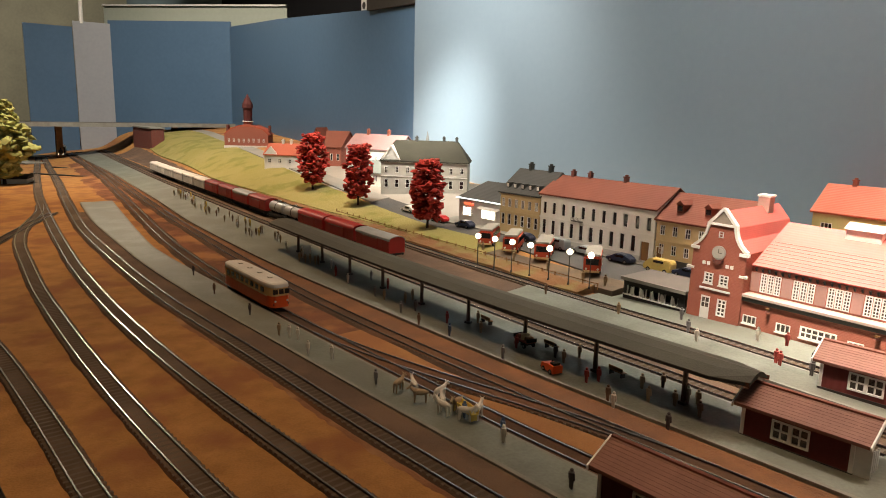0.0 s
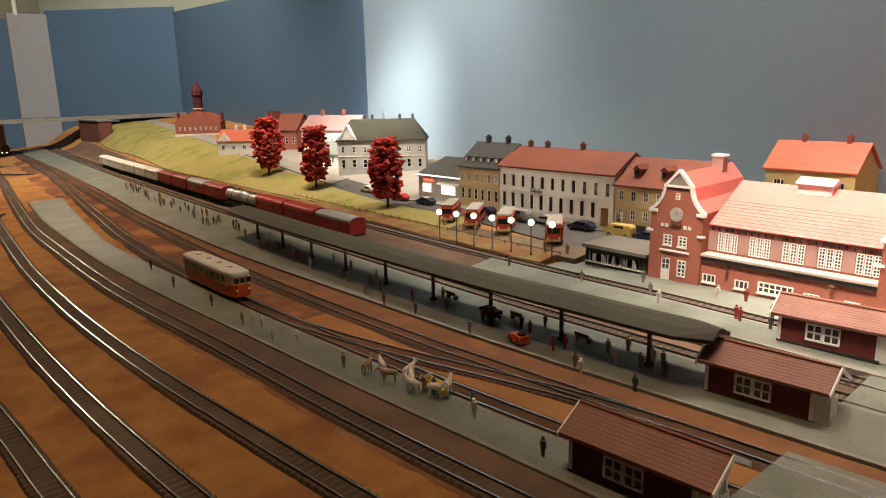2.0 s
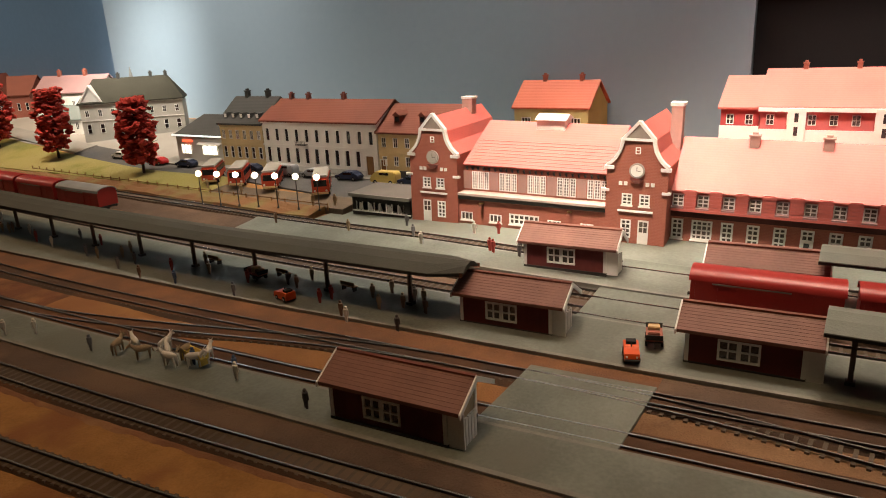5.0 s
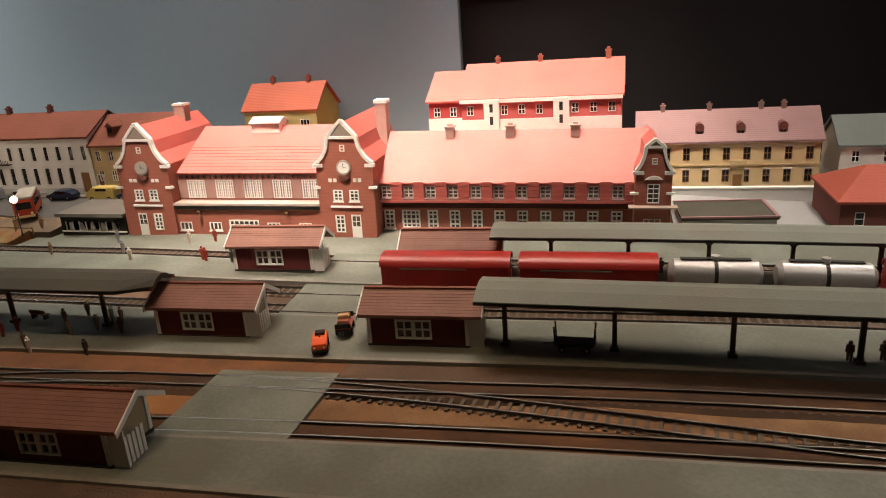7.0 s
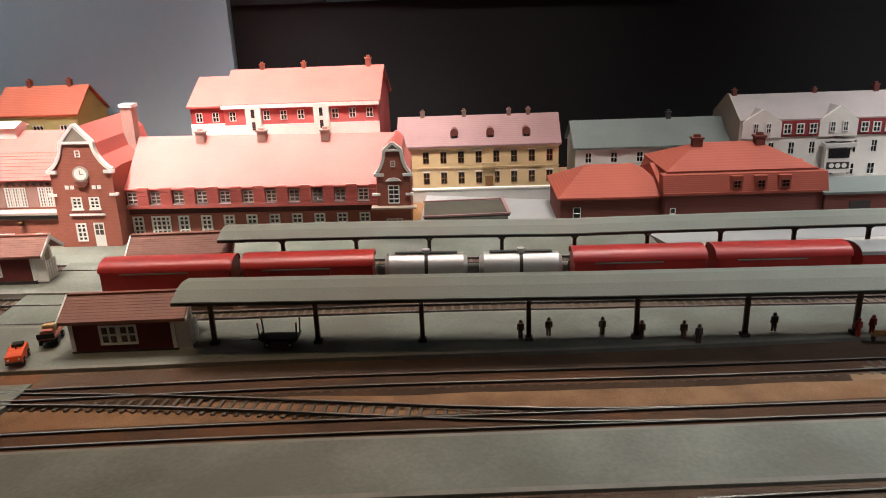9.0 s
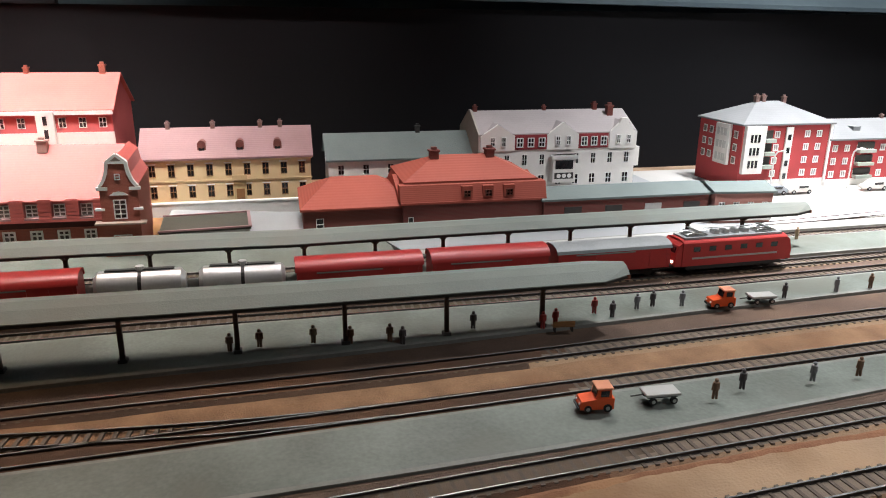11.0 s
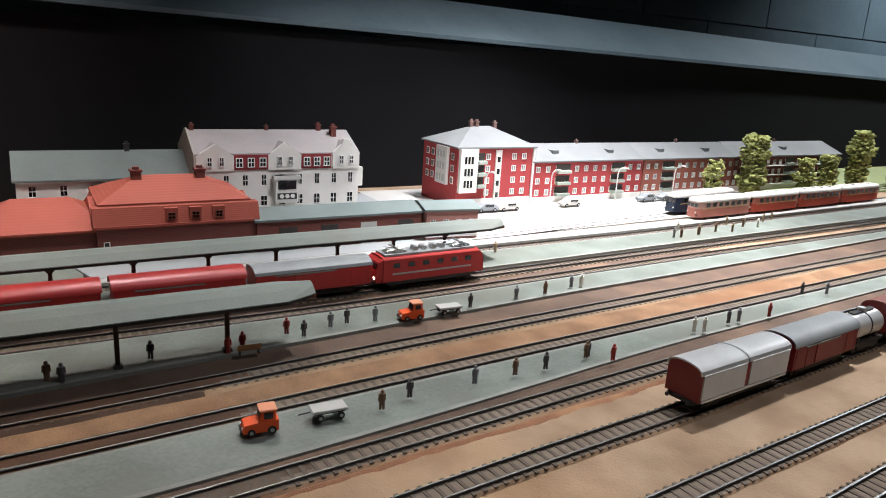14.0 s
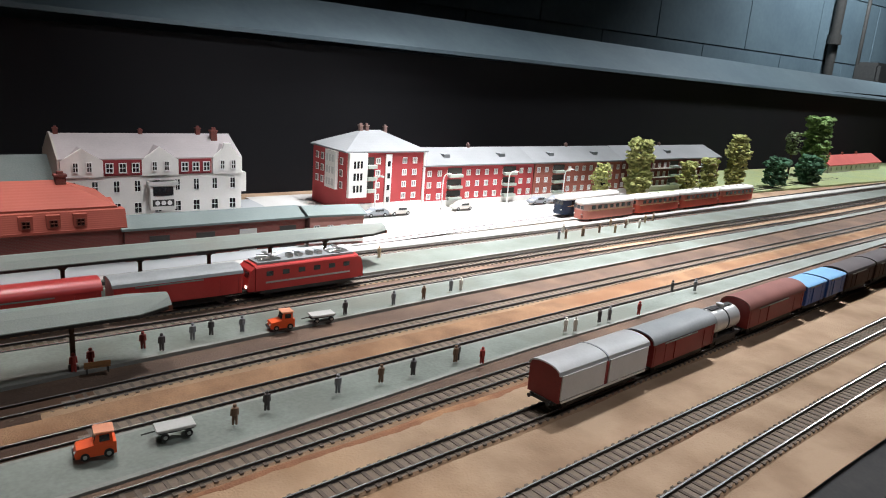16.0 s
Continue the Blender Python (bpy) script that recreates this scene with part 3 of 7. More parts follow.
SLEEPER_MESH = finish("sleeper", B(-0.0130, 0.0130, -0.0014, 0.0014, 0.0, 0.0016), SLEEPER)


def rail_mesh(xf, y0, y1, off):
    bm = bmesh.new()
    rows = []
    n = max(6, int((y1 - y0) / 0.025))
    for j in range(n + 1):
        y = y0 + (y1 - y0) * j / n
        x = xf(y)
        s = (xf(y + 0.01) - xf(y - 0.01)) / 0.02
        nx, ny = 1 / math.hypot(1, s), -s / math.hypot(1, s)
        cx, cy = x + off * nx, y + off * ny
        z = gz(x, y)
        w = 0.00065
        rows.append([(cx + k * w * nx, cy + k * w * ny, z + h) for k, h in ((-1.6, 0.0016), (-0.7, 0.0022), (-1, 0.0034), (-1, 0.0041), (1, 0.0041), (1, 0.0034), (0.7, 0.0022), (1.6, 0.0016))])
    ribbon(bm, rows)
    bm.faces.ensure_lookup_table()
    for i, f in enumerate(bm.faces):
        f.material_index = 1 if i % 7 == 3 else 0
    return finish("rail", bm, (RAIL_SIDE, RAIL_TOP))


def track(label, xf, y0, y1, single=False, bed=True, cover=0.00188, wide=0.0148, inner=TRODDEN):
    t = thing("railway_track", label, "track", pose(0, 0, 0), "tracks of the station", kind="structure")
    for off in (-0.00825, 0.00825):
        part("rail", rail_mesh(xf, y0, y1, off), None, t)
    if bed:
        bm = bmesh.new()
        rows = []
        n = int((y1 - y0) / 0.008)
        for j in range(n + 1):
            y = y0 + (y1 - y0) * j / n
            x, z = xf(y), gz(xf(y), y) - (0.0006 if y < -0.5 else 0.0)
            j1, j2 = 0.0016 * noise.noise((x * 60, y * 60, 1)) + 0.0012 * noise.noise((x * 20, y * 17, 1)), 0.0016 * noise.noise((x * 60, y * 60, 5)) + 0.0012 * noise.noise((x * 20, y * 17, 5))
            rows.append([(x - wide + j1, y, gz(x - wide, y) - 0.002), (x - 0.0118 + j1 * 0.5, y, z + cover), (x, y, z + cover + 0.0001), (x + 0.0118 + j2 * 0.5, y, z + cover), (x + wide + j2, y, gz(x + wide, y) - 0.002)])
        ribbon(bm, rows)
        bm.faces.ensure_lookup_table()
        for i, f in enumerate(bm.faces):
            y = f.calc_center_median().y
            pale = 2 if y < -0.50 + 0.10 * noise.noise((y * 9, i % 4 * 3.1, y1 * 7 + y0)) else 0
            f.material_index = pale + (1 if i % 4 in (1, 2) else 0)
        part("ballast_bed", bm, (BALLAST, inner, PALEBED, GREYBED), t)
    gap = 0.0088
    rest = bmesh.new()
    ys = np.arange(y0 + gap / 2, y1, gap)
    count = 0
    for y in ys:
        x = xf(y)
        s = (xf(y + 0.01) - xf(y - 0.01)) / 0.02
        m = Matrix.Translation((x, y, gz(x, y) + 0.0004)) @ Matrix.Rotation(-math.atan(s), 4, "Z")
        if single and -1.25 < y < 1.05 and count < 295:
            part("sleeper", SLEEPER_MESH, None, t, at=m)
            count += 1
        else:
            k = len(rest.verts)
            vs = [rest.verts.new(m @ Vector(c)) for c in ((-0.0130, -0.0014, 0.0016), (0.0130, -0.0014, 0.0016), (0.0130, 0.0014, 0.0016), (-0.0130, 0.0014, 0.0016), (-0.0130, -0.0014, 0), (0.0130, -0.0014, 0), (0.0130, 0.0014, 0), (-0.0130, 0.0014, 0))]
            for q in ((0, 1, 2, 3), (0, 4, 5, 1), (2, 6, 7, 3), (1, 5, 6, 2), (0, 3, 7, 4)):
                rest.faces.new([vs[i] for i in q])
    part("sleepers", rest, SLEEPER, t)["kind"] = "stuff"
    return t


track("brown-railed track with dark sleepers on sand at the layout edge", lambda y: tx("front_1", y), -3.3, 1.5)
track("brown-railed track with dark sleepers on sand", lambda y: tx("front_2", y), -3.3, 2.3)
track("brown-railed siding under the standing goods wagons", lambda y: tx("front_3", y), -3.3, 4.3, True)
track("polished track with dark sleepers beside the front platform", lambda y: tx("front_4", y), -3.3, 4.3, True, wide=0.0185)
track("polished track with red-brown ballast behind the front platform", lambda y: tx("middle_1", y), -3.3, 4.3, True, cover=0.0021, wide=0.023, inner=RUSTBED)
track("polished track beside the island platform", lambda y: tx("middle_2", y), -3.3, 4.3, True, cover=0.0021, wide=0.023, inner=RUSTBED)
track("track behind the island platform canopy", lambda y: tx("middle_3", y), -3.3, 4.3, cover=0.00165)
track("main track carrying the red goods train", lambda y: tx("main", y), -3.3, 4.3, cover=0.00165)
track("track along the station building platform", lambda y: tx("station_track", y), -3.3, 4.3, cover=0.00165)


def ease(y, ya, xa, yb, xb):
    t = min(max((y - ya) / (yb - ya), 0), 1)
    t = t * t * (3 - 2 * t)
    return xa + (xb - xa) * t


track("turnout track joining two platform tracks", lambda y: ease(y, -0.36, tx("middle_1", y) + 0.001, 0.25, tx("middle_2", y) - 0.001), -0.36, 0.25, bed=False)
track("turnout track curving between the platforms", lambda y: ease(y, 0.34, tx("middle_2", y) - 0.001, 0.84, tx("middle_1", y) + 0.001), 0.34, 0.84, cover=0.0022, inner=RUSTBED)
track("curving yard track at the far end", lambda y: 0.20 + 0.35 * (y - 1.55) + 0.10 * max(0, y - 1.55) ** 2, 1.55, 2.12, bed=False)
track("railcar siding along the paved yard", lambda y: 0.995 - 0.045 * (y + 1.3), -3.3, -0.35)
track("coach siding along the paved yard", lambda y: 1.045 - 0.10 * (y + 1.4), -3.0, -0.95, bed=False)

def stain(fx0, fx1, y0, y1, material, label, rag=0.004, lift=0.0005):
    """A thin uneven scatter along the tracks whose borders are ragged and sink into the ground."""
    n = int((y1 - y0) / 0.004)
    rows = []
    for j in range(n + 1):
        y = y0 + (y1 - y0) * j / n
        w = lambda q: rag * (noise.noise((y * 11, q, 0)) + 0.6 * noise.noise((y * 43, q, 1)) + 0.4 * noise.noise((y * 130, q, 2)))
        a, b = fx0(y) + w(3.3), fx1(y) + 0.3 * w(7.7)
        rows.append([(a + (b - a) * k, y, ground_z(a + (b - a) * k, y) + h) for k, h in ((0, -0.0006), (0.3, lift), (0.5, lift + 0.0005), (0.7, lift), (1, -0.0006))])
    return tagged(part("ballast", ribbon(bmesh.new(), rows), material), label, "ballast", kind="structure")


# ---- platforms and paving ----
strip("ballast", lambda y: tx("front_4", y) + 0.0125, lambda y: max(tx("front_4", y) + 0.0165, tx("front_kerb", y) + 0.001), -3.2, 2.1, 0.0019, SHOULDER, "dark rusty ballast shoulder along the front platform", "ballast")
stain(lambda y: tx("front_4", y) - 0.024, lambda y: tx("front_4", y) - 0.011, -1.15, 1.0, mat("rust_tinged_sand", (0.26, 0.122, 0.062), (0.17, 0.076, 0.040), 26, 0.95, 0.8, 600, spots=(0.32, 0.17, 0.085), spot_scale=14), "rust-stained sand beside the track", 0.006)
strip("ballast", lambda y: tx("middle_2", y) + 0.0125, lambda y: tx("island_kerb", y) + 0.001, -3.2, 0.15, 0.0019, SHOULDER, "dark brown ballast shoulder along the island platform", "ballast")
strip("ballast", lambda y: tx("middle_2", y) + 0.0125, lambda y: tx("island_kerb", y) + 0.001, 0.15, 4.1, 0.0019, mat("orange_rust_shoulder", (0.24, 0.105, 0.048), (0.135, 0.062, 0.034), 24, 0.95, 0.9, 500, spots=(0.16, 0.075, 0.040), spot_scale=12), "orange-rusty ballast shoulder along the island platform", "ballast")
stain(lambda y: tx("middle_1", y) - 0.013 - 0.07 * min(1, max(0, (y - 2.25) / 0.1)), lambda y: tx("middle_2", y) + 0.013, 0.80, 3.7, RUST, "rust-red stained ground between the platform tracks", 0.003)
stain(lambda y: tx("middle_3", y) - 0.016, lambda y: tx("main", y) + 0.016, -1.3, 3.9, SHOULDER, "dark brown ballast between the train tracks", 0.002, 0.0009)
stain(lambda y: tx("main", y) + 0.010, lambda y: tx("station_track", y) + 0.018, 0.78, 3.9, SHOULDER, "dark brown ballast beside the train track", 0.002, 0.0009)
stain(lambda y: tx("middle_1", y) - 0.012, lambda y: tx("middle_2", y) + 0.013, 0.254, 0.82, mat("orange_scatter", (0.37, 0.175, 0.066), (0.22, 0.098, 0.040), 18, 0.95, 0.9, 600, spots=(0.28, 0.12, 0.05), spot_scale=7), "orange sand scatter between the turnout tracks", 0.004, 0.0006)
stain(lambda y: tx("middle_1", y) - 0.012, lambda y: tx("middle_2", y) + 0.014, -3.1, 0.15, mat("brown_scatter", (0.30, 0.172, 0.092), (0.150, 0.080, 0.043), 26, 0.95, 0.9, 600, spots=(0.20, 0.100, 0.050), spot_scale=7), "brown stained scatter between the platform tracks", 0.004, 0.0006)
strip("pavement", lambda y: tx("front_kerb", y), lambda y: tx("middle_1", y) - 0.0142 - 0.026 * min(1, max(0, (y - 1.1) / 0.4)), -3.2, 2.29, 0.0042, CONCRETE, "grey concrete front platform between two tracks", "platform", KERB)
strip("pavement", lambda y: tx("island_kerb", y), lambda y: tx("middle_3", y) - 0.0155, -3.2, 4.2, 0.0055, CONCRETE, "grey concrete island platform under the canopies", "platform", KERB)
strip("pavement", lambda y: tx("main", y) + 0.0155, lambda y: tx("station_track", y) - 0.0155, -3.2, 0.80, 0.006, CONCRETE, "grey concrete second platform nearer the station", "platform", KERB)


def station_x(y):
    return 0.933 + (0.561 - y) * 0.115


strip("pavement", lambda y: tx("station_track", y) + 0.0155, lambda y: station_x(y) + 0.06, -0.42, 0.72, 0.001, CONCRETE, "grey concrete platform along the station building", "platform", KERB, zf=lambda x, y: gz(min(x, 0.875), y))
strip("pavement", lambda y: tx("station_track", y) + 0.0155, lambda y: 0.972 - 0.035 * (y + 0.42) - 0.0, -3.2, -0.42, 0.005, PAVING, "pale paved strip beside the sidings", "pavement", KERB)
strip("pavement", lambda y: 0.945 + 0.022 - 0.045 * (y + 1.3) + 0.05, lambda y: 1.40, -1.85, -0.94, 0.003, PAVING, "pale sunlit paved yard before the red flats", "pavement")
strip("pavement", lambda y: 0.972 - 0.035 * (y + 0.42) + 0.002 if y < -0.42 else station_x(y) + 0.032, lambda y: 1.38, -0.94, -0.13, 0.003, mat("grey_yard", (0.30, 0.31, 0.31), (0.25, 0.26, 0.26), 8, 0.8, 0.2, 600), "grey yard beside the brick depot", "pavement", zf=hill)
for lo, hi in ((lambda y: tx("middle_1", y) - 0.017, lambda y: tx("middle_2", y) + 0.018), (lambda y: tx("middle_3", y) - 0.017, lambda y: tx("main", y) + 0.017), (lambda y: tx("station_track", y) - 0.017, lambda y: tx("station_track", y) + 0.017)):
    strip("pavement", lo, hi, 0.150, 0.254, 0.0037, CONCRETE, "grey boarded crossing laid flush over the tracks", "crossing", steps=6)
strip("pavement", lambda y: 1.10 + 0.03 * max(0, y - 1.5), lambda y: 1.425, 0.57, 2.7, 0.0012, mat("pale_grey_lot", (0.33, 0.31, 0.28), (0.27, 0.25, 0.22), 10, 0.9, 0.3, 600), "pale grey lots behind the house fronts", "pavement", zf=hill)
# town street, square, grass
strip("road", lambda y: 0.985 + 0.10 * max(0, y - 1.3) + (0.04 if y > 1 else 0.04 * max(0, (y - 0.7) / 0.3)), lambda y: 1.112 + 0.10 * max(0, y - 1.3), 0.56, 1.6, 0.002, ASPHALT, "dark grey street and bus square before the houses", "road", zf=hill)
strip("road", lambda y: 1.085 + 0.13 * (y - 1.6), lambda y: 1.142 + 0.13 * (y - 1.6), 1.6, 3.9, 0.004, mat("grey_road", (0.27, 0.26, 0.24), (0.22, 0.21, 0.19), 12, 0.85, 0.2, 600), "grey road climbing beside the grass bank", "road", KERB, zf=hill)
strip("pavement", lambda y: 1.078, lambda y: 1.13, 0.56, 1.3, 0.0045, KERB, "pale kerbed pavement along the house fronts", "pavement", zf=hill)
sheet("grass", lambda y: tx("station_track", y) + 0.05 - 0.030 * min(1, max(0, (y - 1.5) / 0.5)) + 0.006 * math.sin(y * 7), lambda y: 1.03 + 0.125 * max(0, y - 1.25) + 0.022 * min(1, max(0, y - 2.2)), 1.0, 4.1, 20, 160, lambda x, y: hill(x, y) + 0.0045 + 0.0008 * noise.noise((x * 40, y * 40, 3)), GRASS, "yellow-green model grass bank", "grass", thick=0.008)
strip("pavement", lambda y: tx("station_track", y) + 0.056, lambda y: 0.992 + 0.02 * max(0, y - 0.9), 0.695, 1.06, 0.0024, mat("dark_trodden_earth", (0.13, 0.098, 0.07), (0.09, 0.068, 0.05), 22, 0.95, 0.6, 700, spots=(0.17, 0.12, 0.075), spot_scale=12), "dark trodden earth under the buses of the square", "pavement", zf=hill)
strip("scrub", lambda y: tx("station_track", y) + 0.017, lambda y: tx("station_track", y) + 0.058 - 0.03 * min(1, max(0, y - 1.6)), 0.73, 2.1, 0.001, SCRUB, "brown dry scrub strip beside the track", "scrub", zf=lambda x, y: gz(x, y) + 0.002 + 0.004 * noise.noise((x * 50, y * 30, 3)))
strip("grass", lambda y: 1.12, lambda y: 1.44, -4.0, -1.95, 0.002, mat("pale_grass", (0.25, 0.30, 0.17), (0.30, 0.33, 0.14), 10, 1, 0.8, 1200), "pale green model meadow behind the sidings", "grass", zf=lambda x, y: hill(x, y) + 0.003 * noise.noise((x * 9, y * 6, 4)))


# ---- houses ----
WIN = {}


def window_mesh(w, h, nx, nz, border, material):
    key = (round(w, 4), round(h, 4), nx, nz, border, material.name)
    if key not in WIN:
        bm = bmesh.new()
        t, mu = border, border * 0.7
        xs = [-w / 2, -w / 2 + t] + [v for i in range(1, nx) for v in (-w / 2 + w * i / nx - mu / 2, -w / 2 + w * i / nx + mu / 2)] + [w / 2 - t, w / 2]
        zs = [0, t] + [v for i in range(1, nz) for v in (h * i / nz - mu / 2, h * i / nz + mu / 2)] + [h - t, h]
        grid = [[bm.verts.new((x, -0.0008, z)) for z in zs] for x in xs]
        for i in range(len(xs) - 1):
            for k in range(len(zs) - 1):
                if i % 2 == 0 or k % 2 == 0:
                    bm.faces.new((grid[i][k], grid[i + 1][k], grid[i + 1][k + 1], grid[i][k + 1]))
        back = bmesh.ops.extrude_face_region(bm, geom=bm.faces[:])
        bmesh.ops.translate(bm, verts=[v for v in back["geom"] if isinstance(v, bmesh.types.BMVert)], vec=(0, 0.0018, 0))
        WIN[key] = finish("window", bm, material)
        WIN[key, "pane"] = finish("pane", B(-w / 2 + t * 0.5, w / 2 - t * 0.5, 0.0011, 0.0016, t * 0.5, h - t * 0.5), GLASS)
    return WIN[key], WIN[key, "pane"]


def window(parent, x, z, w, h, y=0.0, nx=2, nz=2, border=0.0011, material=TRIM, turn=None, glass=None):
    f, p = window_mesh(w, h, nx, nz, border, material)
    ob = part("window", f, None, parent, at=Matrix.Translation((x, y, z)) if turn is None else turn @ Matrix.Translation((x, y, z)))
    if glass:
        p = finish("pane", B(-w / 2 + 0.0005, w / 2 - 0.0005, 0.0011, 0.0016, 0.0005, h - 0.0005), glass)
    part("pane", p, None, ob)
    return ob


def pierced(x0, x1, z0, z1, y0, y1, holes):
    """A wall with openings through it. Holes: (x centre, z, width, height)."""
    bm = bmesh.new()
    zs = sorted({z0, z1, *(h[1] for h in holes), *(h[1] + h[3] for h in holes)})
    zs = [z for z in zs if z0 <= z <= z1]
    for a, b in zip(zs, zs[1:]):
        if b - a < 1e-5:
            continue
        cuts = sorted((h[0] - h[2] / 2, h[0] + h[2] / 2) for h in holes if h[1] < (a + b) / 2 < h[1] + h[3])
        x = x0
        for c, d in cuts:
            if c > x:
                box(bm, x, c, y0, y1, a, b)
            x = max(x, d)
        if x < x1:
            box(bm, x, x1, y0, y1, a, b)
    return bm


def gable_roof(W, D, H, R, over=0.004, thick=0.003, hip=0.0, x0=0.0):
    """Two slopes with the ridge along the front, drawn in at the ends by hip."""
    bm = bmesh.new()
    a, b, f, k, m = x0 - over, x0 + W + over, -over, D + over, D / 2
    s = -over * R / (D / 2)
    P = lambda x, y, z: bm.verts.new((x, y, z))
    lo = [P(a, f, H + s), P(b, f, H + s), P(b, k, H + s), P(a, k, H + s)]
    hi = [P(a + hip, m, H + R), P(b - hip, m, H + R)]
    lo2 = [P(a, f, H + s + thick), P(b, f, H + s + thick), P(b, k, H + s + thick), P(a, k, H + s + thick)]
    hi2 = [P(a + hip, m, H + R + thick), P(b - hip, m, H + R + thick)]
    F = bm.faces.new
    F((lo2[0], lo2[1], hi2[1], hi2[0]))
    F((lo2[2], lo2[3], hi2[0], hi2[1]))
    F((lo[1], lo[0], hi[0], hi[1]))
    F((lo[3], lo[2], hi[1], hi[0]))
    if hip:
        F((lo2[1], lo2[2], hi2[1]))
        F((lo2[3], lo2[0], hi2[0]))
    for i in range(4):
        j = (i + 1) % 4
        if hip or i in (0, 2):
            F((lo[i], lo[j], lo2[j], lo2[i]))
    if not hip:
        for i, j, e in ((1, 2, 1), (3, 0, 0)):
            F((lo[i], hi[e], hi2[e], lo2[i]))
            F((hi[e], lo[j], lo2[j], hi2[e]))
    return bm


def chimney(parent, x, y, z, w=0.009, h=0.016, material=BRICK):
    bm = B(x - w / 2, x + w / 2, y - w / 2, y + w / 2, z, z + h)
    box(bm, x - w * 0.62, x + w * 0.62, y - w * 0.62, y + w * 0.62, z + h, z + h * 1.14)
    box(bm, x - w * 0.3, x + w * 0.3, y - w * 0.3, y + w * 0.3, z + h * 1.14, z + h * 1.35)
    return part("chimney", bm, material, parent)


def house(name, label, at, turn, W, D, H, R, wall, roof, rows=(), hip=0.0, chim=(), sides=True, cornice=None, plinth=None, chim_mat=BRICK, doors=(), side_rows=(), base=0.02, over=None, border=0.0007, glass=None, trim=TRIM):
    """A house whose front runs along local x from its left corner; rows: (z, height, width, count, columns, crossbars[, from, to])."""
    x, y, z = at
    ob = thing(name, label, "house", pose(x, y, z, 0, 0, turn - 90))
    holes, wins = [], []
    for r in rows:
        wz, wh, ww, n, nx, nz = r[:6]
        a, b = r[6:8] if len(r) > 7 else (0.0, W)
        for i in range(n):
            c = a + (b - a) * (i + 0.5) / n
            holes.append((c, wz, ww, wh))
            wins.append((c, wz, ww, wh, nx, nz))
    for dx, dw, dh in doors:
        holes.append((dx, 0.0, dw, dh))
    part("wall", pierced(0, W, -base, H, 0, 0.004, holes), wall, ob)
    part("wall", B(0.0005, W - 0.0005, D - 0.004, D, -base, H), wall, ob)
    for k, (xa, xb) in enumerate(((0.0, 0.004), (W - 0.004, W))):
        pts = [(0.004, -base), (D - 0.004, -base), (D - 0.004, H)] + ([(D / 2, H + R * (1 - 0.008 / D))] if not hip else []) + [(0.004, H)]
        part("wall", PR(pts, "x", xa + 0.0003, xb - 0.0003), wall, ob)
    for c, wz, ww, wh, nx, nz in wins:
        window(ob, c, wz, ww, wh, 0.0, nx, nz, border, trim, glass=glass)
    for dx, dw, dh in doors:
        d = part("door", B(dx - dw / 2, dx + dw / 2, 0.0008, 0.0022, 0.0, dh, bevel=0.0003), WOOD, ob)
        part("door_frame", PR([(dx - dw / 2 - 0.001, 0), (dx - dw / 2 - 0.001, dh + 0.001), (dx + dw / 2 + 0.001, dh + 0.001), (dx + dw / 2 + 0.001, 0), (dx + dw / 2, 0), (dx + dw / 2, dh), (dx - dw / 2, dh), (dx - dw / 2, 0)], "y", -0.0008, 0.002), TRIM, d)
    for sx, sz, sw, sh, nx, nz, side in side_rows:
        turnm = (Matrix.Rotation(radians(90), 4, "Z") @ Matrix.Rotation(radians(180), 4, "Z")) if side == "L" else Matrix.Translation((W, 0, 0)) @ Matrix.Rotation(radians(90), 4, "Z")
        if side == "L":
            turnm = Matrix.Translation((0, D, 0)) @ Matrix.Rotation(radians(-90), 4, "Z")
        window(ob, sx, sz, sw, sh, -0.0008, nx, nz, turn=turnm)
    part("roof", gable_roof(W, D, H, R, hip=hip) if over is None else gable_roof(W, D, H, R, hip=hip, over=over), roof, ob)
    # black box fills the house, standing for the unlit inside behind its openings
    part("dark_inside", B(0.006, W - 0.006, 0.009, D - 0.006, 0.0, H - 0.004), CHASSIS, ob)
    if cornice:
        part("cornice", B(-0.0015, W + 0.0015, -0.0025, -0.0002, H - 0.005, H - 0.001), cornice, ob)
        mid = H * 0.5
        part("band", B(-0.001, W + 0.001, -0.0014, -0.0002, mid - 0.001, mid + 0.001), cornice, ob)
    if plinth:
        part("plinth", pierced(-0.001, W + 0.001, -base, 0.007, -0.0016, -0.0002, [(d[0], 0.0, d[1], d[2]) for d in doors]), plinth, ob)
    for cx, cy, cs in chim:
        t = 1 - abs(cy - D / 2) / (D / 2)
        chimney(ob, cx, cy, H + R * t - 0.004, 0.008 * cs, 0.016 * cs, chim_mat)
    return ob
DUSKBRICK = brick_mat("dusky_grey_red_brick", (0.26, 0.14, 0.12), (0.21, 0.115, 0.10), (0.26, 0.2, 0.18))
PINKWALL = mat("pale_pink_brick", (0.46, 0.30, 0.26), (0.40, 0.25, 0.22), 30, 0.8, 0.2)
PARAPET = mat("grey_parapet", (0.40, 0.45, 0.39), (0.33, 0.37, 0.32), 20, 0.8, 0.1)


# ---- the station ----
# the building stands square to the far tracks, leaning with the board
STATION = Matrix(((0.0655, 0.9978, 0.0016, 0.957), (-0.9976, 0.0656, -0.024, 0.5799), (-0.024, 0.0, 0.9997, 0.0216), (0, 0, 0, 1)))


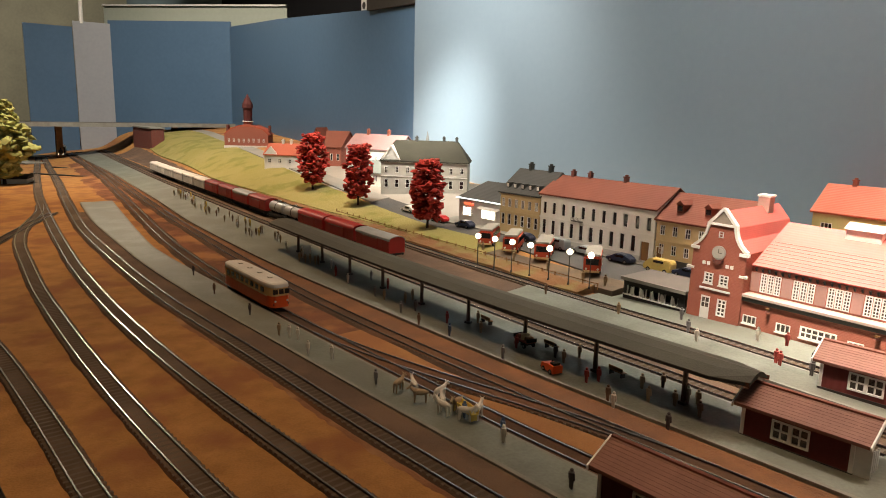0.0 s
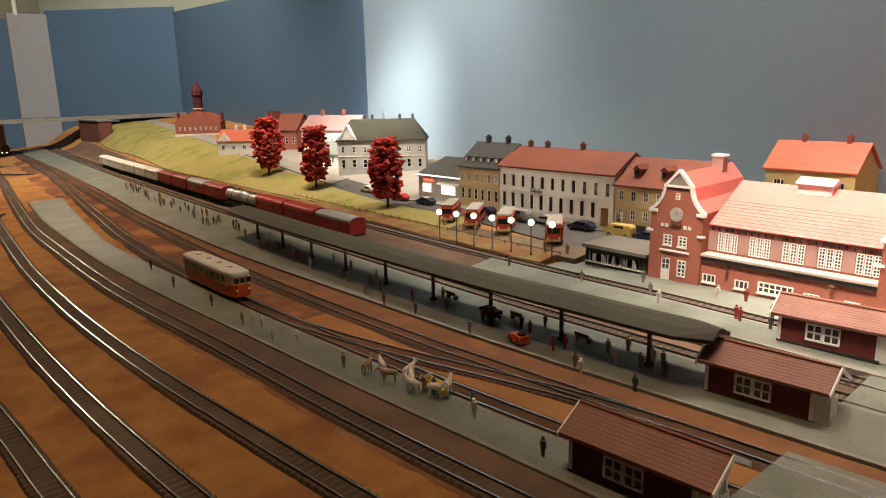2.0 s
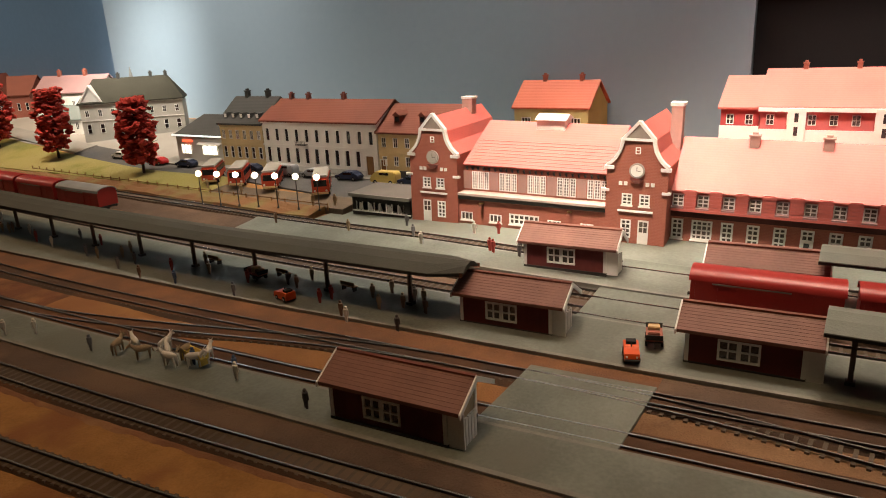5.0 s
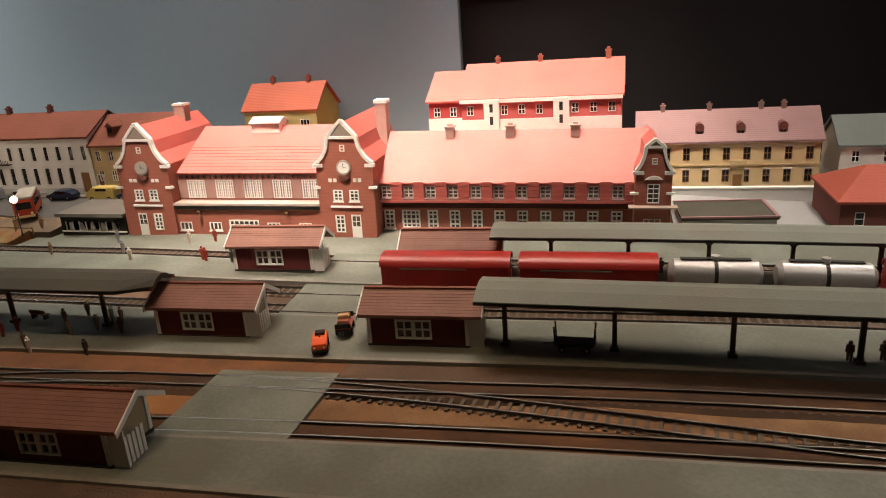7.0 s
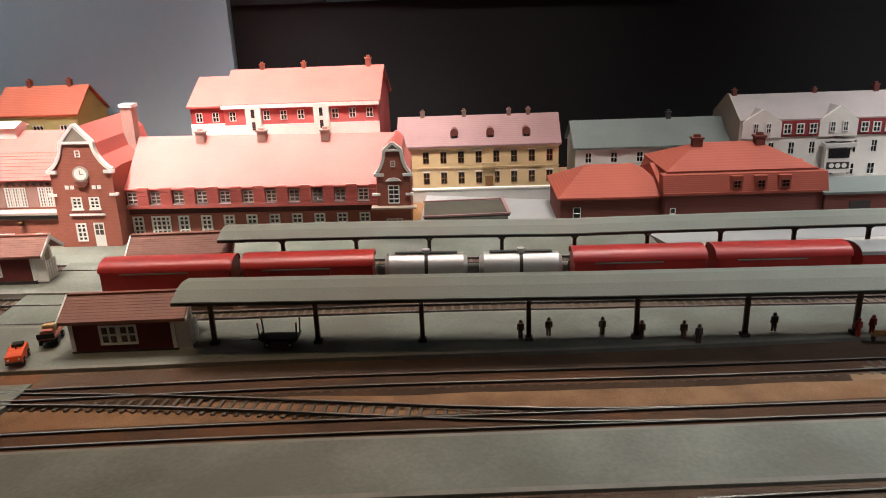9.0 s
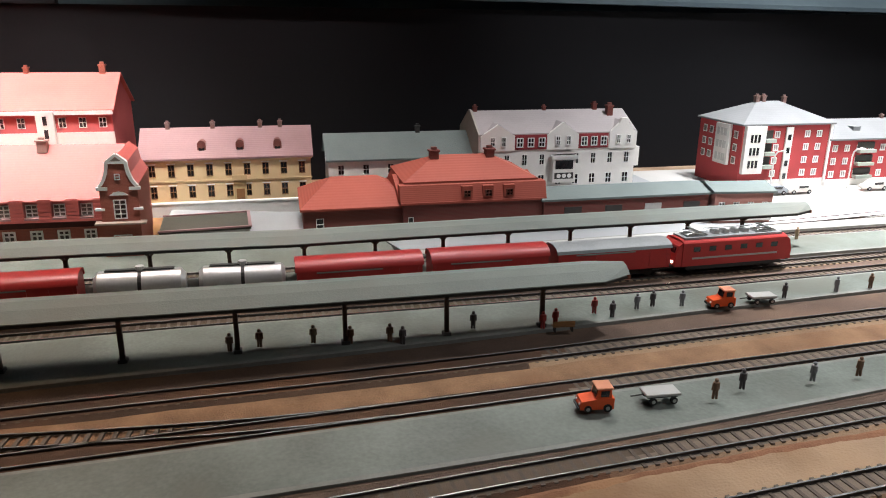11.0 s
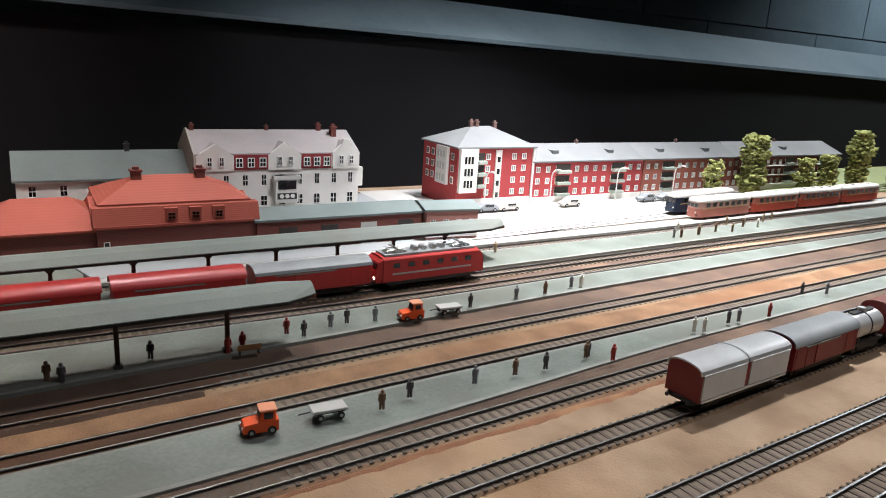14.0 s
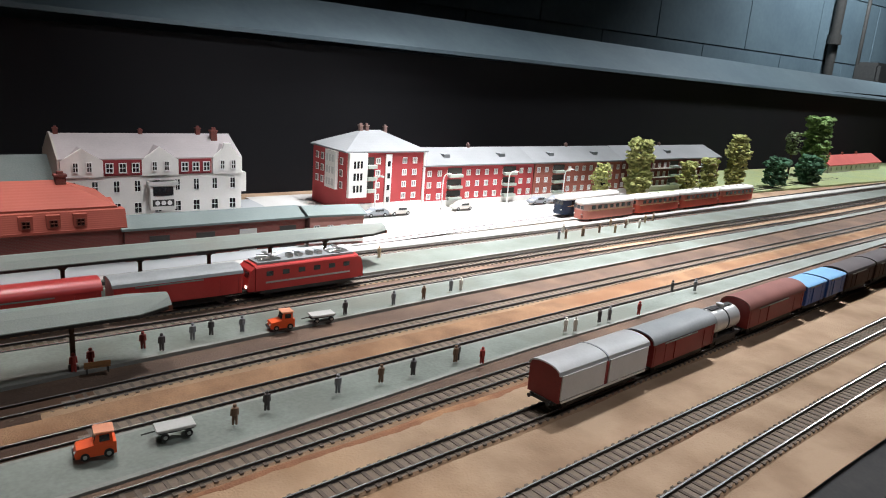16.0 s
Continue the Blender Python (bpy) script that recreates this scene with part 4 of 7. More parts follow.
def station():
    st = thing("station_building", "long red brick station with white windows and pink-red tile roof", "station", STATION)
    TW, base = 0.073, 0.035
    T2, WING, GC, END = 0.277, 0.350, 0.664, 0.705

    def tower(x0, w, v0, gh, depth, clock, scale):
        c = x0 + w / 2
        h = w / 2
        before = set(st.children)
        hs = [(c - 0.0105, 0.050, 0.0125, 0.0145), (c + 0.0105, 0.050, 0.0125, 0.0145)] if clock else [(c, 0.054, 0.014, 0.0265)]
        if clock:
            dx = -0.0115 if x0 < 0.1 else 0.0105
            hs += [(c - dx, 0.009, 0.0125, 0.023), (c + dx, 0.0, 0.013, 0.0325)]
        part("wall", pierced(x0, x0 + w, -base, 0.088, v0, v0 + 0.004, hs), BRICK, st)
        out = [(c - h, 0.088), (c + h, 0.088), (c + h, 0.098), (c + h * 0.88, 0.101), (c + h * 0.72, 0.107), (c + h * 0.58, 0.116), (c + h * 0.51, 0.125), (c + h * 0.50, 0.1305), (c, gh), (c - h * 0.50, 0.1305), (c - h * 0.51, 0.125), (c - h * 0.58, 0.116), (c - h * 0.72, 0.107), (c - h * 0.88, 0.101), (c - h, 0.098)]
        part("gable", PR(out, "y", v0, v0 + 0.005), BRICK, st)
        for a, b in zip(out[2:], out[3:]):
            dx_, dz = b[0] - a[0], b[1] - a[1]
            n = math.hypot(dx_, dz)
            ox, oz = -dz / n * 0.0018, dx_ / n * 0.0018
            part("coping", PR([(a[0] - ox, a[1] - oz), (b[0] - ox, b[1] - oz), (b[0] + ox, b[1] + oz), (a[0] + ox, a[1] + oz)], "y", v0 - 0.0016, v0 + 0.0056), TRIM, st)
        for s in (-1, 1):
            for k in range(6):
                t = k / 5
                part("quoin_stone", B(c + s * h * (0.53 + 0.30 * t * t) - 0.0016, c + s * h * (0.53 + 0.30 * t * t) + 0.0016, v0 - 0.0014, v0 - 0.0001, 0.124 - 0.022 * t, 0.1262 - 0.022 * t), TRIM, st)
        part("pediment_band", B(c - h * 0.55, c + h * 0.55, v0 - 0.0018, v0 - 0.0002, 0.1285, 0.1315), TRIM, st)
        part("pediment", PR([(c - h * 0.40, 0.1317), (c + h * 0.40, 0.1317), (c, gh - 0.004)], "y", v0 - 0.0006, v0 - 0.0001), mat("grey_pediment", (0.30, 0.25, 0.21)), st, "grey pediment panel")
        part("shoulder_stone", B(x0 - 0.003, x0 + 0.009, v0 - 0.0022, v0 + 0.004, 0.0935, 0.0975), TRIM, st)
        part("shoulder_stone", B(x0 + w - 0.009, x0 + w + 0.003, v0 - 0.0022, v0 + 0.004, 0.0935, 0.0975), TRIM, st)
        for s in (-1, 1):
            part("cornice_stone", B(c + s * h - 0.006, c + s * h + 0.004, v0 - 0.002, v0 + 0.003, 0.066, 0.0690), TRIM, st)
            part("wall", B(x0 if s < 0 else x0 + w - 0.004, x0 + 0.004 if s < 0 else x0 + w, v0 + 0.0045, depth, -base, 0.097), BRICK, st)
        if clock:
            for s in (-1, 1):
                window(st, c + s * 0.0105, 0.050, 0.0125, 0.0145, v0, 2, 3, 0.0016, glass=STATIONGLASS)
                part("sill", B(c + s * 0.0105 - 0.0072, c + s * 0.0105 + 0.0072, v0 - 0.0018, v0 - 0.0001, 0.0485, 0.0500), TRIM, st)
                for k in (0, 1):
                    part("panel_stone", B(c + s * 0.016 - 0.0052 + k * 0.0062, c + s * 0.016 - 0.0052 + k * 0.0062 + 0.0042, v0 - 0.001, v0 + 0.001, 0.0745, 0.0790), TRIM, st)
            window(st, c - dx, 0.009, 0.0125, 0.023, v0, 2, 4, 0.0016, glass=STATIONGLASS)
            d = part("door", B(c + dx - 0.0065, c + dx + 0.0065, v0 + 0.0006, v0 + 0.002, 0.0, 0.0325), TRIM, st, "white panelled door with glazed upper part")
            part("pane", B(c + dx - 0.0047, c + dx + 0.0047, v0 + 0.0002, v0 + 0.0007, 0.017, 0.030), STATIONGLASS, d)
            part("glazing_bar", B(c + dx - 0.0004, c + dx + 0.0004, v0 - 0.0002, v0 + 0.0004, 0.017, 0.030), TRIM, d)
            part("glazing_bar", B(c + dx - 0.0047, c + dx + 0.0047, v0 - 0.0002, v0 + 0.0004, 0.0232, 0.0240), TRIM, d)
            part("string_course", B(c - 0.021, c + 0.021, v0 - 0.002, v0 - 0.0002, 0.0418, 0.0442), TRIM, st)
            ck = part("clock", TU((c, v0 - 0.002, 0.0930), (c, v0 + 0.001, 0.0930), 0.0092, n=28), mat("grey_clock_rim", (0.42, 0.39, 0.35)), st, "round white clock in a grey stone rim")
            part("dial", TU((c, v0 - 0.0024, 0.0930), (c, v0 - 0.0019, 0.0930), 0.0072, n=28), TRIM if x0 > 0.1 else mat("dim_dial", (0.45, 0.43, 0.39)), ck)
            part("clock_hand", B(c - 0.0003, c + 0.0003, v0 - 0.0028, v0 - 0.0024, 0.0930, 0.0983), IRON, ck)
            part("clock_hand", B(c, c + 0.0045, v0 - 0.0028, v0 - 0.0024, 0.0927, 0.0933), IRON, ck)
            part("corbel", PR([(c - 0.008, 0.0835), (c + 0.008, 0.0835), (c + 0.003, 0.078), (c - 0.003, 0.078)], "y", v0 - 0.003, v0 + 0.001), BRICK2, st)
            window(st, c, 0.113, 0.006, 0.008, v0 - 0.0004, 1, 2, 0.0009, glass=STATIONGLASS)
        else:
            window(st, c, 0.054, 0.014, 0.0265, v0, 2, 4, 0.0012, glass=STATIONGLASS)
            part("string_course", B(x0 - 0.007, x0 + w + 0.007, v0 - 0.010, v0 + 0.004, 0.0485, 0.0508), mat("tan_stone", (0.42, 0.33, 0.26)), st, "stone balcony slab")
            part("hood", PR([(c - 0.010, 0.0865), (c + 0.010, 0.0865), (c + 0.006, 0.090), (c, 0.0915), (c - 0.006, 0.090)], "y", v0 - 0.002, v0 + 0.001), TRIM, st)
            window(st, c, 0.010, 0.02, 0.022, v0 - 0.0004, 3, 2, 0.0012, glass=STATIONGLASS)
            window(st, c, 0.107, 0.006, 0.008, v0 - 0.0004, 1, 2, 0.0009, glass=STATIONGLASS)
        rf = bmesh.new()
        pts = [(c - h * 0.99, 0.0975), (c - h * 0.62, 0.112), (c - h * 0.49, 0.128), (c, gh - 0.003), (c + h * 0.49, 0.128), (c + h * 0.62, 0.112), (c + h * 0.99, 0.0975)]
        prism(rf, pts, "y", v0 + 0.0057, depth + 0.01)
        part("tower_roof", rf, REDTILE, st, "pink-red tower roof")
        if scale != 1:
            for o in set(st.children) - before:
                o.matrix_basis = Matrix.Diagonal((1, 1, scale, 1)) @ o.matrix_basis

    tower(0.0, TW, 0.0, 0.151, 0.15, True, 1)
    tower(T2, TW, 0.0, 0.151, 0.15, True, 1)
    # hall between the towers: a lower storey flush with them, the glazed upper one set back over a white ledge
    v, u = 0.004, 0.0205
    ups = [0.0985 + i * 0.0405 for i in range(5)]
    lows = [(0.085, 0.008, 0.0175, 0.0115, 3), (0.1275, 0.008, 0.0175, 0.0115, 3), (0.1685, 0.0085, 0.042, 0.0145, 6), (0.210, 0.008, 0.0175, 0.0115, 3), (0.2535, 0.008, 0.0165, 0.0115, 3)]
    part("wall", pierced(TW, T2, -base, 0.0430, v, v + 0.004, [(x, z, w, h) for x, z, w, h, _ in lows]), BRICK, st)
    part("wall", pierced(TW, T2, 0.0462, 0.082, u, u + 0.004, [(c + o, 0.0485, 0.0080, 0.0245) for c in ups for o in (-0.0088, 0, 0.0088)]), BRICK, st)
    for c in ups:
        for o in (-0.0088, 0, 0.0088):
            window(st, c + o, 0.0485, 0.0080, 0.0245, u, 2, 6, 0.0012, glass=STATIONGLASS)
    for c in [ups[0] - 0.02025] + [(a + b) / 2 for a, b in zip(ups, ups[1:])]:
        part("panel", B(c - 0.0062, c + 0.0062, u - 0.0008, u - 0.0001, 0.0485, 0.073), mat("dusky_panel", (0.40, 0.24, 0.21)), st, "dusky plastered panel")
    for x, z, w, h, k in lows:
        window(st, x, z, w, h, v, k, 2 if w > 0.02 else 1, 0.0018 if w > 0.02 else 0.0012, glass=STATIONGLASS)
        part("sill", B(x - w / 2 - 0.001, x + w / 2 + 0.001, v - 0.0016, v - 0.0001, z - 0.0014, z), TRIM, st)
    part("sill_band", B(TW + 0.0003, T2 - 0.0003, v - 0.0045, v + 0.008, 0.0430, 0.0461), mat("pale_stone_ledge", (0.46, 0.38, 0.34), (0.40, 0.33, 0.29)), st, "long pale stone ledge under the hall windows")
    part("lean_to_roof", B(TW + 0.0003, T2 - 0.0003, v + 0.0082, u - 0.0003, 0.0430, 0.0459), PINKWALL, st)
    part("band", B(TW + 0.0003, T2 - 0.0003, v - 0.003, v - 0.0002, 0.0375, 0.0429), IRON, st)
    for i in range(24):
        x = TW + 0.006 + i * 0.0083
        part("eave_bracket", PR([(u - 0.005, 0.0795), (u - 0.0002, 0.0795), (u - 0.0002, 0.0745)], "x", x - 0.001, x + 0.001), IRON, st)
    rf = bmesh.new()
    prism(rf, [(0.018, 0.0805), (0.018, 0.0825), (0.112, 0.1300), (0.20, 0.088), (0.20, 0.084), (0.112, 0.1265)], "x", TW + 0.0003, T2 - 0.0003)
    part("roof", rf, REDTILE, st)
    for i in range(9):
        t = i / 15
        yy, zz = 0.018 + 0.094 * t, 0.0825 + 0.0475 * t
        part("tile_course", B(TW + 0.001, T2 - 0.001, yy - 0.0006, yy + 0.0006, zz - 0.0006, zz + 0.00028), REDTILE, st)
    vn = part("roof_vent", B(0.151, 0.192, 0.096, 0.124, 0.119, 0.1355), WHITE, st, "white ridge ventilator")
    part("cap", PR([(0.092, 0.1356), (0.128, 0.1356), (0.110, 0.1425)], "x", 0.149, 0.194), TRIM, vn)
    for x in (0.108, 0.231):
        lp = part("wall_lamp", B(x - 0.0025, x + 0.0025, v - 0.006, v - 0.0002, 0.033, 0.035), WOOD, st)
        part("shade", TU((x, v - 0.004, 0.030), (x, v - 0.004, 0.033), 0.003, 0.0012), BRICK2, lp)
    # long wing: brick ground floor, dark eaves band, tiled piers with windows set back between them
    v = 0.034
    n = 11
    xs = [0.3585 + 0.0287 * i for i in range(n)]
    holes = [(x, 0.005, 0.0138, 0.025) for i, x in enumerate(xs) if i != 1] + [(xs[1], 0.005, 0.0240, 0.025)]
    part("wall", pierced(WING, GC, -base, 0.0425, v, v + 0.004, holes), BRICK, st)
    for i, x in enumerate(xs):
        w = 0.0240 if i == 1 else 0.0138
        window(st, x, 0.005, w, 0.025, v, 4 if i == 1 else 2, 4, 0.0021, glass=STATIONGLASS)
        part("sill", B(x - w / 2 - 0.001, x + w / 2 + 0.001, v - 0.002, v - 0.0001, 0.0035, 0.0050), TRIM, st)
        if i in (5, 7):
            d = part("door", B(x - 0.0055, x + 0.0055, v - 0.0016, v - 0.0009, 0.0, 0.017), TRIM, st, "white half door")
            part("pane", B(x - 0.003, x + 0.003, v - 0.0020, v - 0.0016, 0.008, 0.015), GLASS, d)
    part("band", B(WING + 0.0003, GC, v - 0.003, v - 0.0002, 0.0335, 0.0425), mat("dark_eaves_brick", (0.085, 0.026, 0.021), (0.06, 0.02, 0.017), 40, 0.85, 0.2), st, "dark eaves band")
    part("gutter", B(WING + 0.0003, GC, v - 0.0125, v - 0.0002, 0.0426, 0.0455), REDTILE, st)
    rf = bmesh.new()
    prism(rf, [(v - 0.004, 0.0456), (v - 0.004, 0.0650), (v - 0.009, 0.0655), (v - 0.009, 0.0672), (0.095, 0.1215), (0.16, 0.074), (0.16, 0.0456)], "x", WING + 0.0003, GC + 0.02)
    part("roof", rf, REDTILE, st)
    for x in xs:
        dm = part("dormer", B(x - 0.0066, x + 0.0066, v - 0.0062, v - 0.0042, 0.0478, 0.0625), TRIM, st, "white-framed dormer window")
        for k in (0, 1):
            for q in range(3):
                part("pane", B(x - 0.0053 + k * 0.0060, x - 0.0007 + k * 0.0060, v - 0.0066, v - 0.0061, 0.0490 + q * 0.0046, 0.0521 + q * 0.0046), STATIONGLASS, dm)
        part("sill", B(x - 0.0075, x + 0.0075, v - 0.0125, v - 0.0045, 0.0456, 0.0476), PINKTILE, dm)
    for c in [xs[0] - 0.0143] + [(a + b) / 2 for a, b in zip(xs, xs[1:])] + [xs[-1] + 0.0125]:
        hw = 0.0067 if xs[0] < c < xs[-1] else 0.0045
        pr = part("pier", B(c - hw, c + hw, v - 0.0112, v + 0.010, 0.0456, 0.0690), REDTILE, st, "tiled pier between the dormer windows")
        for k in range(5):
            part("tile_band", B(c - hw - 0.0003, c + hw + 0.0003, v - 0.0124, v - 0.0113, 0.0458 + k * 0.0046, 0.0494 + k * 0.0046), REDTILE, pr)
    for x in (0.433, 0.512, 0.594):
        chimney(st, x, 0.088, 0.113, 0.011, 0.0135, PINKWALL)
    tower(GC, END - GC, 0.008, 0.1402, 0.12, False, 0.87)
    big = part("chimney", B(T2 + 0.055, T2 + 0.069, 0.093, 0.110, 0.10, 0.1590), PINKWALL, st, "tall pale brick chimney with white cap")
    part("chimney_cap", B(T2 + 0.0535, T2 + 0.0705, 0.0915, 0.1115, 0.1592, 0.1635), TRIM, big)
    c2 = part("chimney", B(0.030, 0.046, 0.107, 0.122, 0.138, 0.1600), PINKWALL, st, "pale brick chimney")
    part("chimney_cap", B(0.0288, 0.0472, 0.1058, 0.1232, 0.1602, 0.1632), TRIM, c2)
    part("wall", B(0.004, END - 0.004, 0.16, 0.165, -base, 0.08), BRICK, st)
    # two black blocks stand for the unlit rooms of hall and wing
    part("dark_inside", B(0.08, 0.27, 0.041, 0.12, -0.02, 0.08), CHASSIS, st)
    part("dark_inside", B(0.355, 0.655, 0.046, 0.12, -0.02, 0.044), CHASSIS, st)
    return st


station()

# flat kiosk beside the station
k = thing("kiosk", "low dark flat-roofed pavilion with a glazed front", "kiosk", STATION @ Matrix.Translation((-0.104, 0.002, -0.001)))
part("wall", pierced(0, 0.1, -0.02, 0.028, 0, 0.003, [(0.047, 0.007, 0.084, 0.013)]), CHASSIS, k)
part("wall", B(0, 0.003, 0.0032, 0.07, -0.02, 0.028), CHASSIS, k)
for i in range(9):
    part("post", B(0.006 + i * 0.0103, 0.0072 + i * 0.0103, 0.0005, 0.002, 0.007, 0.020), TRIM, k)
for i in range(5):
    part("curtain", PR([(0.010 + i * 0.0165, 0.007), (0.018 + i * 0.0165, 0.007), (0.015 + i * 0.0165, 0.017), (0.011 + i * 0.0165, 0.018)], "y", 0.002, 0.003), WHITE, k)
part("sill", B(0, 0.1, -0.001, 0.0005, 0.005, 0.007), TRIM, k)
part("roof", B(-0.003, 0.101, -0.004, 0.075, 0.028, 0.032), mat("dark_kiosk_felt", (0.14, 0.125, 0.11), (0.11, 0.10, 0.088), 15, 0.8, 0.2), k)
part("fascia", B(-0.003, 0.101, -0.0055, -0.0042, 0.0275, 0.0325), KERB, k)

# ---- houses of the town ----
wh = house("town_house", "white two-storey town house with arched windows and red-brown roof", (1.095, 1.0, 0.049), 0, 0.262, 0.11, 0.088, 0.031, WHITE, BROWNTILE,
           rows=[(0.051, 0.023, 0.0092, 11, 1, 1), (0.012, 0.028, 0.0100, 10, 1, 1, 0.0, 0.232)], chim=((0.03, 0.055, 0.9), (0.072, 0.055, 0.9), (0.155, 0.055, 0.9)), cornice=WHITE, plinth=GREYWALL, chim_mat=BRICK2, doors=((0.245, 0.016, 0.032),))
part("balcony", B(0.085, 0.108, -0.008, -0.0002, 0.046, 0.0475), IRON, wh)
for i in range(8):
    part("baluster", B(0.0852 + i * 0.0031, 0.0858 + i * 0.0031, -0.008, -0.0074, 0.0475, 0.054), IRON, wh)
yl = house("town_house", "yellow two-storey town house with brown-red mansard roof", (1.095, 0.735, 0.053), 0, 0.14, 0.11, 0.07, 0.038, CREAM, BROWNTILE,
           rows=[(0.045, 0.016, 0.009, 6, 2, 2), (0.014, 0.016, 0.009, 6, 2, 2)], cornice=CREAM, plinth=IRON, doors=((0.008, 0.010, 0.024),))
for x in (0.033, 0.083):
    d = part("dormer", B(x - 0.006, x + 0.006, 0.012, 0.035, 0.083, 0.096), BROWNTILE, yl)
    part("pane", B(x - 0.004, x + 0.004, 0.0112, 0.0122, 0.086, 0.094), GLASS, d)
    part("dormer_roof", PR([(x - 0.008, 0.096), (x + 0.008, 0.096), (x, 0.103)], "y", 0.009, 0.045), BROWNTILE, d)
dk = house("town_house", "cream town house with dark mansard roof and dormers", (1.095, 1.115, 0.052), 0, 0.113, 0.11, 0.078, 0.042, CREAM, DARKROOF,
           rows=[(0.048, 0.017, 0.008, 6, 2, 2), (0.012, 0.022, 0.009, 6, 1, 2)], chim=((0.03, 0.055, 1.0), (0.085, 0.055, 1.0)), cornice=CREAM, chim_mat=DARKROOF)
for i in range(5):
    x = 0.014 + i * 0.0213
    d = part("dormer", B(x - 0.004, x + 0.004, 0.006, 0.03, 0.086, 0.097), DARKROOF, dk)
    part("pane", B(x - 0.0028, x + 0.0028, 0.0052, 0.0062, 0.088, 0.095), WHITE, d)
sh = house("corner_shop", "low shop with lit windows, red neon sign and dark hipped roof", (1.105, 1.262, 0.055), 0, 0.14, 0.10, 0.046, 0.034, GREYWALL, DARKROOF, hip=0.04)
for x, w in ((0.03, 0.030), (0.10, 0.045)):
    f = window(sh, x, 0.008, w, 0.020, -0.0015, 3, 1, 0.0012, glass=LITGLASS)
part("neon_sign", B(0.022, 0.05, -0.004, -0.0002, 0.033, 0.037), NEON, sh, "red neon lettering bar")
part("awning", PR([(-0.009, 0.030), (-0.0002, 0.034), (-0.0002, 0.031), (-0.009, 0.029)], "x", 0.07, 0.135), TRIM, sh)
part("roof_edge", B(-0.005, 0.145, -0.006, -0.0042, 0.0445, 0.0475), mat("cold_tube_light", (0.8, 0.95, 1.0), glow=1.2), sh)

gr = house("town_house", "pale grey ornate corner house with grey roof and small spire", (1.155, 1.665, 0.07), 46, 0.235, 0.10, 0.085, 0.05, mat("tan_grey_plaster", (0.40, 0.385, 0.345), (0.32, 0.31, 0.275), 20, 0.8, 0.1), mat("olive_grey_roof", (0.042, 0.042, 0.033), (0.032, 0.032, 0.026), 15, 0.95, 0.4, ridge=("Z", 2600, 0.15), spec=0.08),
           rows=[(0.052, 0.016, 0.009, 8, 2, 2), (0.012, 0.022, 0.010, 8, 1, 2)], cornice=WHITE, chim=((0.09, 0.05, 0.9), (0.165, 0.05, 0.9), (0.20, 0.05, 0.9)), chim_mat=DARKROOF, hip=0.035)
part("front_gable", PR([(0.005, 0.085), (0.05, 0.085), (0.0275, 0.122)], "y", -0.001, 0.004), GREYWALL, gr)
part("gable_roof", PR([(0.001, 0.086), (0.0275, 0.126), (0.054, 0.086), (0.05, 0.086), (0.0275, 0.121), (0.005, 0.086)], "y", -0.004, 0.06), WHITE, gr)
part("spire", TU((0.118, 0.06, 0.132), (0.118, 0.06, 0.163), 0.006, 0.0006, n=8), SLATE, gr)
part("turret", TU((0.118, 0.06, 0.115), (0.118, 0.06, 0.132), 0.006, n=8), GREYWALL, gr)
house("town_house", "white house with pale pink roof behind the street", (1.24, 2.00, 0.08), 20, 0.20, 0.10, 0.09, 0.04, WHITE, PINKTILE, rows=[(0.05, 0.018, 0.009, 6, 2, 2), (0.015, 0.018, 0.009, 6, 2, 2)], chim=((0.05, 0.05, 1.1), (0.13, 0.05, 1.1)))
house("town_house", "grey-green roofed shop with pale front", (1.19, 1.86, 0.075), 14, 0.12, 0.08, 0.034, 0.03, WHITE, GREYGREEN, rows=[(0.008, 0.018, 0.011, 5, 2, 1)])
rd = house("chapel", "red brick gabled chapel with white windows and brown-red roof", (1.25, 2.27, 0.085), 35, 0.12, 0.13, 0.075, 0.05, BRICK, BROWNTILE, rows=[(0.03, 0.022, 0.009, 5, 1, 2)])
part("front_gable", PR([(0.0, 0.075), (0.055, 0.075), (0.0275, 0.135)], "y", -0.002, 0.004), BRICK, rd)
part("gable_roof", PR([(-0.004, 0.073), (0.0275, 0.139), (0.059, 0.073), (0.055, 0.073), (0.0275, 0.132), (0.0, 0.073)], "y", -0.004, 0.08), BROWNTILE, rd)
part("round_window", TU((0.0275, -0.003, 0.098), (0.0275, 0.0, 0.098), 0.006, n=14), TRIM, rd)
ct = house("cottage", "white cottage with orange-red tile roof", (1.115, 2.34, 0.088), 40, 0.15, 0.09, 0.042, 0.034, WHITE, ORANGETILE, rows=[(0.014, 0.014, 0.011, 4, 2, 2)], chim=((0.05, 0.045, 1.0), (0.08, 0.045, 1.0)), chim_mat=TRIM)
part("front_gable", PR([(0.0, 0.042), (0.05, 0.042), (0.025, 0.070)], "y", -0.003, 0.003), WHITE, ct)
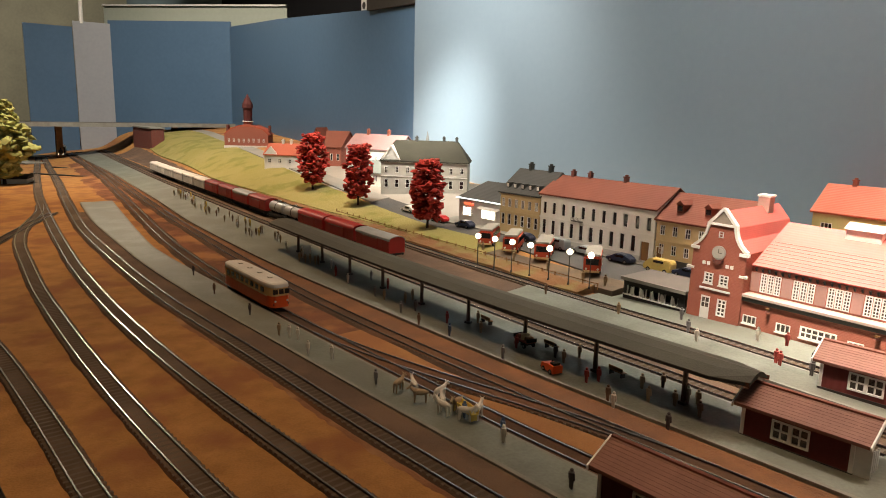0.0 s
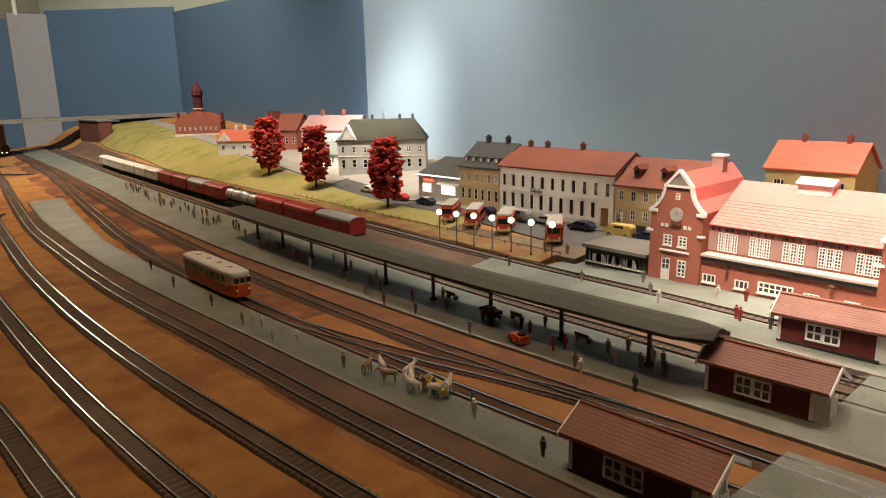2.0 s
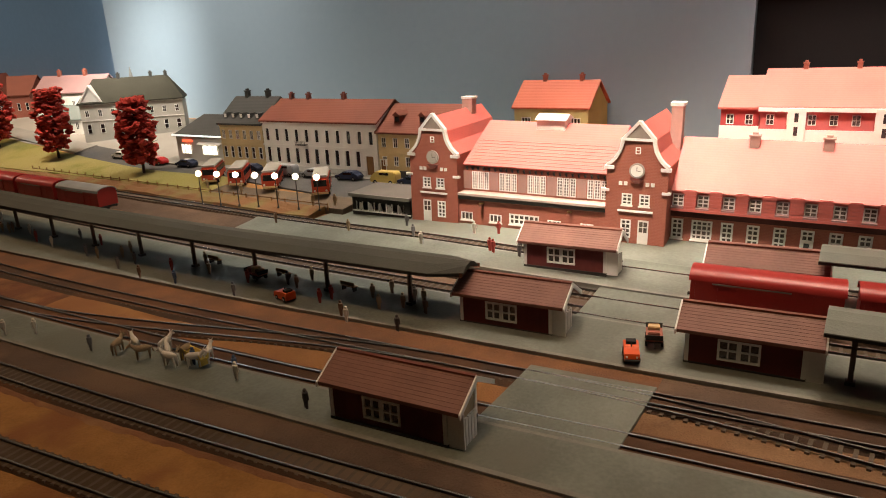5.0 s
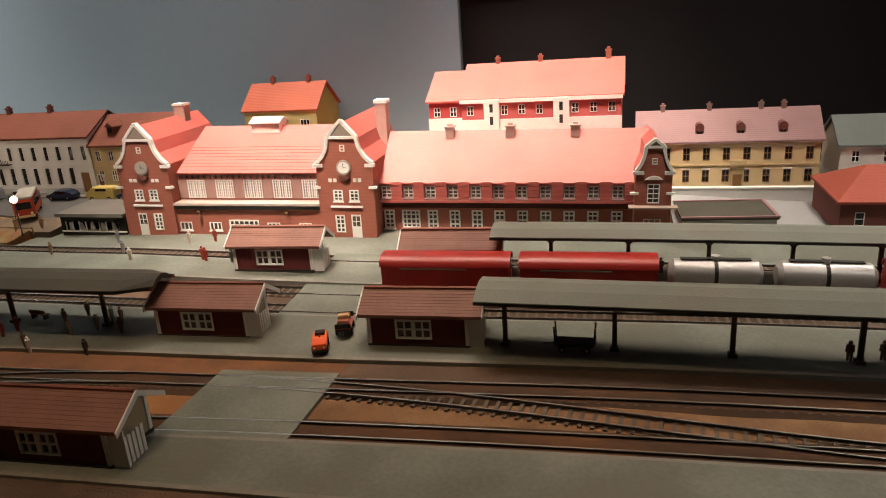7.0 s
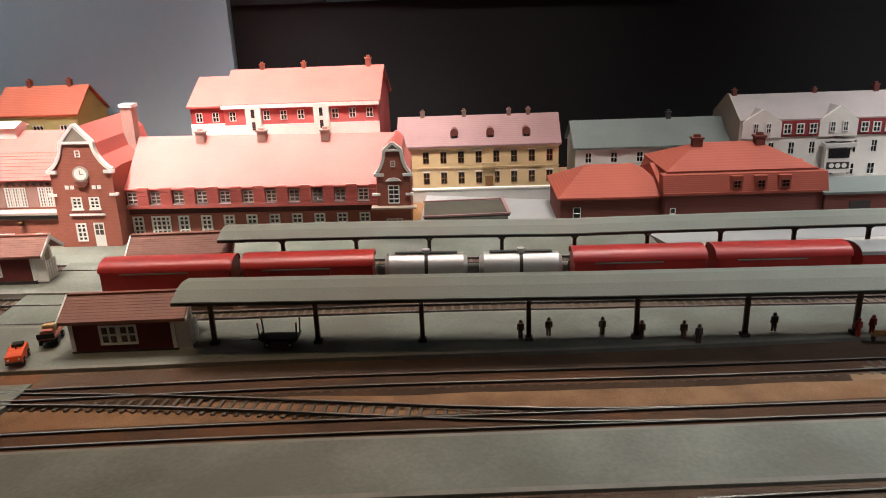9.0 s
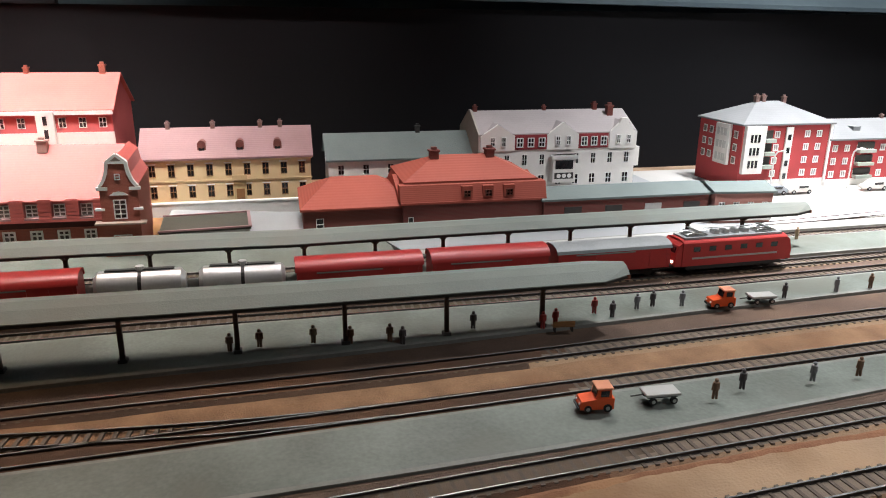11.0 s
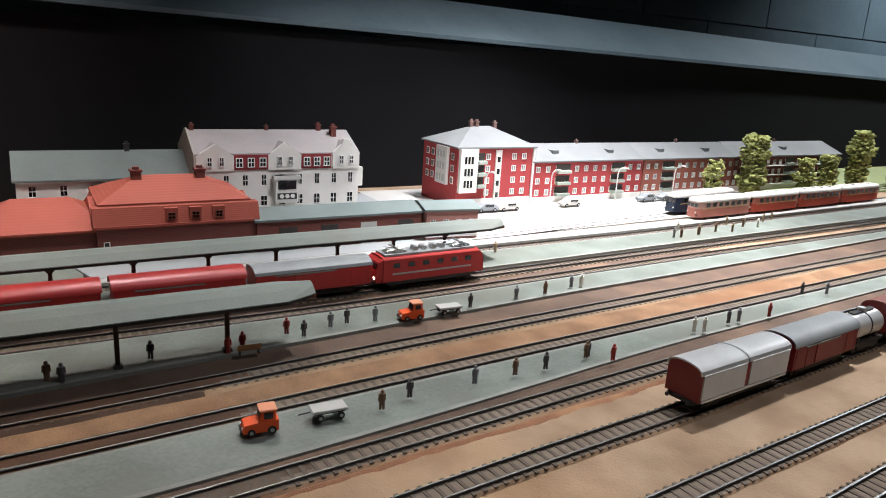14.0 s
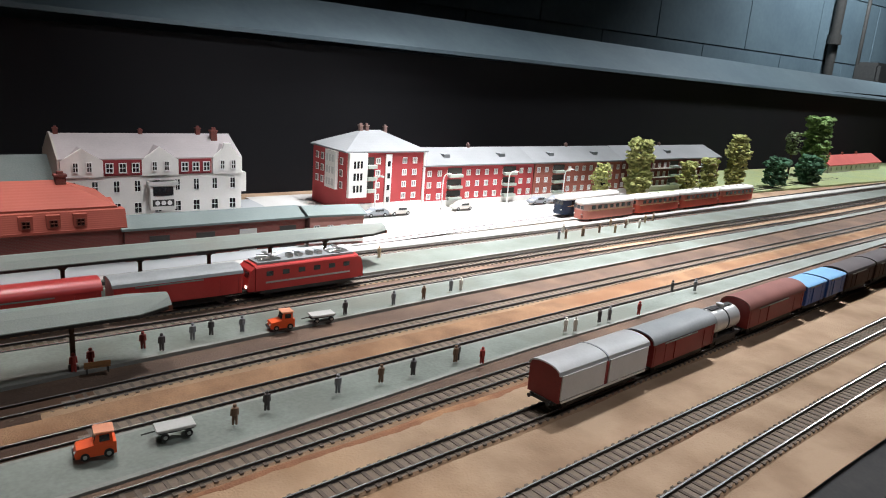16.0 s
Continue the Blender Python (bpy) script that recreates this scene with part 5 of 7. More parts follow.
# church on the hill
ch = thing("church", "red brick church with stepped roof and dark spire on the hill", "church", pose(1.217, 2.98, 0.116, 0, 0, -32) @ Matrix.Scale(0.90, 4))
part("nave", PR([(0.0, -0.02), (0.20, -0.02), (0.20, 0.062), (0.175, 0.085), (0.135, 0.10), (0.065, 0.10), (0.025, 0.085), (0.0, 0.062)], "y", 0, 0.16), BRICK, ch)
part("roof", PR([(-0.005, 0.064), (0.025, 0.090), (0.065, 0.106), (0.135, 0.106), (0.175, 0.090), (0.205, 0.064), (0.195, 0.062), (0.135, 0.1005), (0.065, 0.1005), (0.005, 0.062)], "y", 0.003, 0.165), ORANGETILE, ch)
part("plinth", B(-0.002, 0.202, -0.004, -0.0002, -0.02, 0.012), WHITE, ch)
for i in range(8):
    window(ch, 0.02 + i * 0.0228, 0.028, 0.008, 0.016, -0.0009, 2, 2)
tw = part("tower", B(0.082, 0.118, 0.04, 0.076, 0.09, 0.125), BRICK, ch)
part("belfry", TU((0.1, 0.058, 0.125), (0.1, 0.058, 0.185), 0.020, 0.022, n=8), mat("dark_red_shingle", (0.10, 0.026, 0.024), (0.075, 0.02, 0.02), 40, 0.85, 0.2), ch, "dark red belfry")
sp = TU((0.1, 0.058, 0.185), (0.1, 0.058, 0.205), 0.026, 0.024, n=8)
tube(sp, (0.1, 0.058, 0.205), (0.1, 0.058, 0.226), 0.024, 0.014, 8)
tube(sp, (0.1, 0.058, 0.226), (0.1, 0.058, 0.252), 0.014, 0.001, 8)
part("spire", sp, MATS["dark_red_shingle"], ch, "dark rounded spire")
part("parapet", B(0.078, 0.122, 0.036, 0.08, 0.1215, 0.1255), WHITE, ch)
for x in (0.0, 0.196):
    part("stair_gable", B(x - 0.002, x + 0.006, 0.06, 0.1, 0.05, 0.105), BRICK2, ch)

# orange-roofed house behind the station, big white-and-crimson house, and others
og = house("town_house", "olive-yellow house with bright orange tile roof", (1.32, 0.592, 0.06), 0, 0.14, 0.10, 0.08, 0.04, mat("olive_plaster", (0.43, 0.40, 0.19), (0.37, 0.34, 0.16)), ORANGETILE, rows=[(0.05, 0.012, 0.018, 3, 3, 1)], chim=((0.04, 0.05, 0.9), (0.11, 0.05, 0.9)))
# crimson wall lightened towards pink: strong light is put into its colour
bg = house("apartment_house", "crimson and white house with pink tile roof", (1.21, 0.166, 0.03), 0, 0.23, 0.14, 0.127, 0.043, mat("overlit_crimson_plaster", (0.50, 0.12, 0.115), (0.44, 0.10, 0.10), 30, 0.8, 0.1), REDTILE,
           rows=[(0.103, 0.014, 0.010, 9, 2, 2), (0.06, 0.016, 0.010, 9, 2, 2)], chim=((0.045, 0.07, 0.8), (0.11, 0.07, 0.8), (0.21, 0.07, 1.0)))
part("lower_wall", pierced(-0.001, 0.231, -0.02, 0.097, -0.0018, -0.0002, [(0.23 * (i + 0.5) / 9, 0.06, 0.011, 0.016) for i in range(9)]), WHITE, bg, "white plastered lower storeys")
part("eave_band", B(-0.002, 0.232, -0.0045, -0.0002, 0.121, 0.1265), TRIM, bg)
for x in (0.046, 0.147):
    b = part("bay", B(x - 0.011, x + 0.011, -0.009, -0.002, 0.05, 0.126), WHITE, bg, "white projecting bay")
    for z in (0.062, 0.090, 0.108):
        part("pane", B(x - 0.0025, x + 0.0025, -0.0095, -0.0089, z, z + 0.012), GLASS, b)
b2 = house("apartment_house", "lower crimson and white wing with pink roof", (1.215, 0.218, 0.03), 0, 0.050, 0.13, 0.125, 0.036, CRIMSON, REDTILE, rows=[(0.102, 0.014, 0.010, 2, 2, 2)])
part("lower_wall", B(-0.001, 0.0505, -0.0018, -0.0002, -0.02, 0.100), WHITE, b2)
yh = house("town_house", "yellow two-storey house with faded pink roof and dark dormers", (1.24, -0.088, 0.012), 0, 0.243, 0.09, 0.07, 0.036, YELLOW, PINKTILE,
           rows=[(0.042, 0.018, 0.0095, 9, 2, 2), (0.010, 0.018, 0.0095, 9, 2, 2)], chim=((0.035, 0.045, 0.8), (0.10, 0.045, 0.8), (0.17, 0.045, 0.8), (0.20, 0.045, 0.8)), cornice=CREAM, chim_mat=DUSKBRICK, trim=WOOD)
for i in range(9):
    for z in (0.0285, 0.0605):
        part("lintel", B(0.027 * (i + 0.5) - 0.006, 0.027 * (i + 0.5) + 0.006, -0.0012, -0.0001, z, z + 0.0016), TRIM, yh)
for x in (0.085, 0.14, 0.195):
    d = part("dormer", B(x - 0.006, x + 0.006, 0.008, 0.028, 0.077, 0.088), BRICK2, yh)
    part("pane", B(x - 0.004, x + 0.004, 0.0072, 0.0082, 0.079, 0.086), GLASS, d)
    part("dormer_roof", TU((x, 0.007, 0.088), (x, 0.03, 0.088), 0.006, n=10), BRICK2, d)
part("portal", B(0.128, 0.146, -0.004, -0.0002, -0.01, 0.040), CREAM, yh)
part("portal_door", B(0.131, 0.143, -0.0047, -0.004, -0.01, 0.022), WOOD, yh)
part("balcony", B(0.126, 0.148, -0.008, -0.0042, 0.036, 0.043), CREAM, yh)
gh = house("warehouse", "white-walled house with large grey-green roof", (1.25, -0.358, 0.012), 0, 0.235, 0.10, 0.058, 0.032, WHITE, GREYGREEN, rows=[(0.034, 0.016, 0.010, 6, 2, 2)], chim=((0.15, 0.05, 0.9),), chim_mat=DARKROOF)
# depot
DEPOTTILE = mat("dull_red_depot_roof", (0.36, 0.082, 0.054), (0.30, 0.068, 0.045), 15, 0.7, 0.5, ridge=("Z", 2600, 0.12))
dl = house("depot", "low dark brick depot wing with orange hipped roof", (1.05, -0.312, 0.002), 0, 0.145, 0.13, 0.040, 0.027, BRICK2, DEPOTTILE, hip=0.045, rows=[(0.012, 0.016, 0.010, 1, 1, 2, 0.012, 0.030)])
dm = house("depot", "dark brick depot with orange-red hipped mansard roof", (1.035, -0.44, 0.002), 0, 0.192, 0.15, 0.046, 0.022, BRICK2, DEPOTTILE, hip=0.001, rows=[(0.020, 0.008, 0.007, 1, 1, 1, 0.0, 0.02)])
part("upper_roof", gable_roof(0.18, 0.115, 0.0695, 0.024, over=0.003, hip=0.055, x0=0.006), DEPOTTILE, dm, at=Matrix.Translation((0, 0.0175, 0)))
part("mansard", PR([(-0.004, 0.046), (0.196, 0.046), (0.187, 0.069), (0.005, 0.069)], "y", 0.012, 0.138), DEPOTTILE, dm)
fr = bmesh.new()
prism(fr, [(-0.004, 0.046), (0.004, 0.069), (0.02, 0.069), (0.02, 0.046)], "x", -0.004, 0.196)
part("mansard_front", fr, DEPOTTILE, dm)
for i in range(3):
    x = 0.085 + i * 0.029
    d = part("dormer", B(x - 0.0075, x + 0.0075, -0.003, 0.016, 0.051, 0.0672), DEPOTTILE, dm)
    window(dm, x, 0.053, 0.009, 0.009, -0.0048, 2, 2, 0.0008, BROWNTILE)
chimney(dm, 0.055, 0.07, 0.084, 0.012, 0.018, BRICK2)
chimney(dm, 0.135, 0.07, 0.084, 0.012, 0.018, BRICK2)
# low shed beside the station end
ls = thing("low_shed", "low flat-roofed shed with a pinkish rim", "shed", pose(1.035, -0.14, 0.008, 0, 0, -86))
part("wall", B(0, 0.105, 0, 0.075, -0.02, 0.016), GREYWALL, ls)
part("roof", B(-0.002, 0.107, -0.002, 0.077, 0.016, 0.0185), DARKFELT, ls)
part("roof_rim", PR([(-0.003, -0.003), (0.108, -0.003), (0.108, 0.078), (-0.003, 0.078), (-0.003, 0.0745), (0.104, 0.0745), (0.104, 0.0005), (-0.003, 0.0005)], "z", 0.0185, 0.0205), PINKTILE, ls)
# ornate white house
wo = house("apartment_house", "ornate white apartment house with crimson panels and pale roof", (1.22, -0.594, 0.01), 0, 0.266, 0.12, 0.096, 0.030, WHITE, PALEROOF, over=0.001,
           rows=[(0.047, 0.018, 0.009, 9, 2, 2), (0.014, 0.017, 0.011, 9, 2, 2)], chim=((0.006, 0.06, 0.8), (0.125, 0.06, 0.7), (0.215, 0.06, 0.9), (0.236, 0.045, 1.2)), chim_mat=BRICK2)
for x0, x1 in ((0.055, 0.110), (0.165, 0.216)):
    p = part("panel", B(x0, x1, -0.0022, -0.0002, 0.073, 0.0965), mat("crimson_panel", (0.26, 0.035, 0.04)), wo, "crimson window panel under the eaves")
    for i in range(3):
        window(wo, x0 + (x1 - x0) * (i + 0.5) / 3, 0.077, 0.011, 0.015, -0.0040, 2, 2)
for x0, x1, tip in ((0.0, 0.056, 0.1135), (0.110, 0.164, 0.1155), (0.218, 0.266, 0.1165)):
    c = (x0 + x1) / 2
    if x0 > 0.2:
        out = [(x0, 0.072), (x1, 0.072), (x1, 0.098), (x1 - 0.007, 0.101), (x1 - 0.010, 0.108), (c + 0.008, 0.112), (c + 0.005, tip + 0.004), (c - 0.005, tip + 0.004), (c - 0.008, 0.112), (x0 + 0.006, 0.103), (x0, 0.097)]
    else:
        out = [(x0, 0.072), (x1, 0.072), (x1, 0.0955), (c, tip), (x0, 0.0955)]
    part("front_gable", PR(out, "y", -0.0030, 0.003), WHITE, wo)
    for s in (-1, 1):
        window(wo, c + s * 0.009, 0.079, 0.008, 0.015, -0.0048, 2, 2)
    part("gable_roof", PR([(x0 - 0.001, 0.0935), (c, tip - 0.0005), (x1 + 0.001, 0.0935)], "y", 0.0034, 0.058), PALEROOF, wo)
part("end_gable", PR([(-0.001, 0.0), (0.121, 0.0), (0.121, 0.098), (0.064, 0.131), (0.056, 0.131), (-0.001, 0.098)], "x", -0.0035, -0.0005), mat("grey_beige_plaster", (0.40, 0.37, 0.32), (0.33, 0.30, 0.26), 20, 0.8, 0.1), wo)
ba = part("oriel", B(0.118, 0.156, -0.014, -0.0034, 0.020, 0.064), WHITE, wo, "projecting oriel with dark glazing")
part("balcony_slab", B(0.115, 0.159, -0.017, -0.0034, 0.058, 0.064), GREYWALL, ba)
part("pane", B(0.122, 0.152, -0.0148, -0.0139, 0.042, 0.056), GLASS, ba)
part("railing", B(0.121, 0.153, -0.0146, -0.0139, 0.026, 0.036), IRON, ba)
for i in range(3):
    part("ring", TU((0.128 + i * 0.009, -0.0155, 0.031), (0.128 + i * 0.009, -0.0146, 0.031), 0.0035, n=12), TRIM, ba)
part("corner_bay", B(0.2655, 0.276, 0.004, 0.03, 0.040, 0.072), WHITE, wo)
# warehouse row
wr = house("goods_shed", "long dark red goods shed with flat grey roof", (1.03, -0.632, 0.002), 0, 0.25, 0.075, 0.043, 0.008, BRICK2, GREYGREEN, rows=[])
for i in range(4):
    part("loading_door", B(0.03 + i * 0.06, 0.055 + i * 0.06, -0.0015, -0.0002, 0.0, 0.033), IRON if i != 2 else GREYWALL, wr)
ax = house("goods_office", "small pink-red brick office with grey roof and white windows", (1.02, -0.885, 0.002), -8, 0.085, 0.065, 0.046, 0.007, mat("pale_red_office_brick", (0.40, 0.19, 0.16), (0.34, 0.16, 0.135), 40, 0.85, 0.2), GREYGREEN, rows=[(0.014, 0.018, 0.009, 4, 2, 2)])
part("string_course", B(-0.001, 0.086, -0.0015, -0.0002, 0.005, 0.009), TRIM, ax)
# red flats
PALEGLASS = mat("net_curtained_glass", (0.42, 0.36, 0.33), (0.10, 0.075, 0.07), 90, 0.2, 0, spec=0.5)
lw = thing("low_wall", "long pale low wall before the yellow house", "wall", pose(1.20, -0.10, 0.006, 0, 0, -90))
part("wall", B(0, 0.30, 0, 0.006, -0.01, 0.016), GREYWALL, lw)
part("cap", B(0, 0.30, -0.001, 0.007, 0.016, 0.018), TRIM, lw)
f1 = house("apartment_block", "four-storey crimson and white corner block with pale hipped roof", (1.21, -1.052, 0.012), 0, 0.175, 0.13, 0.103, 0.030, CRIMSON, FLATROOF, hip=0.07,
           rows=[(0.012 + i * 0.0225, 0.012, 0.0105, 2, 2, 1, 0.115, 0.162) for i in range(4)] + [(0.012 + i * 0.0225, 0.012, 0.0105, 1, 2, 1, 0.058, 0.076) for i in range(4)], border=0.0015, glass=PALEGLASS, chim=((0.065, 0.065, 0.9), (0.078, 0.065, 0.9), (0.12, 0.065, 0.8)), plinth=WHITE, chim_mat=DUSKBRICK)
bayp = part("bay", B(0.002, 0.040, -0.008, -0.0002, 0.020, 0.101), WHITE, f1, "white stair bay")
for z in (0.030, 0.052, 0.074):
    for x in (0.013, 0.020, 0.027):
        part("pane", B(x - 0.0022, x + 0.0022, -0.0086, -0.008, z, z + 0.013), GLASS, bayp)
for i in range(3):
    bal = part("balcony", B(0.041, 0.060, -0.010, -0.0002, 0.028 + i * 0.0225, 0.034 + i * 0.0225), PARAPET, f1)
    # flat dark plate on the wall: shade behind the balcony, put into its colour
    part("recess_shade", B(0.042, 0.058, -0.0012, -0.0002, 0.034 + i * 0.0225, 0.048 + i * 0.0225), IRON, bal)
part("stair_panel", B(0.083, 0.096, -0.003, -0.0002, 0.0, 0.098), WHITE, f1)
for i in range(4):
    part("pane", B(0.0865, 0.0925, -0.0037, -0.003, 0.008 + i * 0.0225, 0.018 + i * 0.0225), GLASS, f1)
part("drain_pipe", B(0.170, 0.1745, -0.003, -0.0002, 0.0, 0.101), TRIM, f1)
sb = part("side_bay", B(-0.006, -0.0002, 0.03, 0.07, 0.03, 0.10), WHITE, f1)
for z in (0.036, 0.058, 0.080):
    part("pane", B(-0.0066, -0.006, 0.036, 0.064, z, z + 0.013), GREYWALL, sb, "pale grey glazing")
    for yy in (0.045, 0.0545):
        part("mullion", B(-0.0071, -0.0066, yy, yy + 0.001, z, z + 0.013), TRIM, sb)
for z in (0.034, 0.056, 0.078):
    for yy in (0.012, 0.085, 0.105):
        part("window_frame", B(-0.0010, -0.0002, yy, yy + 0.011, z, z + 0.013), TRIM, f1)
        part("pane", B(-0.0015, -0.0010, yy + 0.0015, yy + 0.0095, z + 0.0015, z + 0.0115), PALEGLASS, f1)



def flats(y, w, x, wall, label, last=False):
    n = int(w / 0.024)
    f = house("apartment_block", label, (x, y, 0.008), 0, w - 0.002, 0.11, 0.078, 0.026, wall, FLATROOF, hip=0.012 if last else 0.0, rows=[(0.010 + i * 0.023, 0.012, 0.0105, n, 2, 1) for i in range(3)], border=0.0015, glass=PALEGLASS, chim=((w * 0.5, 0.055, 0.7),), plinth=WHITE, chim_mat=DUSKBRICK)
    m = max(1, int(w / 0.14))
    for k in range(m):
        c = w * (k + 0.5) / m
        for i in range(3):
            b = part("balcony", B(c - 0.017, c + 0.017, -0.009, -0.0002, 0.008 + i * 0.023, 0.0135 + i * 0.023), PARAPET, f, "pale balcony parapet")
            # dark strip above each parapet stands for the shaded opening
            part("recess_shade", B(c - 0.018, c + 0.018, -0.0016, -0.0009, 0.0145 + i * 0.023, 0.026 + i * 0.023), IRON, b)
    if last:
        for i in range(3):
            for k in range(4):
                part("balcony_band", B(0.03 + k * 0.10, 0.118 + k * 0.10, -0.007, -0.0002, 0.0068 + i * 0.023, 0.0088 + i * 0.023), TRIM, f, "long white balcony front")
    for k in range(int(w / 0.15)):
        d = part("dormer", B(0.06 + k * 0.15, 0.075 + k * 0.15, 0.018, 0.04, 0.088, 0.097), SLATE, f)
    return f


flats(-1.227, 0.30, 1.21, CRIMSON, "long crimson three-storey flats with balconies and pale roof")
flats(-1.529, 0.30, 1.21, BRICK, "long brick-red three-storey flats with balconies and pale roof")
flats(-1.831, 0.44, 1.215, BRICK2, "long dark red three-storey flats with pale roof", True)


# ---- platform huts and canopies ----
def hut(label, x, y, z, L, D, gable_trim=True, door_end=True):
    h = thing("platform_hut", label, "hut", pose(x, y, z, 0, 0, -90 + 3), "red platform huts")
    H, R = 0.030, 0.013
    cx = L * 0.46
    part("wall", pierced(0, L, 0, H, 0, 0.002, [(cx, 0.007, 0.032, 0.018)]), HUTRED, h)
    part("wall", B(0, L, D - 0.002, D, 0, H), HUTRED, h)
    for xa, nm in ((0.0003, 0), (L - 0.0023, 1)):
        part("wall", PR([(0.0022, 0), (D - 0.0022, 0), (D - 0.0022, H), (D / 2, H + R), (0.0022, H)], "x", xa, xa + 0.002), BEIGE if nm else HUTRED, h)
    for k in (0, 1):
        window(h, cx - 0.008 + k * 0.016, 0.007, 0.016, 0.018, 0, 2, 2, 0.0017, glass=STATIONGLASS)
    for xx, yy in ((-0.0006, -0.0006), (L - 0.0026, -0.0006), (-0.0006, D - 0.0026), (L - 0.0026, D - 0.0026)):
        part("corner_board", B(xx, xx + 0.0032, yy, yy + 0.0032, 0, H), TRIM, h)
    part("plinth", B(-0.001, L + 0.001, -0.001, D + 0.001, -0.004, 0.002), CHASSIS, h)
    over = 0.004
    s = R / (D / 2)
    rf = bmesh.new()
    pts = [(-over, H - over * s), (D / 2, H + R), (D + over, H - over * s), (D + over, H - over * s + 0.0022), (D / 2, H + R + 0.0026), (-over, H - over * s + 0.0022)]
    prism(rf, pts, "x", -0.007, L + 0.012)
    part("roof", rf, HUTROOF, h)
    n = 9
    for i in range(n):
        t = i / n
        y0, z0 = -over + (D / 2 + over) * t, H - over * s + 0.0022 + (R + over * s) * t
        part("roof_board", PR([(y0, z0), (y0, z0 + 0.0007), (y0 + 0.005, z0 + 0.0006 + 0.005 * s * 0.9), (y0 + 0.005, z0 + 0.004 * s)], "x", -0.0072, L + 0.0122), HUTROOF, h)
    for xa in (-0.0085, L + 0.0122):
        bb = bmesh.new()
        prism(bb, [(-over - 0.001, H - over * s - 0.0015), (D / 2, H + R - 0.0012), (D + over + 0.001, H - over * s - 0.0015), (D + over + 0.001, H - over * s + 0.0025), (D / 2, H + R + 0.0034), (-over - 0.001, H - over * s + 0.0025)], "x", xa, xa + 0.0013)
        part("bargeboard", bb, TRIM, h)
    part("ridge_board", B(-0.007, L + 0.012, D / 2 - 0.0015, D / 2 + 0.0015, H + R + 0.002, H + R + 0.0036), BROWNTILE, h)
    d = part("door", B(L - 0.0002, L + 0.0009, D * 0.28, D * 0.60, 0.001, 0.024), BEIGE, h, "beige boarded door")
    part("door_frame", B(L + 0.0009, L + 0.0014, D * 0.27, D * 0.30, 0.001, 0.025), TRIM, d)
    for i in range(5):
        part("paling", B(L + 0.010, L + 0.0115, D * 0.05 + i * 0.0045, D * 0.05 + i * 0.0045 + 0.003, 0, 0.021), TRIM, h, "white picket screen")
    part("picket_rail", B(L + 0.009, L + 0.010, D * 0.05, D * 0.05 + 0.022, 0.012, 0.0135), TRIM, h)
    part("screen_cap", B(L - 0.002, L + 0.013, D * 0.02, D * 0.05, 0.0, 0.028), TRIM, h)
    return h


hut("dark red boarded hut with white windows on the front platform", 0.504, 0.351, 0.0044, 0.098, 0.046)
hut("dark red boarded hut with white windows beside the long canopy", 0.697, 0.350, 0.0072, 0.092, 0.042)
hut("dark red boarded hut with white windows at the canopy end", 0.701, 0.140, 0.0072, 0.088, 0.042)
hut("dark red boarded hut on the second platform", 0.838, 0.348, 0.0205, 0.092, 0.036)
hut("dark red boarded hut beside the second canopy", 0.848, 0.150, 0.0165, 0.09, 0.034)


POST = mat("brown_painted_post", (0.085, 0.05, 0.034), (0.06, 0.037, 0.026), 60, 0.6, 0.05)


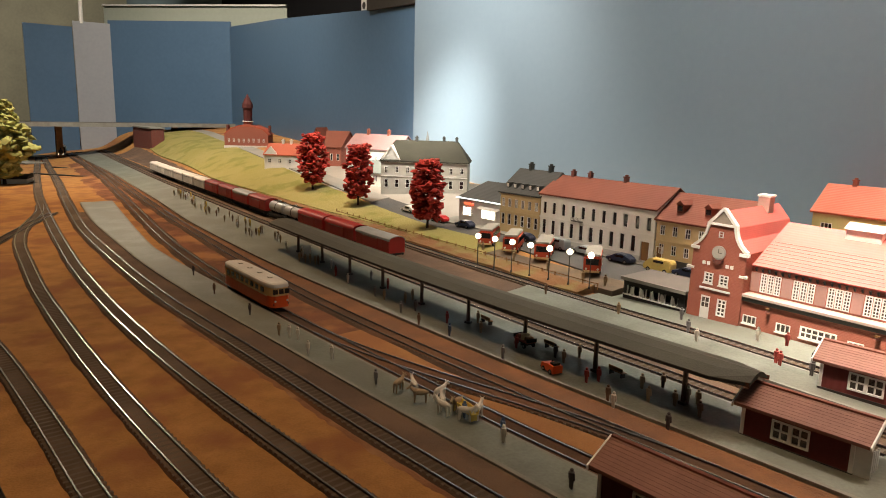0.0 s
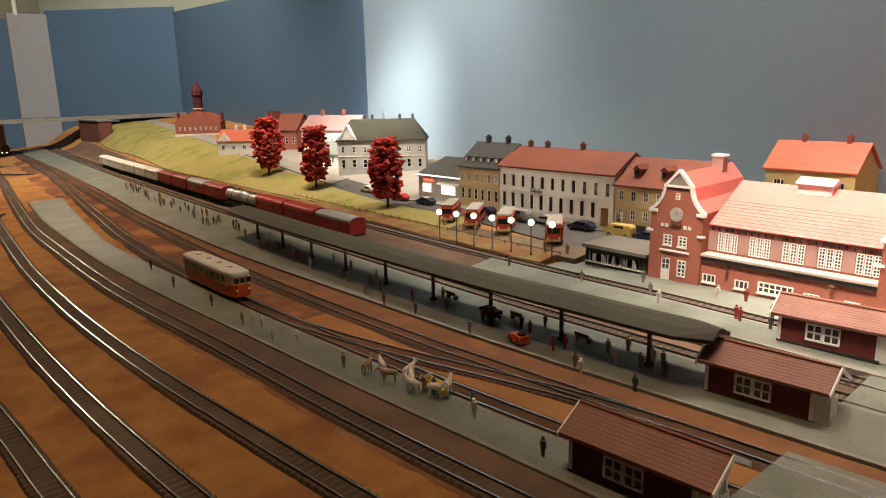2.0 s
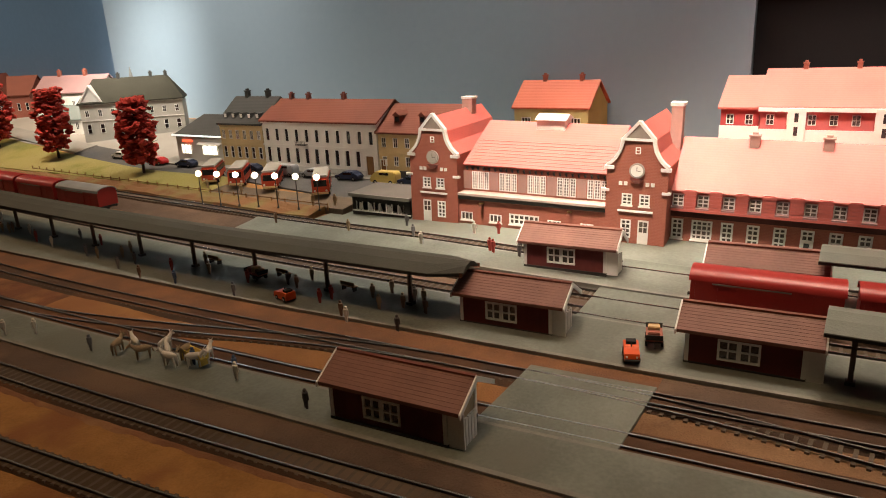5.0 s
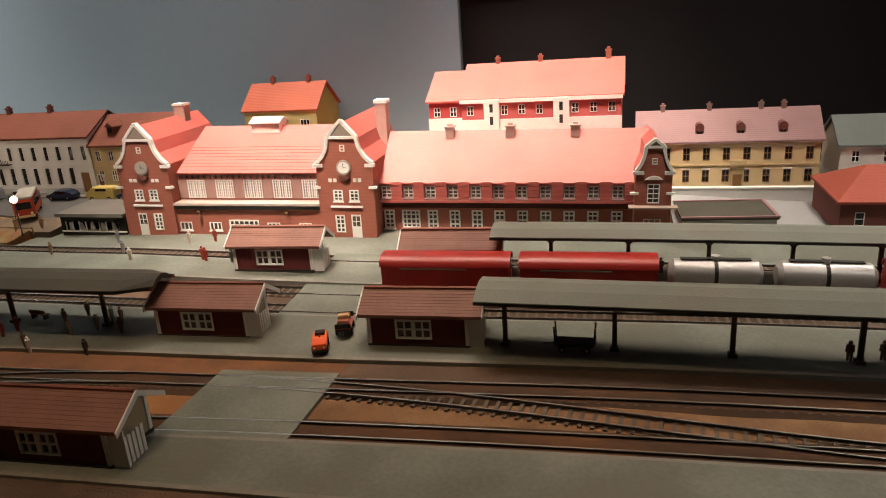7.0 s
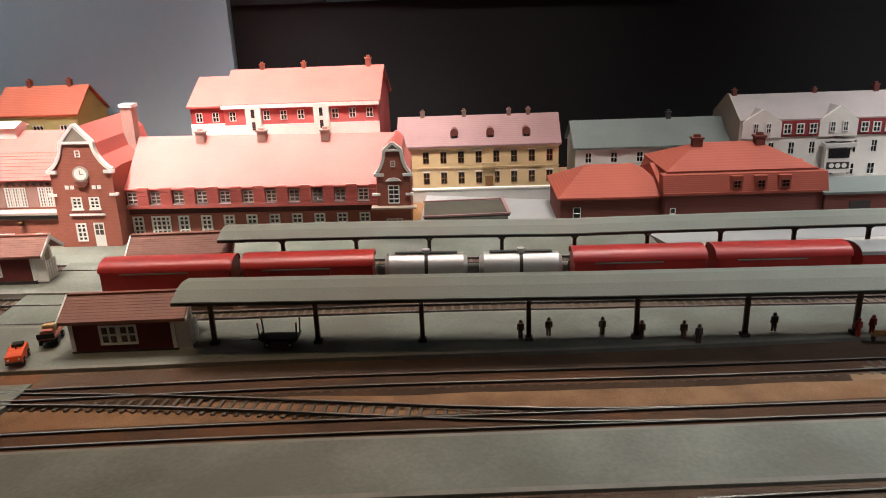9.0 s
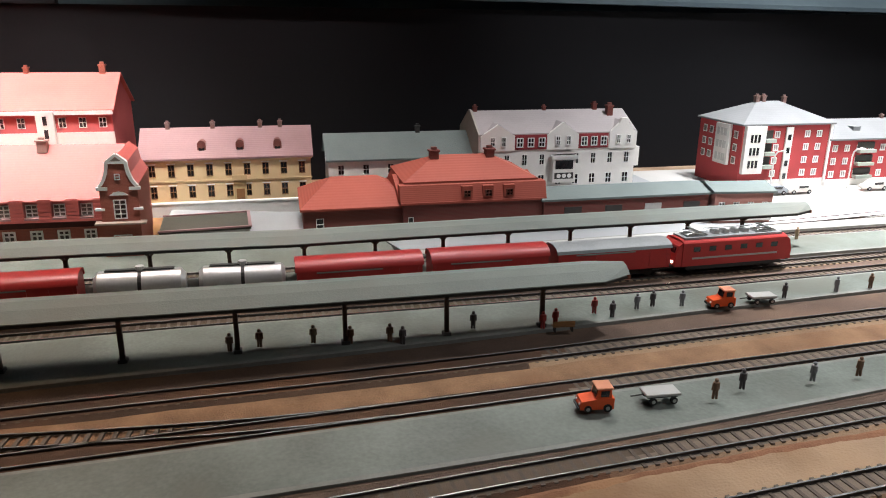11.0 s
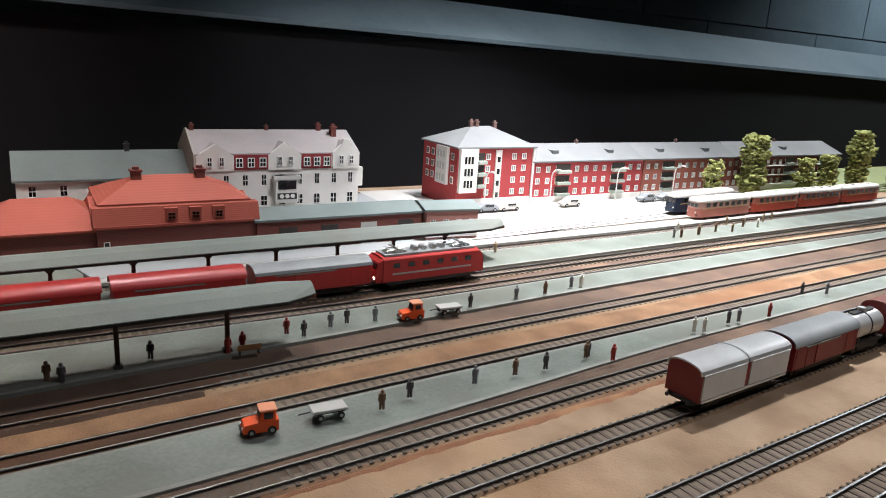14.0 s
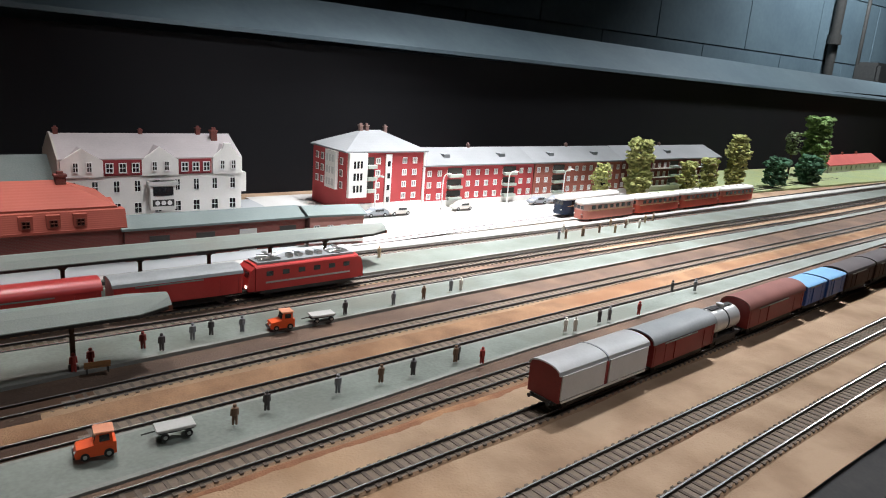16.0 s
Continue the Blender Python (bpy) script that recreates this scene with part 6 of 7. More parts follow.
def canopy(label, fx, y0, y1, spacing, first, width=0.05, height=0.050, zf=gz, roof=CANOPY):
    """A butterfly roof on single posts along a platform, from y0 down to y1."""
    c = thing("platform_canopy", label, "canopy", pose(0, 0, 0), "platform canopies")
    n = int((y0 - y1) / 0.03)
    rows, under = [], []
    for j in range(n + 1):
        y = y0 + (y1 - y0) * j / n
        x, z = fx(y), zf(fx(y), y) + 0.006 + height
        e = min(1, min(y0 - y, y - y1) / 0.03)
        w = width * (0.5 + 0.5 * math.sqrt(max(0, e)) if y - y1 < 0.03 else 1)
        rows.append([(x - w, y, z - 0.001), (x - w, y, z + 0.001), (x - w * 0.5, y, z + 0.0065), (x, y, z + 0.0085), (x + w * 0.5, y, z + 0.0065), (x + w, y, z + 0.001), (x + w, y, z - 0.001), (x, y, z + 0.004), (x - w, y, z - 0.001)])
    bm = ribbon(bmesh.new(), rows)
    for end in (rows[0], rows[-1]):
        bm.faces.new([bm.verts.new(p) for p in end[:-1]])
    part("roof", bm, roof, c)
    bm = bmesh.new()
    ribbon(bm, [[(r[0][0] - 0.0004, r[0][1], r[0][2] - 0.0012), (r[0][0] - 0.0004, r[0][1], r[0][2] + 0.0012)] for r in rows])
    bmesh.ops.solidify(bm, geom=bm.faces[:], thickness=0.0006)
    part("fascia", bm, IRON, c)
    bm = bmesh.new()
    for off in (-width * 0.6, width * 0.6):
        ribbon(bm, [[(fx(r[0][1]) + off - 0.001, r[0][1], r[0][2] - 0.002), (fx(r[0][1]) + off + 0.001, r[0][1], r[0][2] - 0.002), (fx(r[0][1]) + off + 0.001, r[0][1], r[0][2] + 0.002)] for r in rows])
    part("purlin", bm, mat("brown_beam", (0.16, 0.06, 0.035)), c)
    y = first
    while y > y1 + 0.02:
        x = fx(y)
        z = zf(x, y) + 0.006
        p = part("post", B(-0.0019, 0.0019, -0.0019, 0.0019, 0, height + 0.003, bevel=0.0004), POST, c, at=pose(x, y, z))
        part("foot", B(-0.0035, 0.0035, -0.0035, 0.0035, 0, 0.003), IRON, p)
        for s in (-1, 1):
            b = bmesh.new()
            prism(b, [(s * 0.0015, height - 0.013), (s * 0.0015, height - 0.010), (s * 0.008, height - 0.0015), (s * 0.016, height), (s * 0.016, height - 0.002), (s * 0.010, height - 0.0045), (s * 0.005, height - 0.009)], "x", -0.001, 0.001)
            part("bracket", b, POST, p)
            b = bmesh.new()
            prism(b, [(s * 0.0015, height - 0.012), (s * 0.0015, height - 0.008), (s * width * 0.75, height + 0.0015), (s * width * 0.75, height - 0.001)], "y", -0.001, 0.001)
            part("arm", b, POST, p)
        y -= spacing
    return c


# dark olive felt; the weaker light on this roof is also put into its colour
canopy("long grey felt canopy on dark iron posts, island platform", lambda y: tx("middle_2", y) * 0.38 + tx("middle_3", y) * 0.62, 1.36, 0.345, 0.108, 1.28, 0.029, 0.047, roof=DARKFELT)
canopy("grey felt canopy on dark iron posts beside the hut", lambda y: 0.714 - 0.006 * y, 0.042, -0.592, 0.0895, 0.022, 0.028, 0.049)
canopy("grey felt canopy on dark iron posts, second platform", lambda y: (tx("main", y) + tx("station_track", y)) / 2 + 0.008, 0.058, -0.935, 0.077, 0.0, 0.025, 0.046)

fh = house("farmhouse", "long low white farmhouse with pink tile roof on the meadow", (1.29, -3.13, 0.003), 3, 0.52, 0.09, 0.028, 0.028, WHITE, REDTILE, rows=[(0.008, 0.012, 0.009, 11, 2, 2)], chim=((0.10, 0.045, 0.8), (0.22, 0.045, 0.8), (0.36, 0.045, 0.8)))


# ---- rolling stock ----
def on_track(name, y, length, xf=None):
    """The pose on a track's rails, local x running along it towards smaller y, with its middle at y."""
    f = xf or (lambda v: tx(name, v))
    a, b = f(y + length / 2), f(y - length / 2)
    za, zb = gz(a, y + length / 2), gz(b, y - length / 2)
    d = Vector((b - a, -length, zb - za)).normalized()
    side = Vector((0, 0, 1)).cross(d).normalized()
    up = d.cross(side)
    m = Matrix((d, side, up)).transposed().to_4x4()
    m.translation = Vector(((a + b) / 2, y, (za + zb) / 2 + 0.0041))
    return m


WHEEL = None


def wheelset(parent, x, n=1):
    global WHEEL
    if WHEEL is None:
        bm = bmesh.new()
        for s in (-1, 1):
            tube(bm, (0, s * 0.0072, 0.0055), (0, s * 0.0092, 0.0055), 0.0055, n=14)
        tube(bm, (0, -0.0072, 0.0055), (0, 0.0072, 0.0055), 0.0012, n=8)
        WHEEL = finish("wheelset", bm, CHASSIS)
    part("wheelset", WHEEL, None, parent, at=Matrix.Translation((x, 0, 0)))


def underframe(w, L, width=0.030):
    bm = B(-L / 2, L / 2, -width * 0.42, width * 0.42, 0.0085, 0.0118)
    for s in (-1, 1):
        box(bm, -L * 0.36, L * 0.36, s * width * 0.40 - 0.0008, s * width * 0.40 + 0.0008, 0.0045, 0.0086)
    part("underframe", bm, CHASSIS, w)
    bm = bmesh.new()
    for s in (-1, 1):
        for e in (-1, 1):
            tube(bm, (e * L / 2, s * 0.010, 0.0105), (e * (L / 2 + 0.004), s * 0.010, 0.0105), 0.0009, 0.0019, 10)
    part("buffers", bm, CHASSIS, w)
    for x in (-L * 0.33, L * 0.33):
        wheelset(w, x)


def arc_profile(wd, z0, z1, rise, n=9):
    pts = [(-wd / 2, z0), (-wd / 2, z1)]
    for i in range(1, n):
        a = math.pi * (1 - i / n)
        pts.append((wd / 2 * math.cos(a), z1 + rise * math.sin(a) ** 0.8))
    return pts + [(wd / 2, z1), (wd / 2, z0)]


def van(label, m, L, side, roof, rise=0.008, two=False, doors=True, height=0.034, wd=0.034, group="goods train"):
    w = thing("goods_wagon", label, "wagon", m, group)
    underframe(w, L)
    body = PR(arc_profile(wd, 0.0118, height, rise), "x", -L / 2 + 0.0015, L / 2 - 0.0015)
    part("body", body, side, w, smooth=True)
    rp = arc_profile(wd + 0.0014, height - 0.001, height, rise + 0.0008)
    inner = arc_profile(wd - 0.001, height - 0.001, height - 0.0002, rise - 0.0004)
    part("roof", PR(rp[1:-1] + inner[1:-1][::-1], "x", -L / 2, L / 2), roof, w, smooth=True)
    if doors:
        for s in (-1, 1):
            d = part("sliding_door", B(-L * 0.17, L * 0.17, s * (wd / 2 + 0.0004) - 0.0005, s * (wd / 2 + 0.0004) + 0.0005, 0.013, height - 0.002), side, w)
            part("door_rail", B(-L * 0.34, L * 0.17, s * (wd / 2 + 0.0008) - 0.0004, s * (wd / 2 + 0.0008) + 0.0004, height - 0.0022, height - 0.0010), KERB, d)
            for k in range(7):
                x = -L * 0.46 + k * L * 0.1533
                part("rib", B(x - 0.0005, x + 0.0005, s * (wd / 2 + 0.0001) - 0.0003, s * (wd / 2 + 0.0001) + 0.0003, 0.0125, height - 0.0025), side, w)
    if two:
        for s in (-1, 1):
            for k in (0, 1):
                x0, x1 = (-L / 2 + 0.003, -0.003) if k == 0 else (0.003, L / 2 - 0.003)
                part("sliding_wall", B(x0, x1, s * (wd / 2 + 0.0006) - 0.0006, s * (wd / 2 + 0.0006) + 0.0006, 0.0145, height), mat("pale_aluminium_paint", (0.60, 0.60, 0.58), (0.52, 0.52, 0.50), 40, 0.4, 0.05), w, "silver sliding wall")
            part("sole_bar", B(-L / 2 + 0.004, L / 2 - 0.004, s * (wd / 2 + 0.0008) - 0.0007, s * (wd / 2 + 0.0008) + 0.0007, 0.0118, 0.0135), WAGONWHITE, w)
        part("roof_seam", PR(arc_profile(wd + 0.003, height - 0.001, height, rise + 0.0014)[1:-1] + arc_profile(wd + 0.0015, height - 0.001, height, rise + 0.0009)[1:-1][::-1], "x", -0.0009, 0.0009), GREYROOF, w)
    return w


def tank(label, m, L, material, group="goods train"):
    w = thing("tank_wagon", label, "wagon", m, group)
    underframe(w, L)
    bm = TU((-L / 2 + 0.006, 0, 0.0262), (L / 2 - 0.006, 0, 0.0262), 0.0135, n=22)
    tube(bm, (-L / 2 + 0.002, 0, 0.0262), (-L / 2 + 0.006, 0, 0.0262), 0.009, 0.0135, 22)
    tube(bm, (L / 2 - 0.006, 0, 0.0262), (L / 2 - 0.002, 0, 0.0262), 0.0135, 0.009, 22)
    part("tank", bm, material, w, smooth=True)
    part("dome", TU((0, 0, 0.038), (0, 0, 0.044), 0.004, n=14), material, w)
    part("walkway", B(-L * 0.36, L * 0.36, -0.003, 0.003, 0.0402, 0.041), CHASSIS, w)
    part("stripe", TU((-L * 0.02, 0, 0.0262), (L * 0.02, 0, 0.0262), 0.01375, n=22), CHASSIS, w)
    for x in (-L * 0.3, L * 0.3):
        part("saddle", B(x - 0.002, x + 0.002, -0.011, 0.011, 0.0118, 0.018), CHASSIS, w)
    return w


def locomotive(m):
    L = 0.150
    w = thing("electric_locomotive", "red electric locomotive with grey roof and two pantographs", "locomotive", m, "goods train")
    underframe(w, L, 0.032)
    prof = arc_profile(0.0345, 0.0105, 0.037, 0.003)
    part("body", PR([(y, z) for y, z in prof], "x", -L / 2 + 0.008, L / 2 - 0.008), LOCORED, w)
    for s in (-1, 1):
        a, b = s * (L / 2 - 0.0082), s * L / 2
        part("cab_nose", PR([(a, 0.0105), (b, 0.0105), (b, 0.022), (b - s * 0.003, 0.034), (a, 0.038)], "y", -0.016, 0.016), LOCORED, w)
        for y in (-0.0075, 0.0075):
            part("cab_window", B(min(b - s * 0.0035, b - s * 0.0008), max(b - s * 0.0035, b - s * 0.0008), y - 0.0045, y + 0.0045, 0.0255, 0.032), GLASS, w)
            lt = part("headlight", TU((b - s * 0.001, y * 1.3, 0.015), (b + s * 0.0008, y * 1.3, 0.015), 0.0017, n=12), GLOBE, w, "lit round headlight")
    for sd in (-1, 1):
        for k in range(6):
            x = -0.05 + k * 0.02
            part("side_window", B(x - 0.0042, x + 0.0042, sd * 0.01735 - 0.0003, sd * 0.01735 + 0.0003, 0.027, 0.0325), GLASS, w)
        part("grille", B(-0.055, 0.055, sd * 0.0174 - 0.0003, sd * 0.0174 + 0.0003, 0.0185, 0.0205), CHROME, w)
        part("skirt", B(-0.062, 0.062, sd * 0.0172 - 0.0005, sd * 0.0172 + 0.0005, 0.007, 0.0105), CHASSIS, w)
    part("roof_deck", B(-L / 2 + 0.012, L / 2 - 0.012, -0.012, 0.012, 0.0395, 0.0418), GREYROOF, w)
    for x in (-0.045, 0.045):
        p = part("pantograph", B(x - 0.013, x + 0.013, -0.0075, 0.0075, 0.0425, 0.0434), CHROME, w, "folded metal pantograph")
        for y in (-0.006, 0.006):
            part("arm", TU((x - 0.012, y, 0.044), (x + 0.012, y * 0.6, 0.0475), 0.0006, n=6), CHROME, p)
            part("arm", TU((x + 0.012, y, 0.044), (x - 0.012, y * 0.6, 0.0475), 0.0006, n=6), CHROME, p)
            part("insulator", TU((x + 0.008, y, 0.0405), (x + 0.008, y, 0.0435), 0.0011, n=8), WHITE, p)
        part("shoe", B(x - 0.002, x + 0.002, -0.0125, 0.0125, 0.0472, 0.048), CHROME, p)
    for x in (-0.018, -0.006, 0.008, 0.02):
        part("roof_box", B(x - 0.003, x + 0.003, -0.005, 0.005, 0.0418, 0.0458), CHROME, w)
    part("bus_bar", TU((-0.03, 0.004, 0.0475), (0.03, 0.004, 0.0475), 0.0006, n=6), CHROME, w)
    return w


# red goods train on the main track, nose at the canopy end
yy = -0.86
L = 0.150
locomotive(on_track("main", yy + L / 2, L))
yy += L + 0.006
TRAIN = [("grey", 0.135), ("red", 0.128), ("red", 0.128), ("tank", 0.085), ("tank", 0.085), ("red", 0.128), ("red", 0.128), (None, 0.92)]
TRAIN += [("grey2", 0.128), ("red", 0.128), ("red", 0.128), ("tank", 0.085), ("tank", 0.085), ("oxide", 0.12), ("grey2", 0.12), ("oxide", 0.12), ("oxide", 0.12)] + [("white", 0.115)] * 6
for kind, L in TRAIN:
    if kind is None:
        yy += L
        continue
    m = on_track("main", yy + L / 2, L)
    if kind == "grey":
        van("dark red goods van with grey curved roof", m, L, LOCORED, GREYROOF, 0.007)
    elif kind in ("red", "red2"):
        van("bright red goods van with red curved roof", m, L, TRAINRED, TRAINRED, 0.009)
    elif kind == "oxide":
        van("red goods van with dull red roof", m, L, TRAINRED, OXIDE, 0.008)
    elif kind == "grey2":
        van("red goods van with pale grey roof", m, L, TRAINRED, GREYROOF, 0.008)
    elif kind == "white":
        van("off-white goods van with white roof", m, L, WAGONWHITE, WAGONWHITE, 0.007)
    elif kind == "tank":
        tank("silver tank wagon with dark dome walkway", m, L, SILVER)
    yy += L + 0.008

# standing goods wagons on the front siding
yy = -0.817
for kind, L in (("slide", 0.128), ("ox", 0.118), ("tank", 0.062), ("red", 0.15), ("blue", 0.062), ("blue", 0.062), ("dark", 0.11), ("dark", 0.11), ("ox", 0.12), ("dark", 0.11), ("ox", 0.12)):
    m = on_track("front_3", yy - L / 2, L)
    if kind == "slide":
        van("silver sliding-wall wagon with dark red ends", m, L, OXIDE, SILVER, 0.007, two=True, doors=False, height=0.036, wd=0.033, group="standing wagons")
    elif kind == "ox":
        van("dark red covered wagon with grey curved roof", m, L, OXIDE, GREYROOF, 0.009, group="standing wagons")
    elif kind == "red":
        van("long dark red covered wagon with brown-red roof", m, L, OXIDE, mat("dull_brown_roof", (0.2, 0.08, 0.065)), 0.010, group="standing wagons")
    elif kind == "tank":
        tank("short silver tank wagon with dark lettering", m, L, SILVER, "standing wagons")
    elif kind == "blue":
        van("short bright blue wagon with flat blue top", m, L, BLUEPAINT, mat("pale_blue_wagon_top", (0.16, 0.33, 0.52)), 0.002, height=0.036, group="standing wagons")
    else:
        van("dark brown covered wagon with dark roof", m, L, mat("dark_brown_paint", (0.06, 0.03, 0.025)), mat("dark_wagon_roof", (0.09, 0.075, 0.075)), 0.006, group="standing wagons")
    yy -= L + 0.006


def railcar(label, m, L, low, high, roof, group="", wd=0.033, vents=True, band=0.0225):
    w = thing("railcar", label, "railcar", m, group)
    underframe(w, L * 0.94)
    n = 8

    def shell(z0, z1, mt, name, inset=0.0, top=False):
        ring0, ring1 = [], []
        bm = bmesh.new()
        pts = []
        for k in range(40):
            a = 2 * math.pi * k / 40
            cx, cy = math.cos(a), math.sin(a)
            px = math.copysign(abs(cx) ** 0.28, cx) * (L / 2 - inset)
            py = math.copysign(abs(cy) ** 0.42, cy) * (wd / 2 - inset)
            pts.append((px, py))
        if top:
            levels = [(1.0, z0), (0.995, z0 + (z1 - z0) * 0.35), (0.95, z0 + (z1 - z0) * 0.75), (0.80, z1), (0.4, z1 + 0.0006)]
        else:
            levels = [(1.0, z0), (1.0, z1)]
        last = None
        for f, z in levels:
            cur = [bm.verts.new((p[0] - math.copysign((1 - f) * wd * 0.6, p[0]) if abs(p[0]) > L * 0.3 else p[0], p[1] * f, z)) for p in pts]
            if last:
                for i in range(40):
                    bm.faces.new((last[i], last[(i + 1) % 40], cur[(i + 1) % 40], cur[i]))
            else:
                bm.faces.new(cur)
            last = cur
        bm.faces.new(last)
        return part(name, bm, mt, w, smooth=False)

    shell(0.006, band, low, "lower_body")
    shell(band, 0.0345, high, "upper_body", 0.0001)
    shell(0.0345, 0.041, roof, "roof", -0.0003, True)
    k = int(L * 0.8 / 0.017)
    for s in (-1, 1):
        for i in range(k):
            x = -L * 0.40 + L * 0.80 * (i + 0.5) / k
            part("side_window", B(x - 0.005, x + 0.005, s * (wd / 2 + 0.0001) - 0.0004, s * (wd / 2 + 0.0001) + 0.0004, band + 0.003, 0.0325), GLASS, w)
        part("stripe", B(-L * 0.44, L * 0.44, s * (wd / 2 + 0.0002) - 0.0003, s * (wd / 2 + 0.0002) + 0.0003, band - 0.0006, band + 0.0008), CREAMPAINT, w)
    for e in (-1, 1):
        for y in (-0.0085, 0.0, 0.0085):
            part("cab_window", B(e * (L / 2 - 0.0002) - 0.0006, e * (L / 2 - 0.0002) + 0.0006, y - 0.0035, y + 0.0035, band + 0.003, 0.0325), GLASS, w)
        for y in (-0.009, 0.009):
            part("headlight", TU((e * (L / 2 - 0.001), y, 0.0155), (e * (L / 2 + 0.0006), y, 0.0155), 0.0014, n=10), TRIM, w)
    if vents:
        for i in range(4):
            x = -L * 0.3 + i * L * 0.2
            part("roof_vent", B(x - 0.003, x + 0.003, -0.003, 0.003, 0.0412, 0.0432), roof, w)
    return w


railcar("orange railcar with cream window band and pale roof", on_track("middle_1", 1.035, 0.185), 0.185, ORANGE, mat("orange_cream_paint", (0.80, 0.52, 0.24)), WAGONWHITE)
sx = lambda y: 0.995 - 0.045 * (y + 1.3)
yy = -1.448
for i in range(4):
    L = 0.165
    railcar("orange-red and cream railcar coach with off-white roof" if i else "faded salmon railcar coach with pale roof", on_track("", yy - L / 2, L, sx), L, mat("orange_red_paint", (0.58, 0.085, 0.045)) if i else mat("pale_salmon_paint", (0.60, 0.22, 0.17)), mat("salmon_band", (0.60, 0.20, 0.14)) if i else mat("pale_salmon_band", (0.66, 0.40, 0.34)), WAGONWHITE, "railcar set")
    yy -= L + 0.004
sx2 = lambda y: 1.045 - 0.10 * (y + 1.4)
railcar("navy blue passenger coach with white roof", on_track("", -1.54, 0.20, sx2), 0.20, NAVY, NAVY, WAGONWHITE, wd=0.032)
# distant steam engine at the far end
m = on_track("", 4.16, 0.16, lambda y: 0.795 + 0.22 * (y - 4.16))
se = thing("steam_locomotive", "black steam locomotive standing far down the yard", "locomotive", m)
underframe(se, 0.15)
part("boiler", TU((-0.02, 0, 0.026), (0.072, 0, 0.026), 0.0105, n=18), CHASSIS, se)
part("cab", B(-0.045, -0.02, -0.016, 0.016, 0.0118, 0.042), CHASSIS, se)
part("tender", B(-0.078, -0.048, -0.015, 0.015, 0.0118, 0.034), CHASSIS, se)
part("funnel", TU((0.06, 0, 0.036), (0.06, 0, 0.046), 0.003, 0.004, 10), CHASSIS, se)
for y in (-0.01, 0.01):
    part("headlight", TU((0.073, y, 0.014), (0.076, y, 0.014), 0.002, n=10), GLOBE, se)
tank("grey tank wagon far down the yard", on_track("", 4.33, 0.11, lambda y: 0.795 + 0.22 * (y - 4.16)), 0.11, SILVER)


# ---- road vehicles ----
def wheel_pair(parent, x, w, r):
    for s in (-1, 1):
        wl = part("wheel", TU((x, s * w - 0.0012, r), (x, s * w + 0.0012, r), r, n=14), TYRE, parent)
        part("hub", TU((x, s * (w + 0.0011), r), (x, s * (w + 0.0016), r), r * 0.5, n=10), CHROME, wl)


def tractor(label, m, driver=False):
    t = thing("platform_tractor", label, "tractor", m @ Matrix.Scale(0.68, 4), "platform tractors")
    part("body", PR([(-0.017, 0.003), (0.019, 0.003), (0.020, 0.007), (0.018, 0.0125), (0.004, 0.0145), (0.002, 0.0155), (-0.017, 0.0155)], "y", -0.0092, 0.0092), ORANGE, t)
    if not driver:
        part("cab", PR([(-0.014, 0.0155), (0.003, 0.0155), (0.0005, 0.0255), (-0.0135, 0.0255)], "y", -0.0088, 0.0088), ORANGE, t)
        part("cab_roof", B(-0.0155, 0.0025, -0.0098, 0.0098, 0.0256, 0.0275, bevel=0.0006), mat("pale_orange_top", (0.68, 0.28, 0.16)), t)
        part("windscreen", PR([(0.0022, 0.0175), (0.0032, 0.0165), (0.0015, 0.0245), (0.0006, 0.0245)], "y", -0.0070, 0.0070), GLASS, t)
        for s in (-1, 1):
            part("side_window", B(-0.011, -0.002, s * 0.0089 - 0.0003, s * 0.0089 + 0.0003, 0.0175, 0.0242), GLASS, t)
    else:
        part("seat", B(-0.014, -0.004, -0.006, 0.006, 0.0155, 0.019), TYRE, t)
        part("steering_column", TU((0.002, 0, 0.0145), (-0.001, 0, 0.0205), 0.0008), CHASSIS, t)
    part("bumper", B(0.0195, 0.0215, -0.009, 0.009, 0.0035, 0.006), CHASSIS, t)
    for s in (-1, 1):
        part("headlight", TU((0.0185, s * 0.006, 0.009), (0.0205, s * 0.006, 0.009), 0.0012, n=10), TRIM, t)
    wheel_pair(t, 0.011, 0.009, 0.004)
    wheel_pair(t, -0.010, 0.009, 0.0045)
    return t


